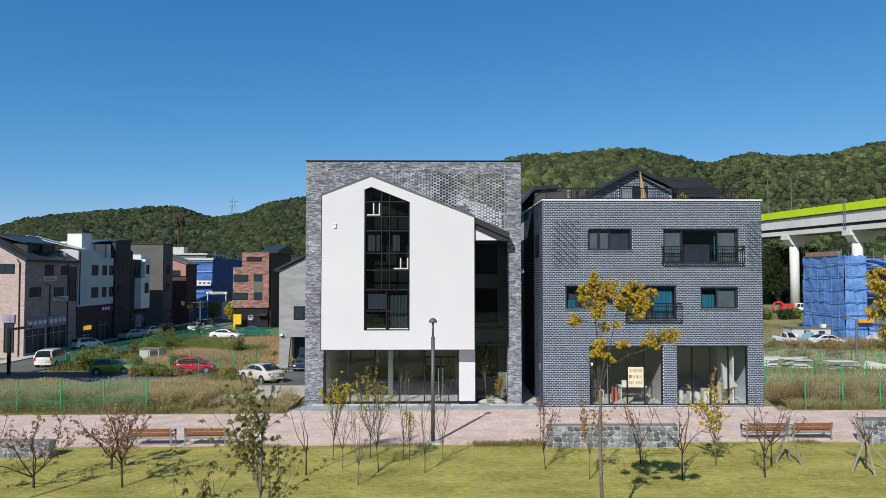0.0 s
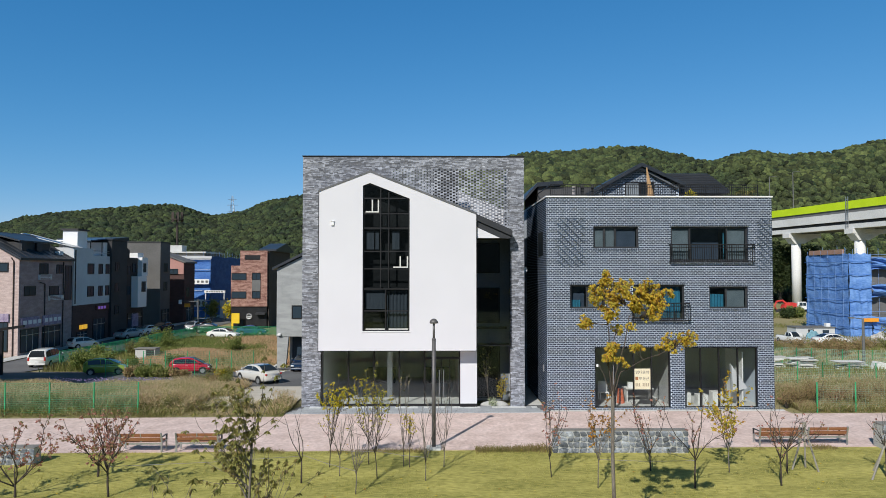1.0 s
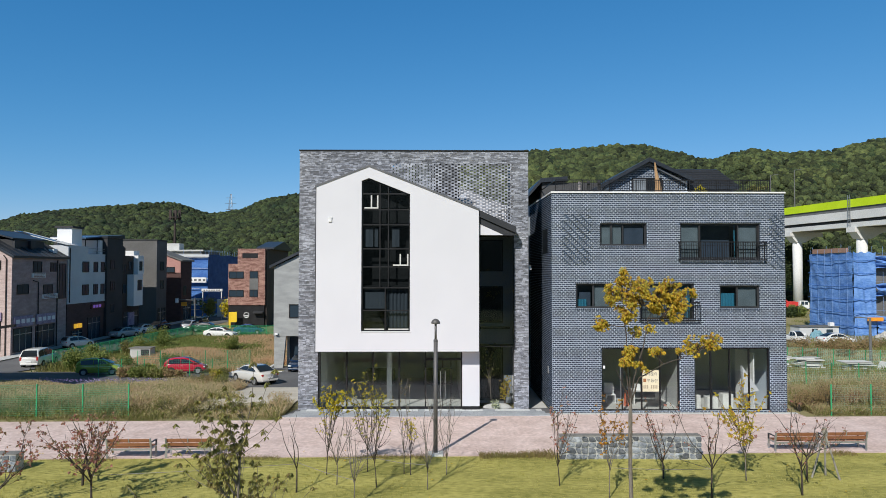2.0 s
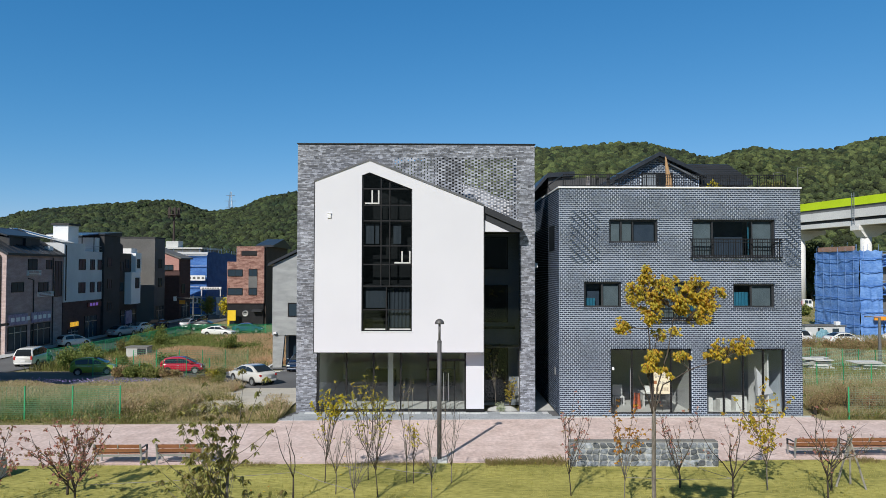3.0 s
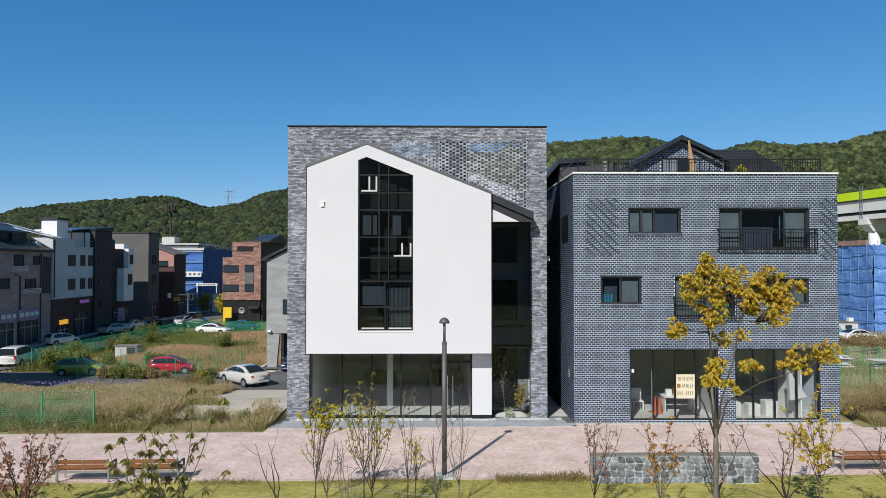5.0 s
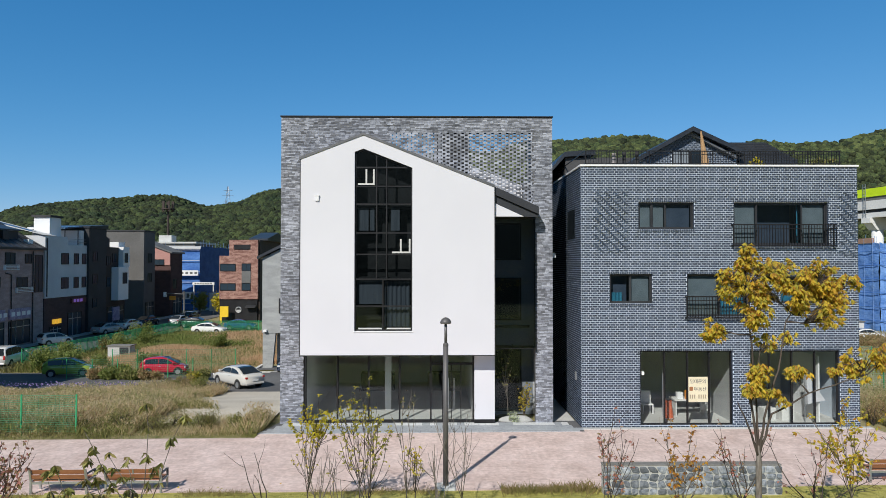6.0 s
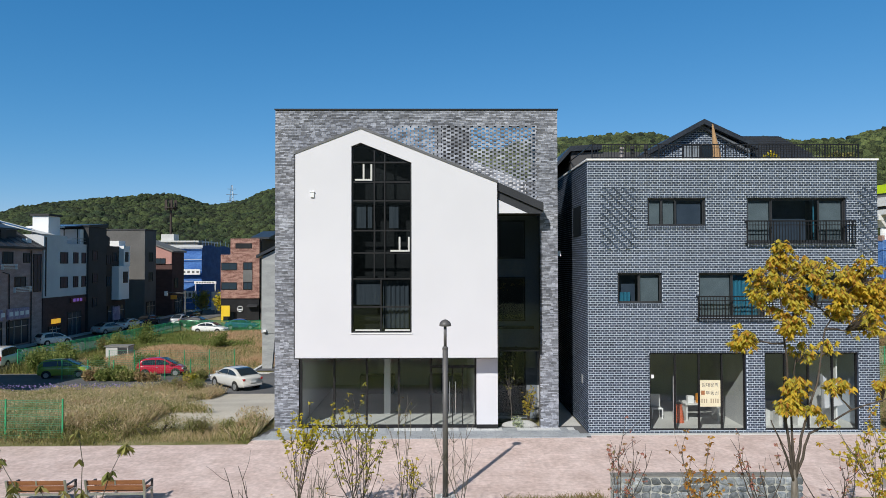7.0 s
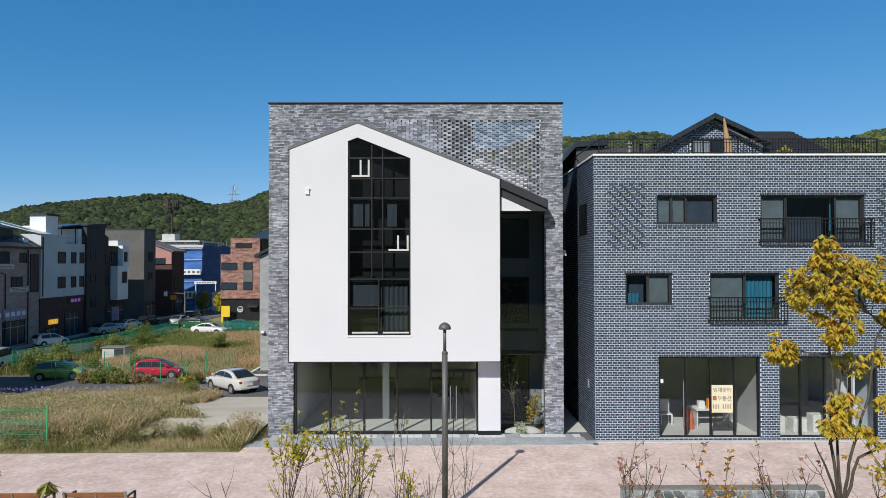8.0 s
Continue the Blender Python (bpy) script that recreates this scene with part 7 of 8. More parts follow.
    part("bumper", Shape().box(xf - 0.14, xf + 0.02, -half * 0.8, half * 0.8, 0.32, 0.46), paint, c, bevel=0.03)
    x, y = at
    c.matrix_basis = pose(x, y, ground_z(x, y) + 0.035, 0, 0, rz) @ Matrix.Scale({"hatch": 0.93, "pickup": 0.8}.get(kind, 1.0), 4)
    return c


P_WHITE, P_GREEN, P_RED = car_paint("white_car_paint", (0.78, 0.78, 0.76)), car_paint("lime_car_paint", (0.30, 0.40, 0.06)), car_paint("red_car_paint", (0.48, 0.02, 0.05))
P_NAVY = car_paint("navy_car_paint", (0.012, 0.03, 0.075))
P_CREAM, P_BLUE, P_GREY, P_DARK = car_paint("cream_car_paint", (0.62, 0.605, 0.57)), car_paint("blue_car_paint", (0.04, 0.10, 0.24)), car_paint("silver_car_paint", (0.40, 0.41, 0.42)), car_paint("black_car_paint", (0.03, 0.03, 0.035))
car("van", P_WHITE, (-38.6, 65.6), 99, "white minivan seen from behind on the street")
car("hatch", P_GREEN, (-28.7, 57.6), 15, "lime green hatchback parked in the lane")
car("hatch", P_RED, (-21.6, 58.4), 10, "red hatchback parked in the lane")
car("sedan", P_CREAM, (-13.85, 51.8), 137, "cream sedan parked in the yard")
car("sedan", P_NAVY, (-12.1, 61.2), -92, "dark blue sedan before the grey brick house")
car("sedan", P_WHITE, (-29.5, 91.8), -6, "white sedan parked before the lot fence")
car("hatch", P_WHITE, (-43.0, 80.5), 60, "white hatchback beside the shops")
for (x, y), p, rz, lb in (((-42.8, 92), P_GREY, 75, "silver sedan parked before the shops"), ((-42.6, 97.5), P_WHITE, 82, "white sedan parked before the shops"), ((-42.6, 103.5), P_DARK, 88, "black sedan parked before the shops"), ((-38.2, 104), P_GREY, 90, "silver sedan on the street"), ((-34.5, 100.5), P_DARK, 0, "black sedan beyond the lot fence"), ((-27.0, 97), P_BLUE, 4, "dark blue sedan beyond the lot fence"), ((-39.5, 112), P_DARK, 90, "black sedan far down the street")):
    car("sedan", p, (x, y), rz, lb)
car("pickup", P_WHITE, (47.0, 86.0), -82, "white pickup at the building site")
car("sedan", P_WHITE, (50.8, 83.0), 8, "white sedan beside the site container")

# ---- site clutter ----
ct = thing("site_container", (54, 95, -2.4), "pale grey site office container", "container")
part("body", Shape().box(52.4, 58.1, 94, 96.4, -2.7, -1.02), M_CONTAINER, ct)
part("roof", Shape().box(52.3, 58.2, 93.85, 96.55, -1.019, -0.9), M_MIDGREY, ct)
# doorway not cut; its inner shade is a dark panel
part("door", Shape().box(54.2, 55.0, 93.95, 93.998, -2.6, -1.25), M_DARKGREY, ct, "dark panel standing in for the shaded open doorway")
part("window", Shape().box(56.3, 57.2, 93.95, 93.998, -1.85, -1.35), M_GLASSFAR, ct)
part("air_unit", Shape().box(57.1, 57.7, 94.4, 95.0, -0.899, -0.4), M_WHITEPAINT, ct)
M_BOARD = surf("pale_board", (0.55, 0.55, 0.54), (0.7, 0.7, 0.68), 0.8, 1.0, 8, 0.2)
rnd = random.Random(8)
for cx, cy, n in ((33.2, 64.0, 7), (36.0, 63.5, 7), (39.8, 61.8, 5)):
    g0 = ground_z(cx, cy)
    st = thing("board_stack", (cx, cy, g0), "untidy stack of pale construction boards", "building material", "board stacks")
    for k in range(n + 3):
        w, dx = rnd.uniform(0.5, 1.5), rnd.uniform(-0.7, 0.7)
        part("board", Shape().box(cx - w + dx, cx + w + dx, cy - rnd.uniform(0.2, 0.7), cy + 0.5, g0 + 0.1 * k - 0.02, g0 + 0.1 * k + rnd.uniform(0.03, 0.081)), M_BOARD if k % 3 else M_CONC, st)
bl = thing("rubble_block", (42.5, 61.5, -2.2), "pale broken concrete block", "rubble")
part("block", Shape().prism_y([(41.6, -2.3), (43.6, -2.3), (43.4, -1.6), (42.0, -1.35)], 61, 62), M_BOARD, bl, bevel=0.05)
pl = thing("utility_pole", (43.5, 65.5, -2.2), "grey utility lamp pole with a short arm", "street lamp")
part("pole", Shape().tube([(43.5, 65.5, -2.3), (43.5, 65.5, 2.4)], [0.16, 0.11], 8), M_MIDGREY, pl)
part("arm", Shape().tube([(43.5, 65.5, 2.35), (42.3, 65.3, 2.5)], [0.05, 0.04], 6), M_MIDGREY, pl)
part("lamp_head", Shape().box(41.9, 42.4, 65.1, 65.4, 2.42, 2.55), M_MIDGREY, pl)
M_RED = surf("red_machine", (0.5, 0.03, 0.03), (0.62, 0.06, 0.05), 0.5, 1, 8, 0.1)
ex = thing("red_excavator", (80, 150, -2.4), "red excavator with a white cab at the site", "excavator")
part("boom", Shape().tube([(82.0, 150.4, -0.9), (80.6, 150.4, 0.35), (79.2, 150.3, 0.15)], [0.32, 0.26, 0.2], 8), M_RED, ex, "red folded boom")
part("dipper", Shape().tube([(79.2, 150.3, 0.15), (78.7, 150.3, -0.9), (79.1, 150.3, -1.7)], [0.22, 0.18, 0.14], 8), M_RED, ex)
part("bucket", Shape().prism_y([(78.7, -1.6), (79.5, -1.7), (79.6, -2.3), (78.9, -2.5)], 149.9, 150.8), M_DARKGREY, ex, "dark digging bucket", bevel=0.05)
part("engine_housing", Shape().prism_y([(80.6, -1.5), (84.2, -1.5), (84.2, -0.3), (82.6, -0.05), (80.9, -0.6)], 149.9, 151.6), M_RED, ex, "red engine housing", bevel=0.08)
cab = part("cab", Shape().prism_y([(83.6, -1.7), (85.8, -1.7), (85.8, -0.5), (85.4, 0.1), (83.6, 0.1)], 149.2, 149.89), M_WHITEPAINT, ex, "white cab", bevel=0.06)
part("window", Shape().box(83.9, 84.6, 149.15, 149.199, -0.8, -0.05), M_GLASSFAR, cab)
part("window", Shape().box(84.75, 85.4, 149.15, 149.199, -0.8, -0.1), M_GLASSFAR, cab)
for y in (149.6, 151.3):
    part("track", Shape().prism_y([(79.9, -2.1), (80.3, -1.6), (85.6, -1.6), (86.0, -2.1), (85.6, -2.75), (80.3, -2.75)], y, y + 0.55), M_DARKGREY, ex, "", bevel=0.06)
M_RUBBLE = surf("pale_rubble", (0.34, 0.32, 0.29), (0.62, 0.60, 0.56), 0.95, 1.2, 8, 0.6, depth=0.05)
M_TARP = surf("teal_tarpaulin", (0.10, 0.24, 0.30), (0.22, 0.38, 0.44), 0.6, 1.0, 6, 0.3)


def heap(x, y, w, h_, mat, seed, label):
    """A lumpy heap of rubble or covered goods on the ground."""
    bm = bmesh.new()
    bmesh.ops.create_icosphere(bm, subdivisions=4, radius=1.0)
    q = Shape()
    g0 = ground_z(x, y)
    for v in bm.verts:
        k = 1 + 0.35 * noise.noise(v.co * 2.2 + Vector((seed, 0, 0))) + 0.16 * noise.noise(v.co * 6 + Vector((0, seed, 0)))
        q.v.append((x + v.co.x * w * k, y + v.co.y * w * 0.6 * k, g0 - 0.05 + max(-0.1, v.co.z * h_ * k)))
    q.f = [tuple(v.index for v in f.verts) for f in bm.faces]
    bm.free()
    hp = thing("heap", (x, y, g0), label, "heap", "site heaps")
    part("mound", q, mat, hp)


for i, (x, y, w, h_, mat) in enumerate(((62.0, 89.6, 1.5, 0.95, M_RUBBLE), (65.2, 89.4, 1.3, 0.7, M_RUBBLE), (67.9, 89.2, 1.5, 0.7, M_RUBBLE), (71.0, 89.0, 1.4, 0.9, M_RUBBLE))):
    heap(x, y, w, h_, mat, 3.1 * i, "pale heap of rubble and sacks at the site")
heap(52.9, 90.6, 0.9, 1.1, M_TARP, 17.0, "goods under a teal tarpaulin at the site")
heap(51.2, 91.4, 0.7, 0.8, M_BOARD, 21.0, "pale heap of sacks at the site")
# posts and gate by the street
tp = thing("barrier_post", (-37.5, 57.0, -2.0), "dark steel post with a side arm by the street", "post")
part("post", Shape().box(-37.6, -37.37, 56.9, 57.1, -2.3, 2.0), M_BLACK, tp)
part("arm", Shape().prism_y([(-37.6, 2.01), (-37.6, 2.25), (-35.6, 2.53), (-35.6, 2.3)], 56.85, 57.15), M_BLACK, tp)
gt = thing("street_gantry", (-41.7, 124.5, -2.3), "pale steel gantry over the street end", "gantry")
for x in (-43.5, -40.0):
    part("post", Shape().box(x - 0.08, x + 0.08, 124.4, 124.6, -2.4, 3.05), M_CONTAINER, gt)
beam_ = part("beam", Shape().box(-43.7, -39.8, 124.3, 124.7, 3.06, 3.5), M_WHITEPAINT, gt, "white sign beam")
for k in range(7):
    part("lettering", Shape().box(-43.3 + 0.46 * k, -43.0 + 0.46 * k, 124.28, 124.298, 3.17, 3.39), M_MIDGREY, beam_)
ho = thing("site_hoarding", (-41.5, 131.8, -2.3), "white panel hoarding before the building site", "hoarding")
for k in range(3):
    part("hoarding_panel", Shape().box(-43.2 + k * 1.15, -42.08 + k * 1.15, 131.8, 131.9, -2.4, 1.3), M_WHITEPAINT, ho)
tl = thing("traffic_signal", (-38.6, 107, -2.3), "street signal arm with an orange board", "traffic light")
part("post", Shape().tube([(-38.6, 107, -2.4), (-38.6, 107, 2.6)], [0.12, 0.1], 8), M_MIDGREY, tl)
part("arm", Shape().tube([(-38.6, 107, 2.2), (-41.3, 107, 2.3)], [0.07, 0.06], 6), M_MIDGREY, tl)
part("board", Shape().box(-40.8, -39.9, 106.9, 107.05, 1.3, 1.9), M_ORANGE, tl)
part("lamp_head", Shape().box(-41.7, -41.31, 106.8, 107.2, 1.8, 2.5), M_WHITEPAINT, tl)
cb = thing("concrete_pit", (-31, 70, -2.2), "pale concrete box in the weeds", "concrete box")
part("box", Shape().box(-31.6, -29.5, 69.4, 70.6, -2.5, -1.05), M_CONC, cb, bevel=0.04)
# raised panel in dark grey for the unlit inside
part("opening", Shape().box(-30.45, -29.6, 69.35, 69.398, -2.3, -1.15), M_DARKGREY, cb, "dark panel painted in for the shaded opening")
part("lid", Shape().box(-31.7, -29.4, 69.3, 70.7, -1.049, -0.97), M_CAP, cb)

# ---- weeds and shrubs ----
L_DRY = leaf_mat("dry_grass", [(0.38, 0.24, 0.14), (0.58, 0.42, 0.24), (0.62, 0.48, 0.30), (0.74, 0.60, 0.40), (0.54, 0.46, 0.24), (0.40, 0.38, 0.16), (0.28, 0.31, 0.11), (0.46, 0.29, 0.19)], 0.9, 0.5, 0.5, 0.45)
L_WEED = leaf_mat("green_weed", [(0.13, 0.18, 0.045), (0.22, 0.26, 0.07), (0.34, 0.32, 0.12), (0.20, 0.19, 0.075), (0.40, 0.34, 0.17)], 0.8, 0.45, 0.4, 0.5)


L_LUSH = leaf_mat("lush_weed", [(0.11, 0.17, 0.04), (0.19, 0.25, 0.065), (0.30, 0.32, 0.10), (0.17, 0.20, 0.06)], 0.7, 0.45, 0.4, 0.5)


def blades(name, mat, label, spots, seed):
    """Tufts of narrow blades; spots are (x, y, height, lean)."""
    r = np.random.default_rng(seed)
    a = np.array(spots)
    n = len(a)
    w = r.uniform(0, 2 * math.pi, n)
    wid = a[:, 3]
    dx, dy = np.cos(w) * wid, np.sin(w) * wid
    lx_, ly_ = r.normal(0, 0.3, n) * a[:, 2], r.normal(0, 0.3, n) * a[:, 2]
    z = np.array([ground_z(p[0], p[1]) for p in a]) - 0.04
    V = np.stack([np.stack((a[:, 0] - dx, a[:, 1] - dy, z), 1), np.stack((a[:, 0] + dx, a[:, 1] + dy, z), 1),
                  np.stack((a[:, 0] + dx * 0.8 + lx_ * 0.45, a[:, 1] + dy * 0.8 + ly_ * 0.45, z + a[:, 2] * 0.6), 1), np.stack((a[:, 0] + lx_, a[:, 1] + ly_, z + a[:, 2]), 1)], 1)
    F = (np.array([(0, 1, 2, 3)])[None] + 4 * np.arange(n)[:, None, None]).reshape(-1, 4)
    ob = new(name, big_mesh(name, V.reshape(-1, 3), F, mat))
    return tagged(ob, label, "vegetation", "", "stuff")


rg = np.random.default_rng(21)


def in_paved(x, y):
    return (-14.2 < x < -7.3 and y > max(35.6, 35.2 + 1.17 * (-8.6 - x)) + 0.7 * noise.noise((x * 2, y * 2, 5)) and y < 46) or (-13.7 < x < -3.9 and 45 < y < 62) or (-15.6 < x < -3.9 and 59.7 < y < 66) or (-37.3 < x < -13.5 and 49.3 < y < 59.7) or x < -37.0 or (-7.4 < x < 19.0 and y < 47)


def scatter(x0, x1, y0, y1, n, h0, h1, wid, keep, scale=0.18, seed=0.0):
    out = []
    xs, ys = rg.uniform(x0, x1, n), rg.uniform(y0, y1, n)
    for x, y in zip(xs, ys):
        q = noise.noise((x * scale, y * scale, seed))
        if in_paved(x, y) or not keep(q, x, y):
            continue
        if x < -14.7 and y < 32.95 and rg.uniform() < 0.2:
            continue
        low = 0.45 if (x < -14.7 and y < 33.1) else 0.42 if (-12.5 < x < -8.3 and y < 37.5) else 0.7 if x > -8.31 and x < 0 else 1.0
        out.append((x, y, low * (h0 + (h1 - h0) * rg.uniform()) * (0.7 + 0.85 * q), wid * rg.uniform(0.6, 1.4)))
    return out


dry = scatter(-34, -7.3, 32.7, 49.4, 220000, 0.12, 0.8, 0.004, lambda q, x, y: q > -0.25 or rg.uniform() < 0.35, 0.25, 1.0)
rusty = scatter(-36, -14.0, 60, 93, 130000, 0.4, 0.95, 0.02, lambda q, x, y: x > -31 + 0.12 * (y - 60) and (q > -0.1 or rg.uniform() < 0.25) and y < 88, 0.12, 2.0)
brush = scatter(19.0, 45, 33.2, 44, 120000, 0.22, 0.8, 0.0042, lambda q, x, y: q > -0.2, 0.3, 3.0)
dry += scatter(20, 80, 44, 84, 20000, 0.15, 0.5, 0.02, lambda q, x, y: q > 0.05, 0.1, 4.0)
L_RUSTGRASS = leaf_mat("rusty_grass", [(0.52, 0.31, 0.19), (0.66, 0.44, 0.27), (0.74, 0.55, 0.35), (0.56, 0.41, 0.22), (0.40, 0.35, 0.15)], 0.9, 0.5, 0.5, 0.5)
blades("rusty_grass", L_RUSTGRASS, "rank reddish brown grass on the vacant lot behind the cars", rusty, 5)
blades("dry_grass", L_DRY, "tall dry brown grass on the vacant lots", dry, 1)
L_BRUSHGRASS = leaf_mat("brown_olive_grass", [(0.38, 0.25, 0.16), (0.53, 0.38, 0.23), (0.38, 0.37, 0.16), (0.62, 0.49, 0.31), (0.31, 0.33, 0.13), (0.48, 0.33, 0.21)], 0.9, 0.45, 0.5, 0.6)
blades("brush_grass", L_BRUSHGRASS, "rank brown and olive grass beside the brick house", brush, 3)
wet = scatter(-34, -7.4, 31.9, 34.4, 34000, 0.08, 0.42, 0.006, lambda q, x, y: y > 32.5 + 0.018 * x and q < 0.2, 0.9, 1.0)
wet += scatter(-34, -7.3, 33.0, 49.4, 42000, 0.2, 0.6, 0.011, lambda q, x, y: q < 0.05 or ((y < 33.8 or x < -15) and q < 0.3), 0.4, 1.0)
wet += scatter(-36, -14.0, 60, 93, 34000, 0.3, 0.8, 0.03, lambda q, x, y: q < (0.0 if y < 84 else 0.7) or x < -29, 0.12, 2.0)
wet += scatter(19.0, 45, 33.0, 44, 34000, 0.2, 0.7, 0.008, lambda q, x, y: q < 0.1, 0.3, 3.0)
wet += scatter(20, 90, 44, 150, 60000, 0.25, 0.8, 0.04, lambda q, x, y: q < 0.1, 0.1, 4.0)


def heads(name, mat, label, area, n, h0, h1, size, seed):
    """Small tufted seed heads and leaflets in the upper part of the weeds."""
    r = np.random.default_rng(seed)
    pts = [(x, y) for x, y in zip(r.uniform(area[0], area[1], n), r.uniform(area[2], area[3], n)) if not in_paved(x, y) and not (-12.5 < x < -8.3 and y < 37.5)]
    a = np.array(pts)
    n = len(a)
    q = np.array([0.75 + 0.6 * noise.noise((x * 0.25, y * 0.25, 1.0)) for x, y in pts])
    z = np.array([ground_z(x, y) for x, y in pts]) + q * r.uniform(h0, h1, n)
    c = np.stack((a[:, 0], a[:, 1], z), 1)
    u, v = r.normal(0, 1, (n, 3)) * size, r.normal(0, 1, (n, 3)) * size * 0.5
    u[:, 2] *= 1.6
    V = np.stack((c - u, c + v, c + u, c - v), 1).reshape(-1, 3)
    F = np.arange(4 * n).reshape(-1, 4)
    return tagged(new(name, big_mesh(name, V, F, mat)), label, "vegetation", "", "stuff")


heads("seed_heads", L_DRY, "pale brown seed heads of the tall dry grass", (-34, -7.3, 33.2, 49.4), 210000, 0.15, 0.85, 0.024, 9)
heads("leafy_weeds", L_WEED, "low leafy green weeds among the dry grass", (-34, -7.3, 32.4, 49.4), 110000, 0.03, 0.5, 0.03, 11)
heads("lush_weeds", L_LUSH, "lush green weeds at the back of the vacant lot", (-35.5, -14.5, 78, 92.5), 30000, 0.05, 0.5, 0.055, 13)
heads("brush_leaves", L_WEED, "leafy green weeds in the brush", (19.0, 40, 32.9, 44), 40000, 0.05, 0.6, 0.03, 12)
heads("brush_heads", L_BRUSHGRASS, "brown seed heads of the wild brush", (19.0, 40, 33.3, 44), 60000, 0.2, 0.85, 0.025, 10)
blades("green_weeds", L_WEED, "low green weeds on the vacant lots", wet, 2)


def shrub(at, rad, height, n, mat, seed, label, size=0.14, name="shrub"):
    r = random.Random(seed)
    x, y = at
    z = ground_z(x, y)
    s = thing(name, (x, y, z), label, "shrub", "wild shrubs")
    st, lv = Shape(), Shape()
    tips = []
    for k in range(9):
        a = r.uniform(0, 2 * math.pi)
        p = [Vector((x, y, z - 0.05))]
        e = Vector((x + math.cos(a) * rad * r.uniform(0.3, 0.9), y + math.sin(a) * rad * r.uniform(0.3, 0.9), z + height * r.uniform(0.6, 1.0)))
        st.tube([p[0], p[0].lerp(e, 0.5) + rand_dir(r) * 0.08, e], [0.025, 0.016, 0.006], 5)
        tips.append(e)
    for k in range(n):
        e = r.choice(tips)
        p = Vector((x, y, z)).lerp(e, r.uniform(0.45, 1.05)) + rand_dir(r) * rad * 0.33
        p.z = max(p.z, z + 0.05)
        leaf_quad(lv, p, rand_dir(r), rand_dir(r), size * r.uniform(0.7, 1.4), size * 0.33)
    part("stem_clump", st, M_DARKBARK, s)
    part("foliage", lv, mat, s)
    return s


L_BRUSH = leaf_mat("brown_brush_leaf", [(0.36, 0.25, 0.13), (0.29, 0.24, 0.10), (0.45, 0.29, 0.17), (0.24, 0.24, 0.085)])
for i, (x, y, rad, h_, mat) in enumerate(((-30.5, 60.6, 1.2, 1.6, L_LUSH), (-33, 61.2, 1.1, 1.5, L_LUSH), (-24, 61, 1.0, 1.3, L_LUSH), (-24.4, 55.0, 0.6, 0.7, L_LUSH), (-17.3, 54.6, 0.5, 0.7, L_WEED), (-16.3, 50.4, 0.6, 1.0, L_GREENGOLD), (-15.6, 49.5, 0.6, 0.8, L_WEED), (-17.2, 49.4, 0.6, 0.8, L_BRUSH), (-18.2, 33.9, 0.9, 0.7, L_BRUSH), (-20.2, 34.1, 0.9, 0.8, L_WEED), (-16.0, 34.0, 0.8, 0.6, L_BRUSH), (-22.5, 34.2, 0.9, 0.8, L_BRUSH), (-25.4, 55.4, 0.8, 0.6, L_BRUSH), (-24.6, 56.0, 0.7, 0.8, L_WEED), (-23.6, 55.4, 0.9, 0.7, L_LUSH), (-22.6, 55.2, 0.8, 0.55, L_WEED), (-23.9, 56.6, 0.7, 0.9, L_GREENGOLD), (-21.2, 54.9, 0.8, 0.5, L_BRUSH), (-13.9, 33.8, 0.6, 0.45, L_WEED), (-31.5, 72, 1.5, 2.2, L_LUSH), (-35, 84, 1.5, 2.0, L_LUSH), (-24, 78, 1.2, 1.5, L_LUSH),
                                         (19.4, 34.3, 0.6, 0.9, L_BRUSH), (20.6, 34.6, 0.8, 1.5, L_BRUSH), (22.4, 34.3, 0.8, 1.2, L_BRUSH), (24.5, 34.8, 0.8, 1.2, L_BRUSH), (27, 34.5, 0.8, 1.2, L_BRUSH), (40, 70, 1.4, 0.9, L_BRUSH), (44.9, 72, 1.7, 1.35, L_BRUSH), (37, 78, 1.6, 2.0, L_WEED), (48.4, 78, 1.8, 1.0, L_BRUSH), (60, 84, 2.0, 2.4, L_WEED), (45.2, 60, 1.2, 1.8, L_WEED))):
    shrub((x, y), rad, h_, 1900 if y < 50 else 1600, mat, 100 + i, "tangled wild shrub at the lot edge", 0.06 if y < 50 else 0.17)
for i, (x, y) in enumerate(((-41.6, 122), (-37.6, 121), (-36.4, 126))):
    shrub((x, y), 1.5, 4.0, 620, (L_LUSH, L_YELLOW, L_WEED)[i], 140 + i, "small street tree in autumn leaf", 0.4, "street_tree")
# leaf colour darkened to carry the shade under and behind the viaduct
L_SHADELEAF = leaf_mat("shaded_leaf", [(0.035, 0.06, 0.02), (0.065, 0.09, 0.03), (0.025, 0.045, 0.018), (0.09, 0.11, 0.035)])
for i, (x, y, rad, h_) in enumerate(((91.5, 186, 4.4, 15.5), (95.5, 189, 4.4, 17.5), (99.5, 187, 4.4, 15.5), (104.0, 190, 4.6, 17.5), (108.5, 188, 4.4, 15.0), (113.0, 190, 4.6, 17.0), (118.0, 189, 4.4, 16.0))):
    shrub((x, y), rad, h_, 4200, L_SHADELEAF, 360 + i, "green tree at the foot of the hill, darkened for shade", 0.6, "hillside_tree")
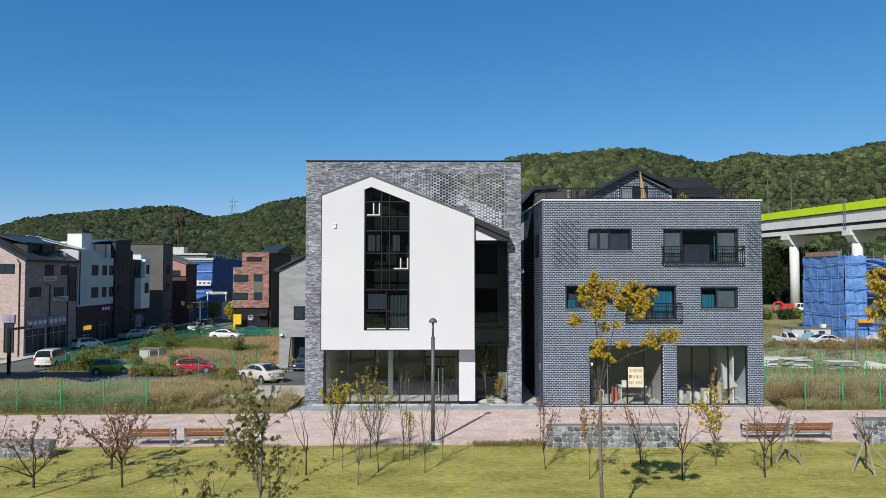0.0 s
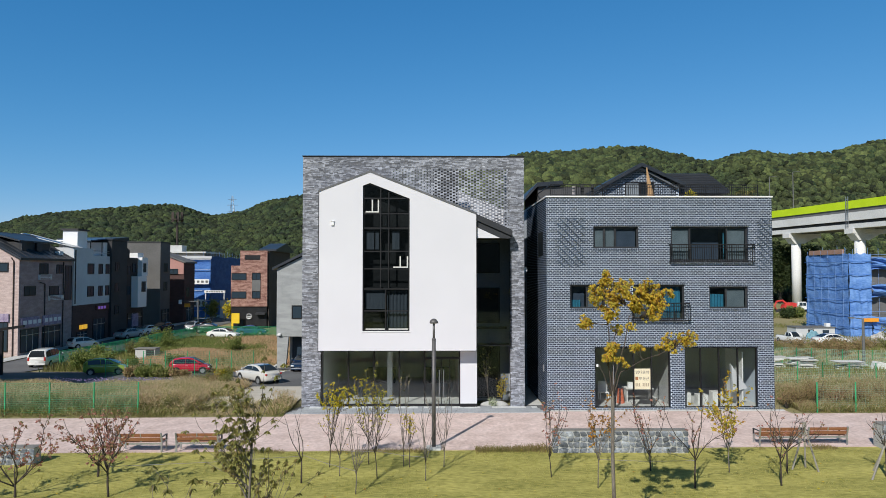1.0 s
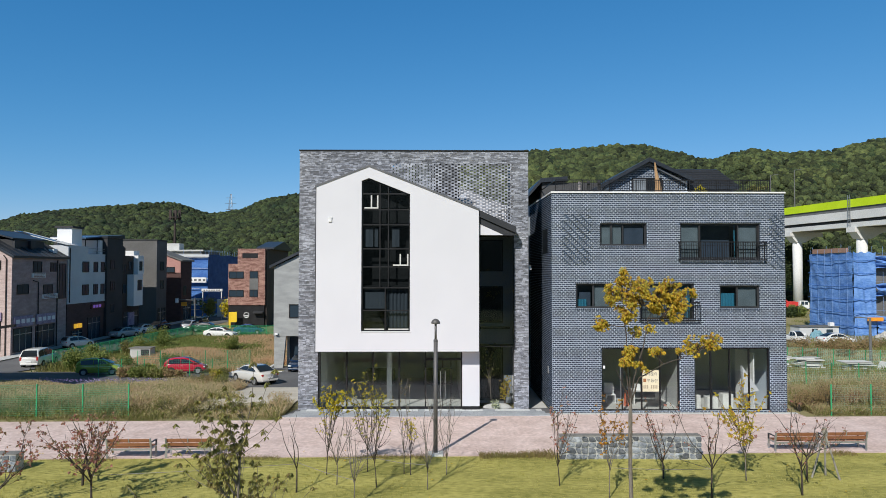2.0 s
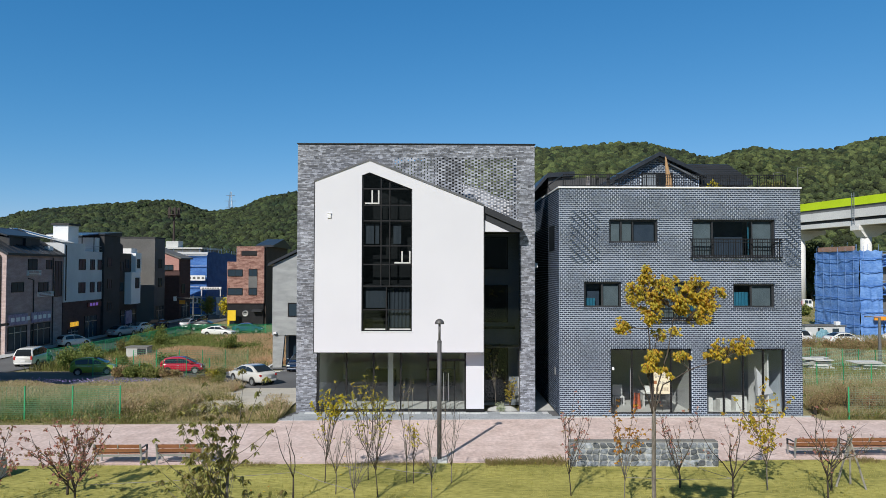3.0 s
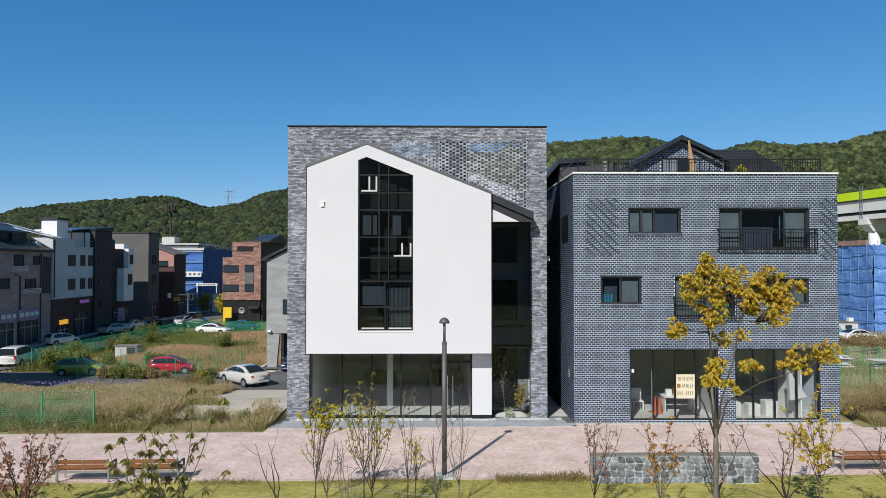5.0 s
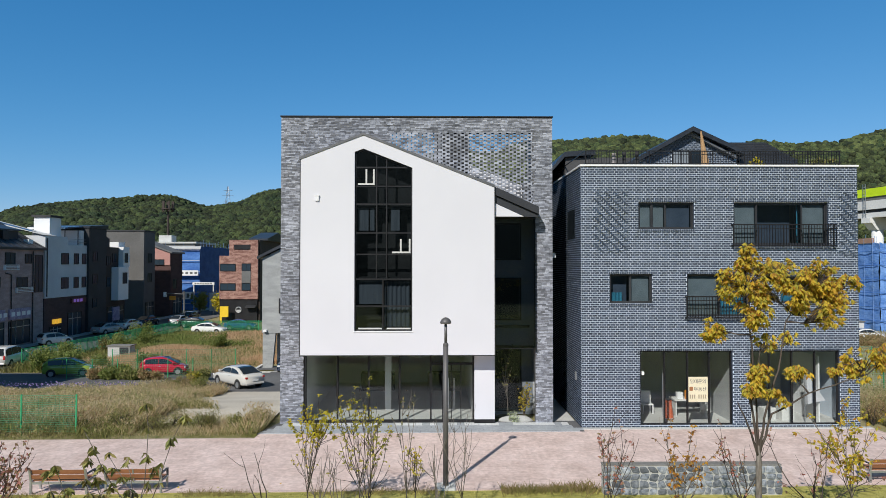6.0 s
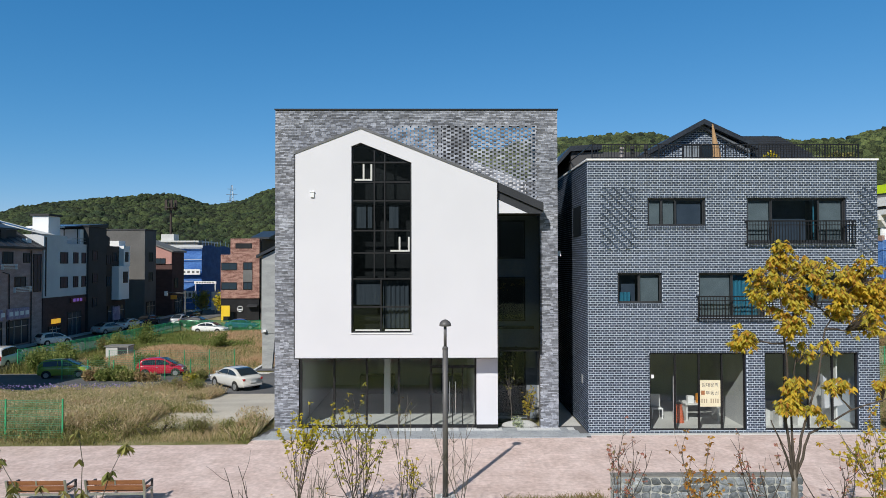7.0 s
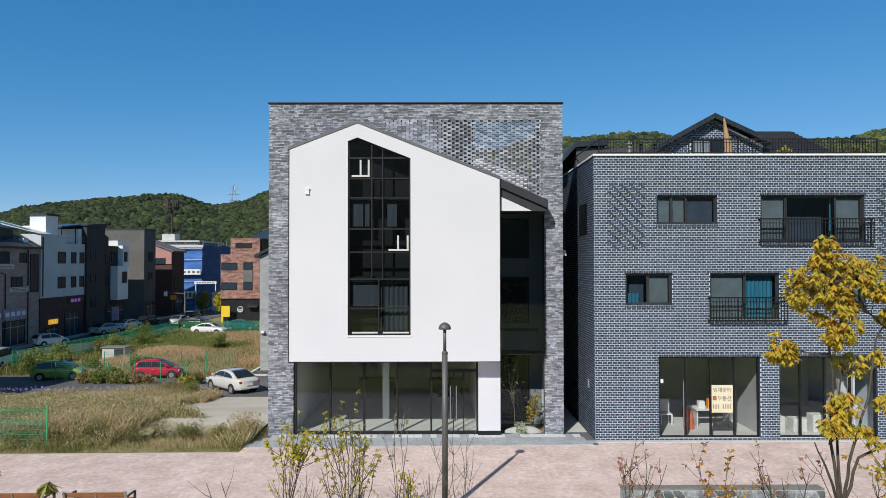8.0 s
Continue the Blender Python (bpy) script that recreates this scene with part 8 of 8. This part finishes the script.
for i, (x, y, rad, h_) in enumerate(((76.0, 155, 3.0, 9.0), (73.0, 154, 2.8, 7.6), (66.0, 131, 2.2, 1.6), (70.6, 131, 2.0, 1.5), (63.6, 129, 2.2, 1.9), (73.5, 133, 2.2, 1.5))):
    shrub((x, y), rad, h_, 2600, (L_SHADELEAF, L_GREEN, L_LUSH)[i % 3], 320 + i, "leafy green bush beneath the viaduct", 0.42)
for i, (x, y, rad, h_, mat) in enumerate(((-16.4, 49.0, 0.6, 1.15, L_BRUSH), (-15.5, 48.6, 0.6, 0.95, L_WEED), (-17.3, 48.9, 0.7, 1.0, L_WEED), (-33.6, 63.0, 1.0, 1.7, L_LUSH), (-32.0, 62.5, 1.0, 1.4, L_LUSH), (-34.4, 68.0, 1.1, 1.7, L_LUSH), (-33.6, 74.0, 1.2, 1.6, L_GREEN), (-32.6, 80.0, 1.2, 1.6, L_LUSH), (-28.4, 61.4, 1.0, 1.2, L_LUSH))):
    shrub((x, y), rad, h_, 1500, mat, 340 + i, "tangled wild shrub at the lot edge", 0.06 if y < 50 else 0.15)
rr = random.Random(91)
for i in range(9):
    shrub((40.5 + 2.2 * i, 79 + rr.uniform(-1, 1.5)), 1.4, rr.uniform(0.6, 1.0), 1100, rr.choice((L_BRUSH, L_BRUSH, L_WEED)), 380 + i, "low brown brush before the building site", 0.13)
for i in range(14):
    shrub((-9.8 + 0.75 * i, 17.3), 0.34, 0.24, 420, L_CRIMSON, 170 + i, "low crimson leaved plant in a row on the lawn", 0.09)
L_RUST = leaf_mat("rusty_brush_leaf", [(0.40, 0.20, 0.12), (0.32, 0.18, 0.10), (0.48, 0.31, 0.18), (0.28, 0.25, 0.10)])
rr = random.Random(66)
for i in range(9):
    shrub((18.9 + 0.75 * i + rr.uniform(-0.2, 0.2), 33.75 + rr.uniform(0, 0.9)), rr.uniform(0.5, 0.75), rr.uniform(0.6, 1.15), 800, rr.choice((L_RUST, L_RUST, L_BRUSH, L_BRUSH)), 260 + i, "tangled rusty brown shrub beside the brick house", 0.06)
rr = random.Random(88)
for i in range(22):
    x = -27 + 18.5 * i / 21 + rr.uniform(-0.3, 0.3)
    y = 33.45 + 0.018 * x + rr.uniform(0.0, 0.9)
    shrub((x, y), rr.uniform(0.45, 0.85), rr.uniform(0.3, 0.75), 900, rr.choice((L_BRUSH, L_WEED, L_WEED, L_GREEN)), 200 + i, "low tangled weeds beside the path", 0.055)
# violet wild flowers at the lane edge
fw = Shape()
rr = random.Random(70)
for k in range(420):
    x, y = rr.uniform(-31, -19), 48.6 + rr.gauss(0, 0.35)
    leaf_quad(fw, Vector((x, y, ground_z(x, y) + rr.uniform(0.45, 0.75))), rand_dir(rr), rand_dir(rr), 0.10, 0.04)
tagged(new("wild_flowers", fw.mesh("wild_flowers", leaf_mat("violet_petal", [(0.30, 0.22, 0.55), (0.45, 0.36, 0.65), (0.36, 0.26, 0.6)]))), "violet wild flowers along the lane edge", "flowers", "", "stuff")
# tufts at the lawn edge and fallen leaves
L_LAWN = leaf_mat("lawn_blade", [(0.29, 0.30, 0.065), (0.45, 0.42, 0.115), (0.58, 0.52, 0.20), (0.38, 0.37, 0.095)], 0.8, 0.45, 0.5, 0.9)
tuft = []
for x, y in zip(rg.uniform(-22, 22, 24000), rg.normal(0, 0.17, 24000)):
    q = noise.noise((x * 0.6, 0.3, 7))
    if q > 0.1 or (1.8 < x < 4.8):
        tuft.append((x, PY0 - 0.32 + SL * 0.5 * x + y, rg.uniform(0.35, 1.0) * (0.10 + 0.22 * max(0.0, q) + (0.18 if 1.8 < x < 4.8 else 0)), 0.006))
L_EDGE = leaf_mat("rank_edge_grass", [(0.17, 0.17, 0.055), (0.28, 0.25, 0.09), (0.33, 0.24, 0.12), (0.22, 0.24, 0.07)], 0.8, 0.45, 0.5, 0.6)
blades("edge_grass", L_EDGE, "untrimmed grass tufts along the path edge", tuft, 5)
lawn_blades = [(x, y, rg.uniform(0.04, 0.11), 0.013) for x, y in zip(rg.uniform(-21, 21, 90000), rg.uniform(11, 26, 90000))]
blades("lawn_grass", L_LAWN, "short yellowing lawn grass", lawn_blades, 6)
fl = Shape()
rr = random.Random(77)
for k in range(170):
    p = Vector((rr.uniform(-16, 17), rr.uniform(15, 27), 0.07))
    leaf_quad(fl, p, Vector((rr.uniform(-1, 1), rr.uniform(-1, 1), 0.1)).normalized(), Vector((0, 0, 1)), 0.1, 0.04)
tagged(new("fallen_leaves", fl.mesh("fallen_leaves", L_GOLD)), "dry fallen leaves scattered on the lawn", "leaves", "", "stuff")

# ---- planting in the side bay ----
L_ORANGEY = leaf_mat("amber_leaf", [(0.45, 0.28, 0.03), (0.30, 0.30, 0.06), (0.50, 0.36, 0.05)])
sapling((3.05, 35.2), 3.2, 51, 0.35, 5, 0.22, 4, L_GREEN, 160, 0.11, (0.4, 1), label="slender young tree planted in the side bay")
shrub((3.75, 35.2), 0.42, 1.75, 330, L_ORANGEY, 52, "yellow leaved shrub in the side bay", 0.1)
shrub((3.3, 34.75), 0.35, 0.35, 260, leaf_mat("pale_flower", [(0.6, 0.62, 0.5), (0.35, 0.42, 0.2), (0.7, 0.7, 0.66)]), 53, "low white flowering plant in the side bay", 0.09)
rk = thing("garden_rock", (3.75, 34.8, 0), "pale low garden rock mound", "rock")
b = bmesh.new()
bmesh.ops.create_icosphere(b, subdivisions=3, radius=0.3)
rs = Shape()
rs.v = [(3.35 + v.co.x * 2.6, 34.95 + v.co.y * 0.9, 0.0 + v.co.z * 0.85 + 0.05 * noise.noise(v.co * 5)) for v in b.verts]
rs.f = [tuple(v.index for v in f.verts) for f in b.faces]
b.free()
part("rock", rs, M_STONEJ, rk, "", True)

# ---- things in the dark brick house ----
M_PAPER = surf("cream_paper", (0.68, 0.61, 0.43), (0.76, 0.69, 0.50), 0.9, 1, 20, 0.05)
M_INK = surf("dark_ink", (0.06, 0.06, 0.08), (0.09, 0.09, 0.11), 0.8, 1, 20, 0)
M_INKP = surf("faded_ink", (0.34, 0.28, 0.20), (0.40, 0.33, 0.24), 0.8, 1, 20, 0)
M_INKR = surf("brown_ink", (0.30, 0.12, 0.05), (0.36, 0.16, 0.07), 0.8, 1, 20, 0)
po = thing("lease_poster", (10.99, YR + 0.13, 1.6), "cream lease notice taped to the shop window", "poster")
part("sheet", Shape().box(10.56, 11.40, YR + 0.120, YR + 0.130, 1.05, 2.12), M_PAPER, po)


def words(text, x, z, size, mat, parent):
    cu_ = bpy.data.curves.new("lettering", "FONT")
    cu_.body, cu_.size, cu_.align_x, cu_.extrude = text, size, "CENTER", 0.001
    cu_.materials.append(mat)
    o = new("lettering", cu_)
    o.parent = parent
    o.matrix_parent_inverse = Matrix.Translation(-parent.location)
    o.matrix_basis = pose(x, YR + 0.117, z, 90, 0, 0)
    return o


words("\uc784\ub300\ubb38\uc758", 10.98, 1.86, 0.19, M_INK, po)
words("\ubd80\ub3d9\uc0b0", 11.07, 1.53, 0.20, M_INK, po)
part("mark", Shape().box(10.61, 10.76, YR + 0.114, YR + 0.119, 1.53, 1.70), M_INKR, po)
for k in range(8):
    if k != 3:
        part("number_bar", Shape().box(10.62 + k * 0.093, 10.67 + k * 0.093, YR + 0.114, YR + 0.119, 1.2, 1.37), M_INKP, po)
chair = thing("white_chair", (9.5, 36.2, 0.05), "white painted chair inside the shop", "chair")
part("seat", Shape().box(9.3, 9.8, 35.95, 36.4, 0.45, 0.5), M_WHITEPAINT, chair)
part("backrest", Shape().box(9.3, 9.8, 36.36, 36.4, 0.501, 1.05), M_WHITEPAINT, chair)
for x in (9.3, 9.75):
    for y in (35.95, 36.35):
        part("leg", Shape().box(x, x + 0.05, y, y + 0.05, 0.05, 0.449), M_WHITEPAINT, chair)
cone = thing("orange_stool", (10.25, 35.3, 0.05), "orange red stool inside the shop", "stool")
part("stool", Shape().tube([(10.25, 35.3, 0.05), (10.25, 35.3, 0.75), (10.25, 35.3, 0.8)], [0.22, 0.14, 0.16], 14), surf("orange_plastic", (0.5, 0.10, 0.04), (0.6, 0.14, 0.06), 0.5, 1, 10, 0), cone)
tb = thing("display_table", (11.2, 35.8, 0.05), "pale table with goods inside the shop", "table")
part("top", Shape().box(10.6, 12.1, 35.4, 36.2, 0.75, 0.8), M_BOARD, tb)
for x in (10.65, 12.0):
    part("leg", Shape().box(x, x + 0.06, 35.5, 36.1, 0.05, 0.749), M_BOARD, tb)
for i, (x, c) in enumerate(((10.9, M_WHITEPAINT), (11.3, M_ORANGE), (11.7, M_BOARD))):
    bx = thing("goods_box", (x, 35.7, 0.8), "small box standing on the display table", "box", "boxes on the table")
    part("carton", Shape().box(x - 0.13, x + 0.13, 35.6, 35.8, 0.801, 1.1 + 0.08 * i), c, bx)
sail = thing("folded_parasol", (16.2, 34.3, 0.05), "white folded parasol leaning in the shop", "parasol")
part("cloth", Shape().add([(15.85, 34.2, 2.25), (16.75, 34.3, 1.0), (15.95, 34.25, 0.85), (15.85, 34.45, 2.25), (16.75, 34.5, 1.0), (15.95, 34.45, 0.85)], [(0, 2, 1), (3, 4, 5), (0, 1, 4, 3), (1, 2, 5, 4), (2, 0, 3, 5)]), M_WHITE, sail)
part("pole", Shape().tube([(15.88, 34.35, 0.05), (15.86, 34.33, 2.3)], [0.025, 0.02], 7), M_STEEL, sail)
pn = thing("room_divider", (16.7, 35, 0.05), "white upright divider board inside the shop", "divider")
part("panel", Shape().box(16.5, 16.56, 34.4, 36.4, 0.05, 2.9), M_WHITEPAINT, pn)
for i, (x, h_) in enumerate(((13.6, 0.7), (14.5, 0.6), (15.3, 0.75))):
    bk = thing("storage_box", (x, 35, 0.05), "pale storage box on the shop floor", "box", "boxes on the shop floor")
    part("carton", Shape().box(x - 0.3, x + 0.25, 34.6, 35.1, 0.051, h_), M_BOARD, bk, bevel=0.01)
# roof terrace things
um = thing("closed_parasol", (11.95, 35.2, 10.5), "closed tan parasol on the roof terrace", "parasol")
part("cloth", Shape().tube([(11.95, 35.2, 11.3), (11.95, 35.2, 11.6), (11.85, 35.2, 12.3), (11.78, 35.2, 12.9)], [0.19, 0.16, 0.09, 0.03], 8), surf("tan_cloth", (0.36, 0.21, 0.10), (0.46, 0.29, 0.15), 0.9, 2, 20, 0.2), um)
part("pole", Shape().tube([(11.98, 35.2, 10.5), (11.95, 35.2, 11.3)], [0.03, 0.03], 7), M_STEEL, um)
M_CLOTH = surf("grey_washing", (0.30, 0.27, 0.28), (0.50, 0.46, 0.46), 0.9, 2, 12, 0.2)
for i, x in enumerate((7.5, 7.95, 8.5)):
    wl = thing("washing", (x, 34.1, 11.2), "laundry hung over the roof rail", "laundry", "laundry on the rail")
    part("cloth", Shape().box(x - 0.09, x + 0.09, 34.0, 34.04, 11.25, 11.7 + 0.05 * i), M_CLOTH if i == 0 else M_CHARCOAL, wl, bevel=0.02)
for i, (x, y) in enumerate(((13.9, 34.4), (16.6, 34.4), (17.2, 34.5))):
    pt = thing("potted_plant", (x, y, 10.5), "green potted plant on the roof terrace", "plant", "roof plants")
    part("pot", Shape().tube([(x, y, 10.501), (x, y, 10.9)], [0.16, 0.22], 12), M_CONC, pt)
    lv = Shape()
    r2 = random.Random(60 + i)
    for k in range(150):
        leaf_quad(lv, Vector((x, y, 11.25)) + rand_dir(r2) * 0.28, rand_dir(r2), rand_dir(r2), 0.14, 0.04)
    part("leaves", lv, L_YELLOW if i == 0 else L_GREEN, pt)

# ---- bricks ----
def brick_boxes(name, bricks, y, mat, parent, label):
    """Front-facing bricks (x0, x1, z0, z1, proud), five faces each, in one part."""
    a = np.array(bricks, dtype=np.float64)
    x0, x1, z0, z1, p = a.T
    yf, yb = y - p, np.full_like(p, y + 0.01)
    V = np.stack([np.stack(c, 1) for c in ((x0, yf, z0), (x1, yf, z0), (x1, yf, z1), (x0, yf, z1), (x0, yb, z0), (x1, yb, z0), (x1, yb, z1), (x0, yb, z1))], 1)
    F = np.array([(0, 1, 2, 3), (1, 5, 6, 2), (4, 0, 3, 7), (3, 2, 6, 7), (4, 5, 1, 0)])
    faces = (F[None] + 8 * np.arange(len(a))[:, None, None]).reshape(-1, 4)
    ob = new(name, big_mesh(name, V.reshape(-1, 3), faces, mat))
    ob.parent = parent
    ob.matrix_parent_inverse = Matrix.Translation(-parent.location)
    return tagged(ob, label, "", "", "stuff")


def single_bricks(bricks, y, mat, parent):
    """Bricks as parts of their own, sharing meshes by size."""
    made = {}
    for x0, x1, z0, z1, p in bricks:
        key = (round(x1 - x0, 2), round(z1 - z0, 3), round(p, 3))
        if key not in made:
            w, h = key[0] / 2, (z1 - z0) / 2
            made[key] = Shape().box(-w, w, -key[2], 0.01, -h, h).mesh("brick", mat)
        ob = new("brick", made[key])
        ob.parent = parent
        ob.location = Vector(((x0 + x1) / 2, y, (z0 + z1) / 2)) - parent.location


# dark brick house: running bond with header courses at the openings
rnd = random.Random(11)
near, rest = [], []
for k in range(int(RTOP / CH)):
    z0 = k * CH + 0.0115
    z1 = z0 + CH - 0.023
    header = [(o[0] - 0.05, o[1] + 0.05) for o in ROPEN.values() if -0.09 < z0 - o[3] < 0.07 or (o[2] > 1 and -0.13 < z0 - o[2] < -0.0)]
    spans, xa = [], RX0
    for o in sorted(o for o in ROPEN.values() if o[2] < z1 - 0.03 and o[3] > z0 + 0.03):
        spans.append((xa, o[0]))
        xa = o[1]
    spans.append((xa, RX1))
    for s0, s1 in spans:
        i0 = int((s0 - RX0) / BL) - 1
        for i in range(i0, int((s1 - RX0) / BL) + 2):
            x = RX0 + i * BL - (BL / 2 if k % 2 else 0)
            a, b = max(x + 0.010, s0), min(x + BL - 0.010, s1)
            if b - a < 0.03:
                continue
            p = 0.008 + rnd.uniform(-0.001, 0.002)
            pat = (6.4 < a < 7.85 and 7.45 < z0 < 9.95) or (17.0 < a < 17.7 and 7.2 < z0 < 9.95)
            if pat and (i + k // 2) % 2:
                p = 0.026
            if any(h0 < (a + b) / 2 < h1 for h0, h1 in header):
                m = (a + b) / 2
                rest += [(a, m - 0.01, z0 - 0.004, z1 + 0.004, p + 0.02), (m + 0.01, b, z0 - 0.004, z1 + 0.004, p + 0.02)]
            elif z0 < 1.25 and a < 8.4 and len(near) < 296:
                near.append((a, b, z0, z1, 0.008))
            else:
                rest.append((a, b, z0, z1, p))
brick_boxes("brickwork", rest, YR, M_DARKBRICK, brickhouse, "dark glazed bricks in running bond")
single_bricks(near, YR, M_DARKBRICKP, brickhouse)
# the attic gable
gab = []
for k in range(int(2.7 / CH)):
    z0 = 10.5 + k * CH
    for i in range(26):
        a = 9.6 + i * BL - (BL / 2 if k % 2 else 0)
        b = a + BL - 0.024
        top = 13.14 - abs((a + b) / 2 - AX) * (0.42 if a > AX else 0.57)
        if a > 9.6 and b < 14.1 and z0 + CH < top and not (11.02 < z0 < 12.3 and 11.0 < (a + b) / 2 < 12.68):
            gab.append((a, b, z0 + 0.012, z0 + CH - 0.012, 0.012))
brick_boxes("attic_brickwork", gab, AY, M_DARKBRICK, brickhouse, "dark glazed bricks in running bond")
# its side wall
side = []
for k in range(int(RTOP / CH)):
    z0 = k * CH + 0.012
    y = YR + 0.004 + (0.095 if k % 2 else 0)
    while y < 41:
        if not (34.85 < y < 36.45 and 8.0 < z0 < 9.3):
            side.append((y, y + BL - 0.022, z0, z0 + CH - 0.024, 0.012))
        y += BL
V, F = [], []
for i, (y0, y1, z0, z1, p) in enumerate(side):
    V += [(RX0 - p, y1, z0), (RX0 - p, y0, z0), (RX0 - p, y0, z1), (RX0 - p, y1, z1), (RX0 + 0.01, y1, z0), (RX0 + 0.01, y0, z0), (RX0 + 0.01, y0, z1), (RX0 + 0.01, y1, z1)]
    F += [(8 * i + a, 8 * i + b, 8 * i + c, 8 * i + d) for a, b, c, d in ((0, 1, 2, 3), (1, 5, 6, 2), (4, 0, 3, 7), (3, 2, 6, 7), (4, 5, 1, 0))]
ob = new("side_brickwork", big_mesh("side_brickwork", np.array(V), np.array(F), M_DARKBRICK))
ob.parent, ob.matrix_parent_inverse = brickhouse, Matrix.Translation(-brickhouse.location)
tagged(ob, "dark glazed bricks in running bond", "", "", "stuff")

# grey screen wall of the gabled house: long thin bricks of uneven length
near, rest = [], []
CW = 0.064
for k in range(int((WTOP - 0.05) / CW)):
    z0 = k * CW + 0.002
    zt = z0 + CW - 0.006
    x = WX0 - rnd.uniform(0, 0.2)
    while x < WX1:
        ln = rnd.choice((0.16, 0.2, 0.23, 0.26))
        z1 = zt - (0.0 if rnd.random() < 0.62 else rnd.uniform(0.008, 0.02))
        a, b = max(x + 0.004, WX0), min(x + ln - 0.004, WX1)
        x += ln
        if b - a < 0.04:
            continue
        m = (a + b) / 2
        if m > FX0 and m < 4.17 and z1 < (gable_z(m) if m < FX1 else 9.36 + (4.2 - m) * 0.447):
            continue
        if a < FX0 and b > FX0 and z0 < 11.2:
            b = FX0 - 0.004
        if b > 4.17 and a < 4.17 and z0 < 9.0:
            a = 4.174
        if b - a < 0.03:
            continue
        if -2.2 < m < 4.05 and z0 < 12.62 and z1 > 9.3:
            continue
        p = rnd.choice((0.004, 0.007, 0.012)) if rnd.random() < 0.88 else 0.016
        if a > 4.17 and z0 < 3.2 and len(near) < 290:
            near.append((round(a, 2), round(b, 2), z0, z1, 0.012))
        else:
            rest.append((a, b, z0, z1, p))
brick_boxes("brickwork", rest, YW, M_SLATEBRICK, house, "split grey slate bricks in uneven courses")
single_bricks(near, YW, surf("slate_brick_piece", (0.158, 0.168, 0.199), (0.333, 0.35, 0.398), 0.8, 0.8, 9, 0.12, vary=0.55, source="object", depth=0.004), house)
# openwork bricks through which the sky shows
V, F = [], []
CS, PS = 0.0815, 0.326
k = 0
z = 12.68 - CS
while z > 9.2:
    x = -2.2 - (PS / 2 if k % 2 else 0)
    while x < 4.06:
        a, b = max(x, -2.2), min(x + (0.212 if x > -0.2 else 0.275), 4.06)
        m = (a + b) / 2
        low = gable_z(m) - 0.05 if m < FX1 else 9.34 + (4.2 - m) * 0.447
        if b - a > 0.03 and z + CS > low:
            i = len(V)
            y0 = YW - rnd.choice((0.004, 0.006, 0.009))
            y1 = YW + 0.12
            V += [(p_, q_, r_) for r_ in (z, z + CS) for q_ in (y0, y1) for p_ in (a, b)]
            F += [tuple(i + j for j in f) for f in ((0, 2, 3, 1), (4, 5, 7, 6), (0, 1, 5, 4), (2, 6, 7, 3), (0, 4, 6, 2), (1, 3, 7, 5))]
        x += PS
    z -= CS
    k += 1
ob = new("openwork_bricks", big_mesh("openwork_bricks", np.array(V), np.array(F), M_SLATEBRICK))
ob.parent, ob.matrix_parent_inverse = house, Matrix.Translation(-house.location)
tagged(ob, "openwork of spaced slate bricks with gaps to the sky", "", "", "stuff")

# path pavers: herringbone-like running courses
near, V, F = [], [], []
rnd = random.Random(3)
pavement = bpy.data.objects["pavement"]
PW, PD = 0.22, 0.22
rows_n = int((PY1 - PY0) / PD) + 6
for j in range(rows_n):
    for i in range(int(46 / PW)):
        x = -23 + (i + (0.5 if j % 2 else 0)) * PW
        y = PY0 + 0.15 + j * PD + SL * 0.5 * x
        edge = 33.28 if 6.1 < x < 18.1 else 32.88 + SL * 0.5 * x if -7.3 < x <= 6.1 else PY1 + SL * 0.5 * x - 0.1
        if y > edge:
            continue
        h = rnd.uniform(0, 0.0008)
        if len(near) < 300 and abs(x - 0.4) < 2.7 and 27.3 < y < 30:
            near.append((x, y))
            continue
        q = len(V)
        a = PW / 2 - 0.002
        V += [(x - a, y - a, h), (x + a, y - a, h), (x + a, y + a, h), (x - a, y + a, h), (x - a, y - a, -0.002), (x + a, y - a, -0.002), (x + a, y + a, -0.002), (x - a, y + a, -0.002)]
        F += [tuple(q + w for w in f) for f in ((0, 1, 2, 3), (4, 5, 1, 0), (5, 6, 2, 1), (6, 7, 3, 2), (7, 4, 0, 3))]
ob = new("pavers", big_mesh("pavers", np.array(V), np.array(F), M_PAVE))
ob.parent = pavement
tagged(ob, "pink concrete paving blocks", "", "", "stuff")
M_PAVEP = surf("pink_paver_piece", (0.53, 0.395, 0.355), (0.79, 0.64, 0.60), 0.85, 0.9, 6.5, 0.1, vary=0.06, source="object", depth=0.006, detail=6, contrast=0.3)
paver_mesh = Shape().box(-PW / 2 + 0.002, PW / 2 - 0.002, -PW / 2 + 0.002, PW / 2 - 0.002, -0.002, 0.0006).mesh("paver", M_PAVEP)
for x, y in near:
    ob = new("paver", paver_mesh)
    ob.parent = pavement
    ob.location = (x, y, 0)
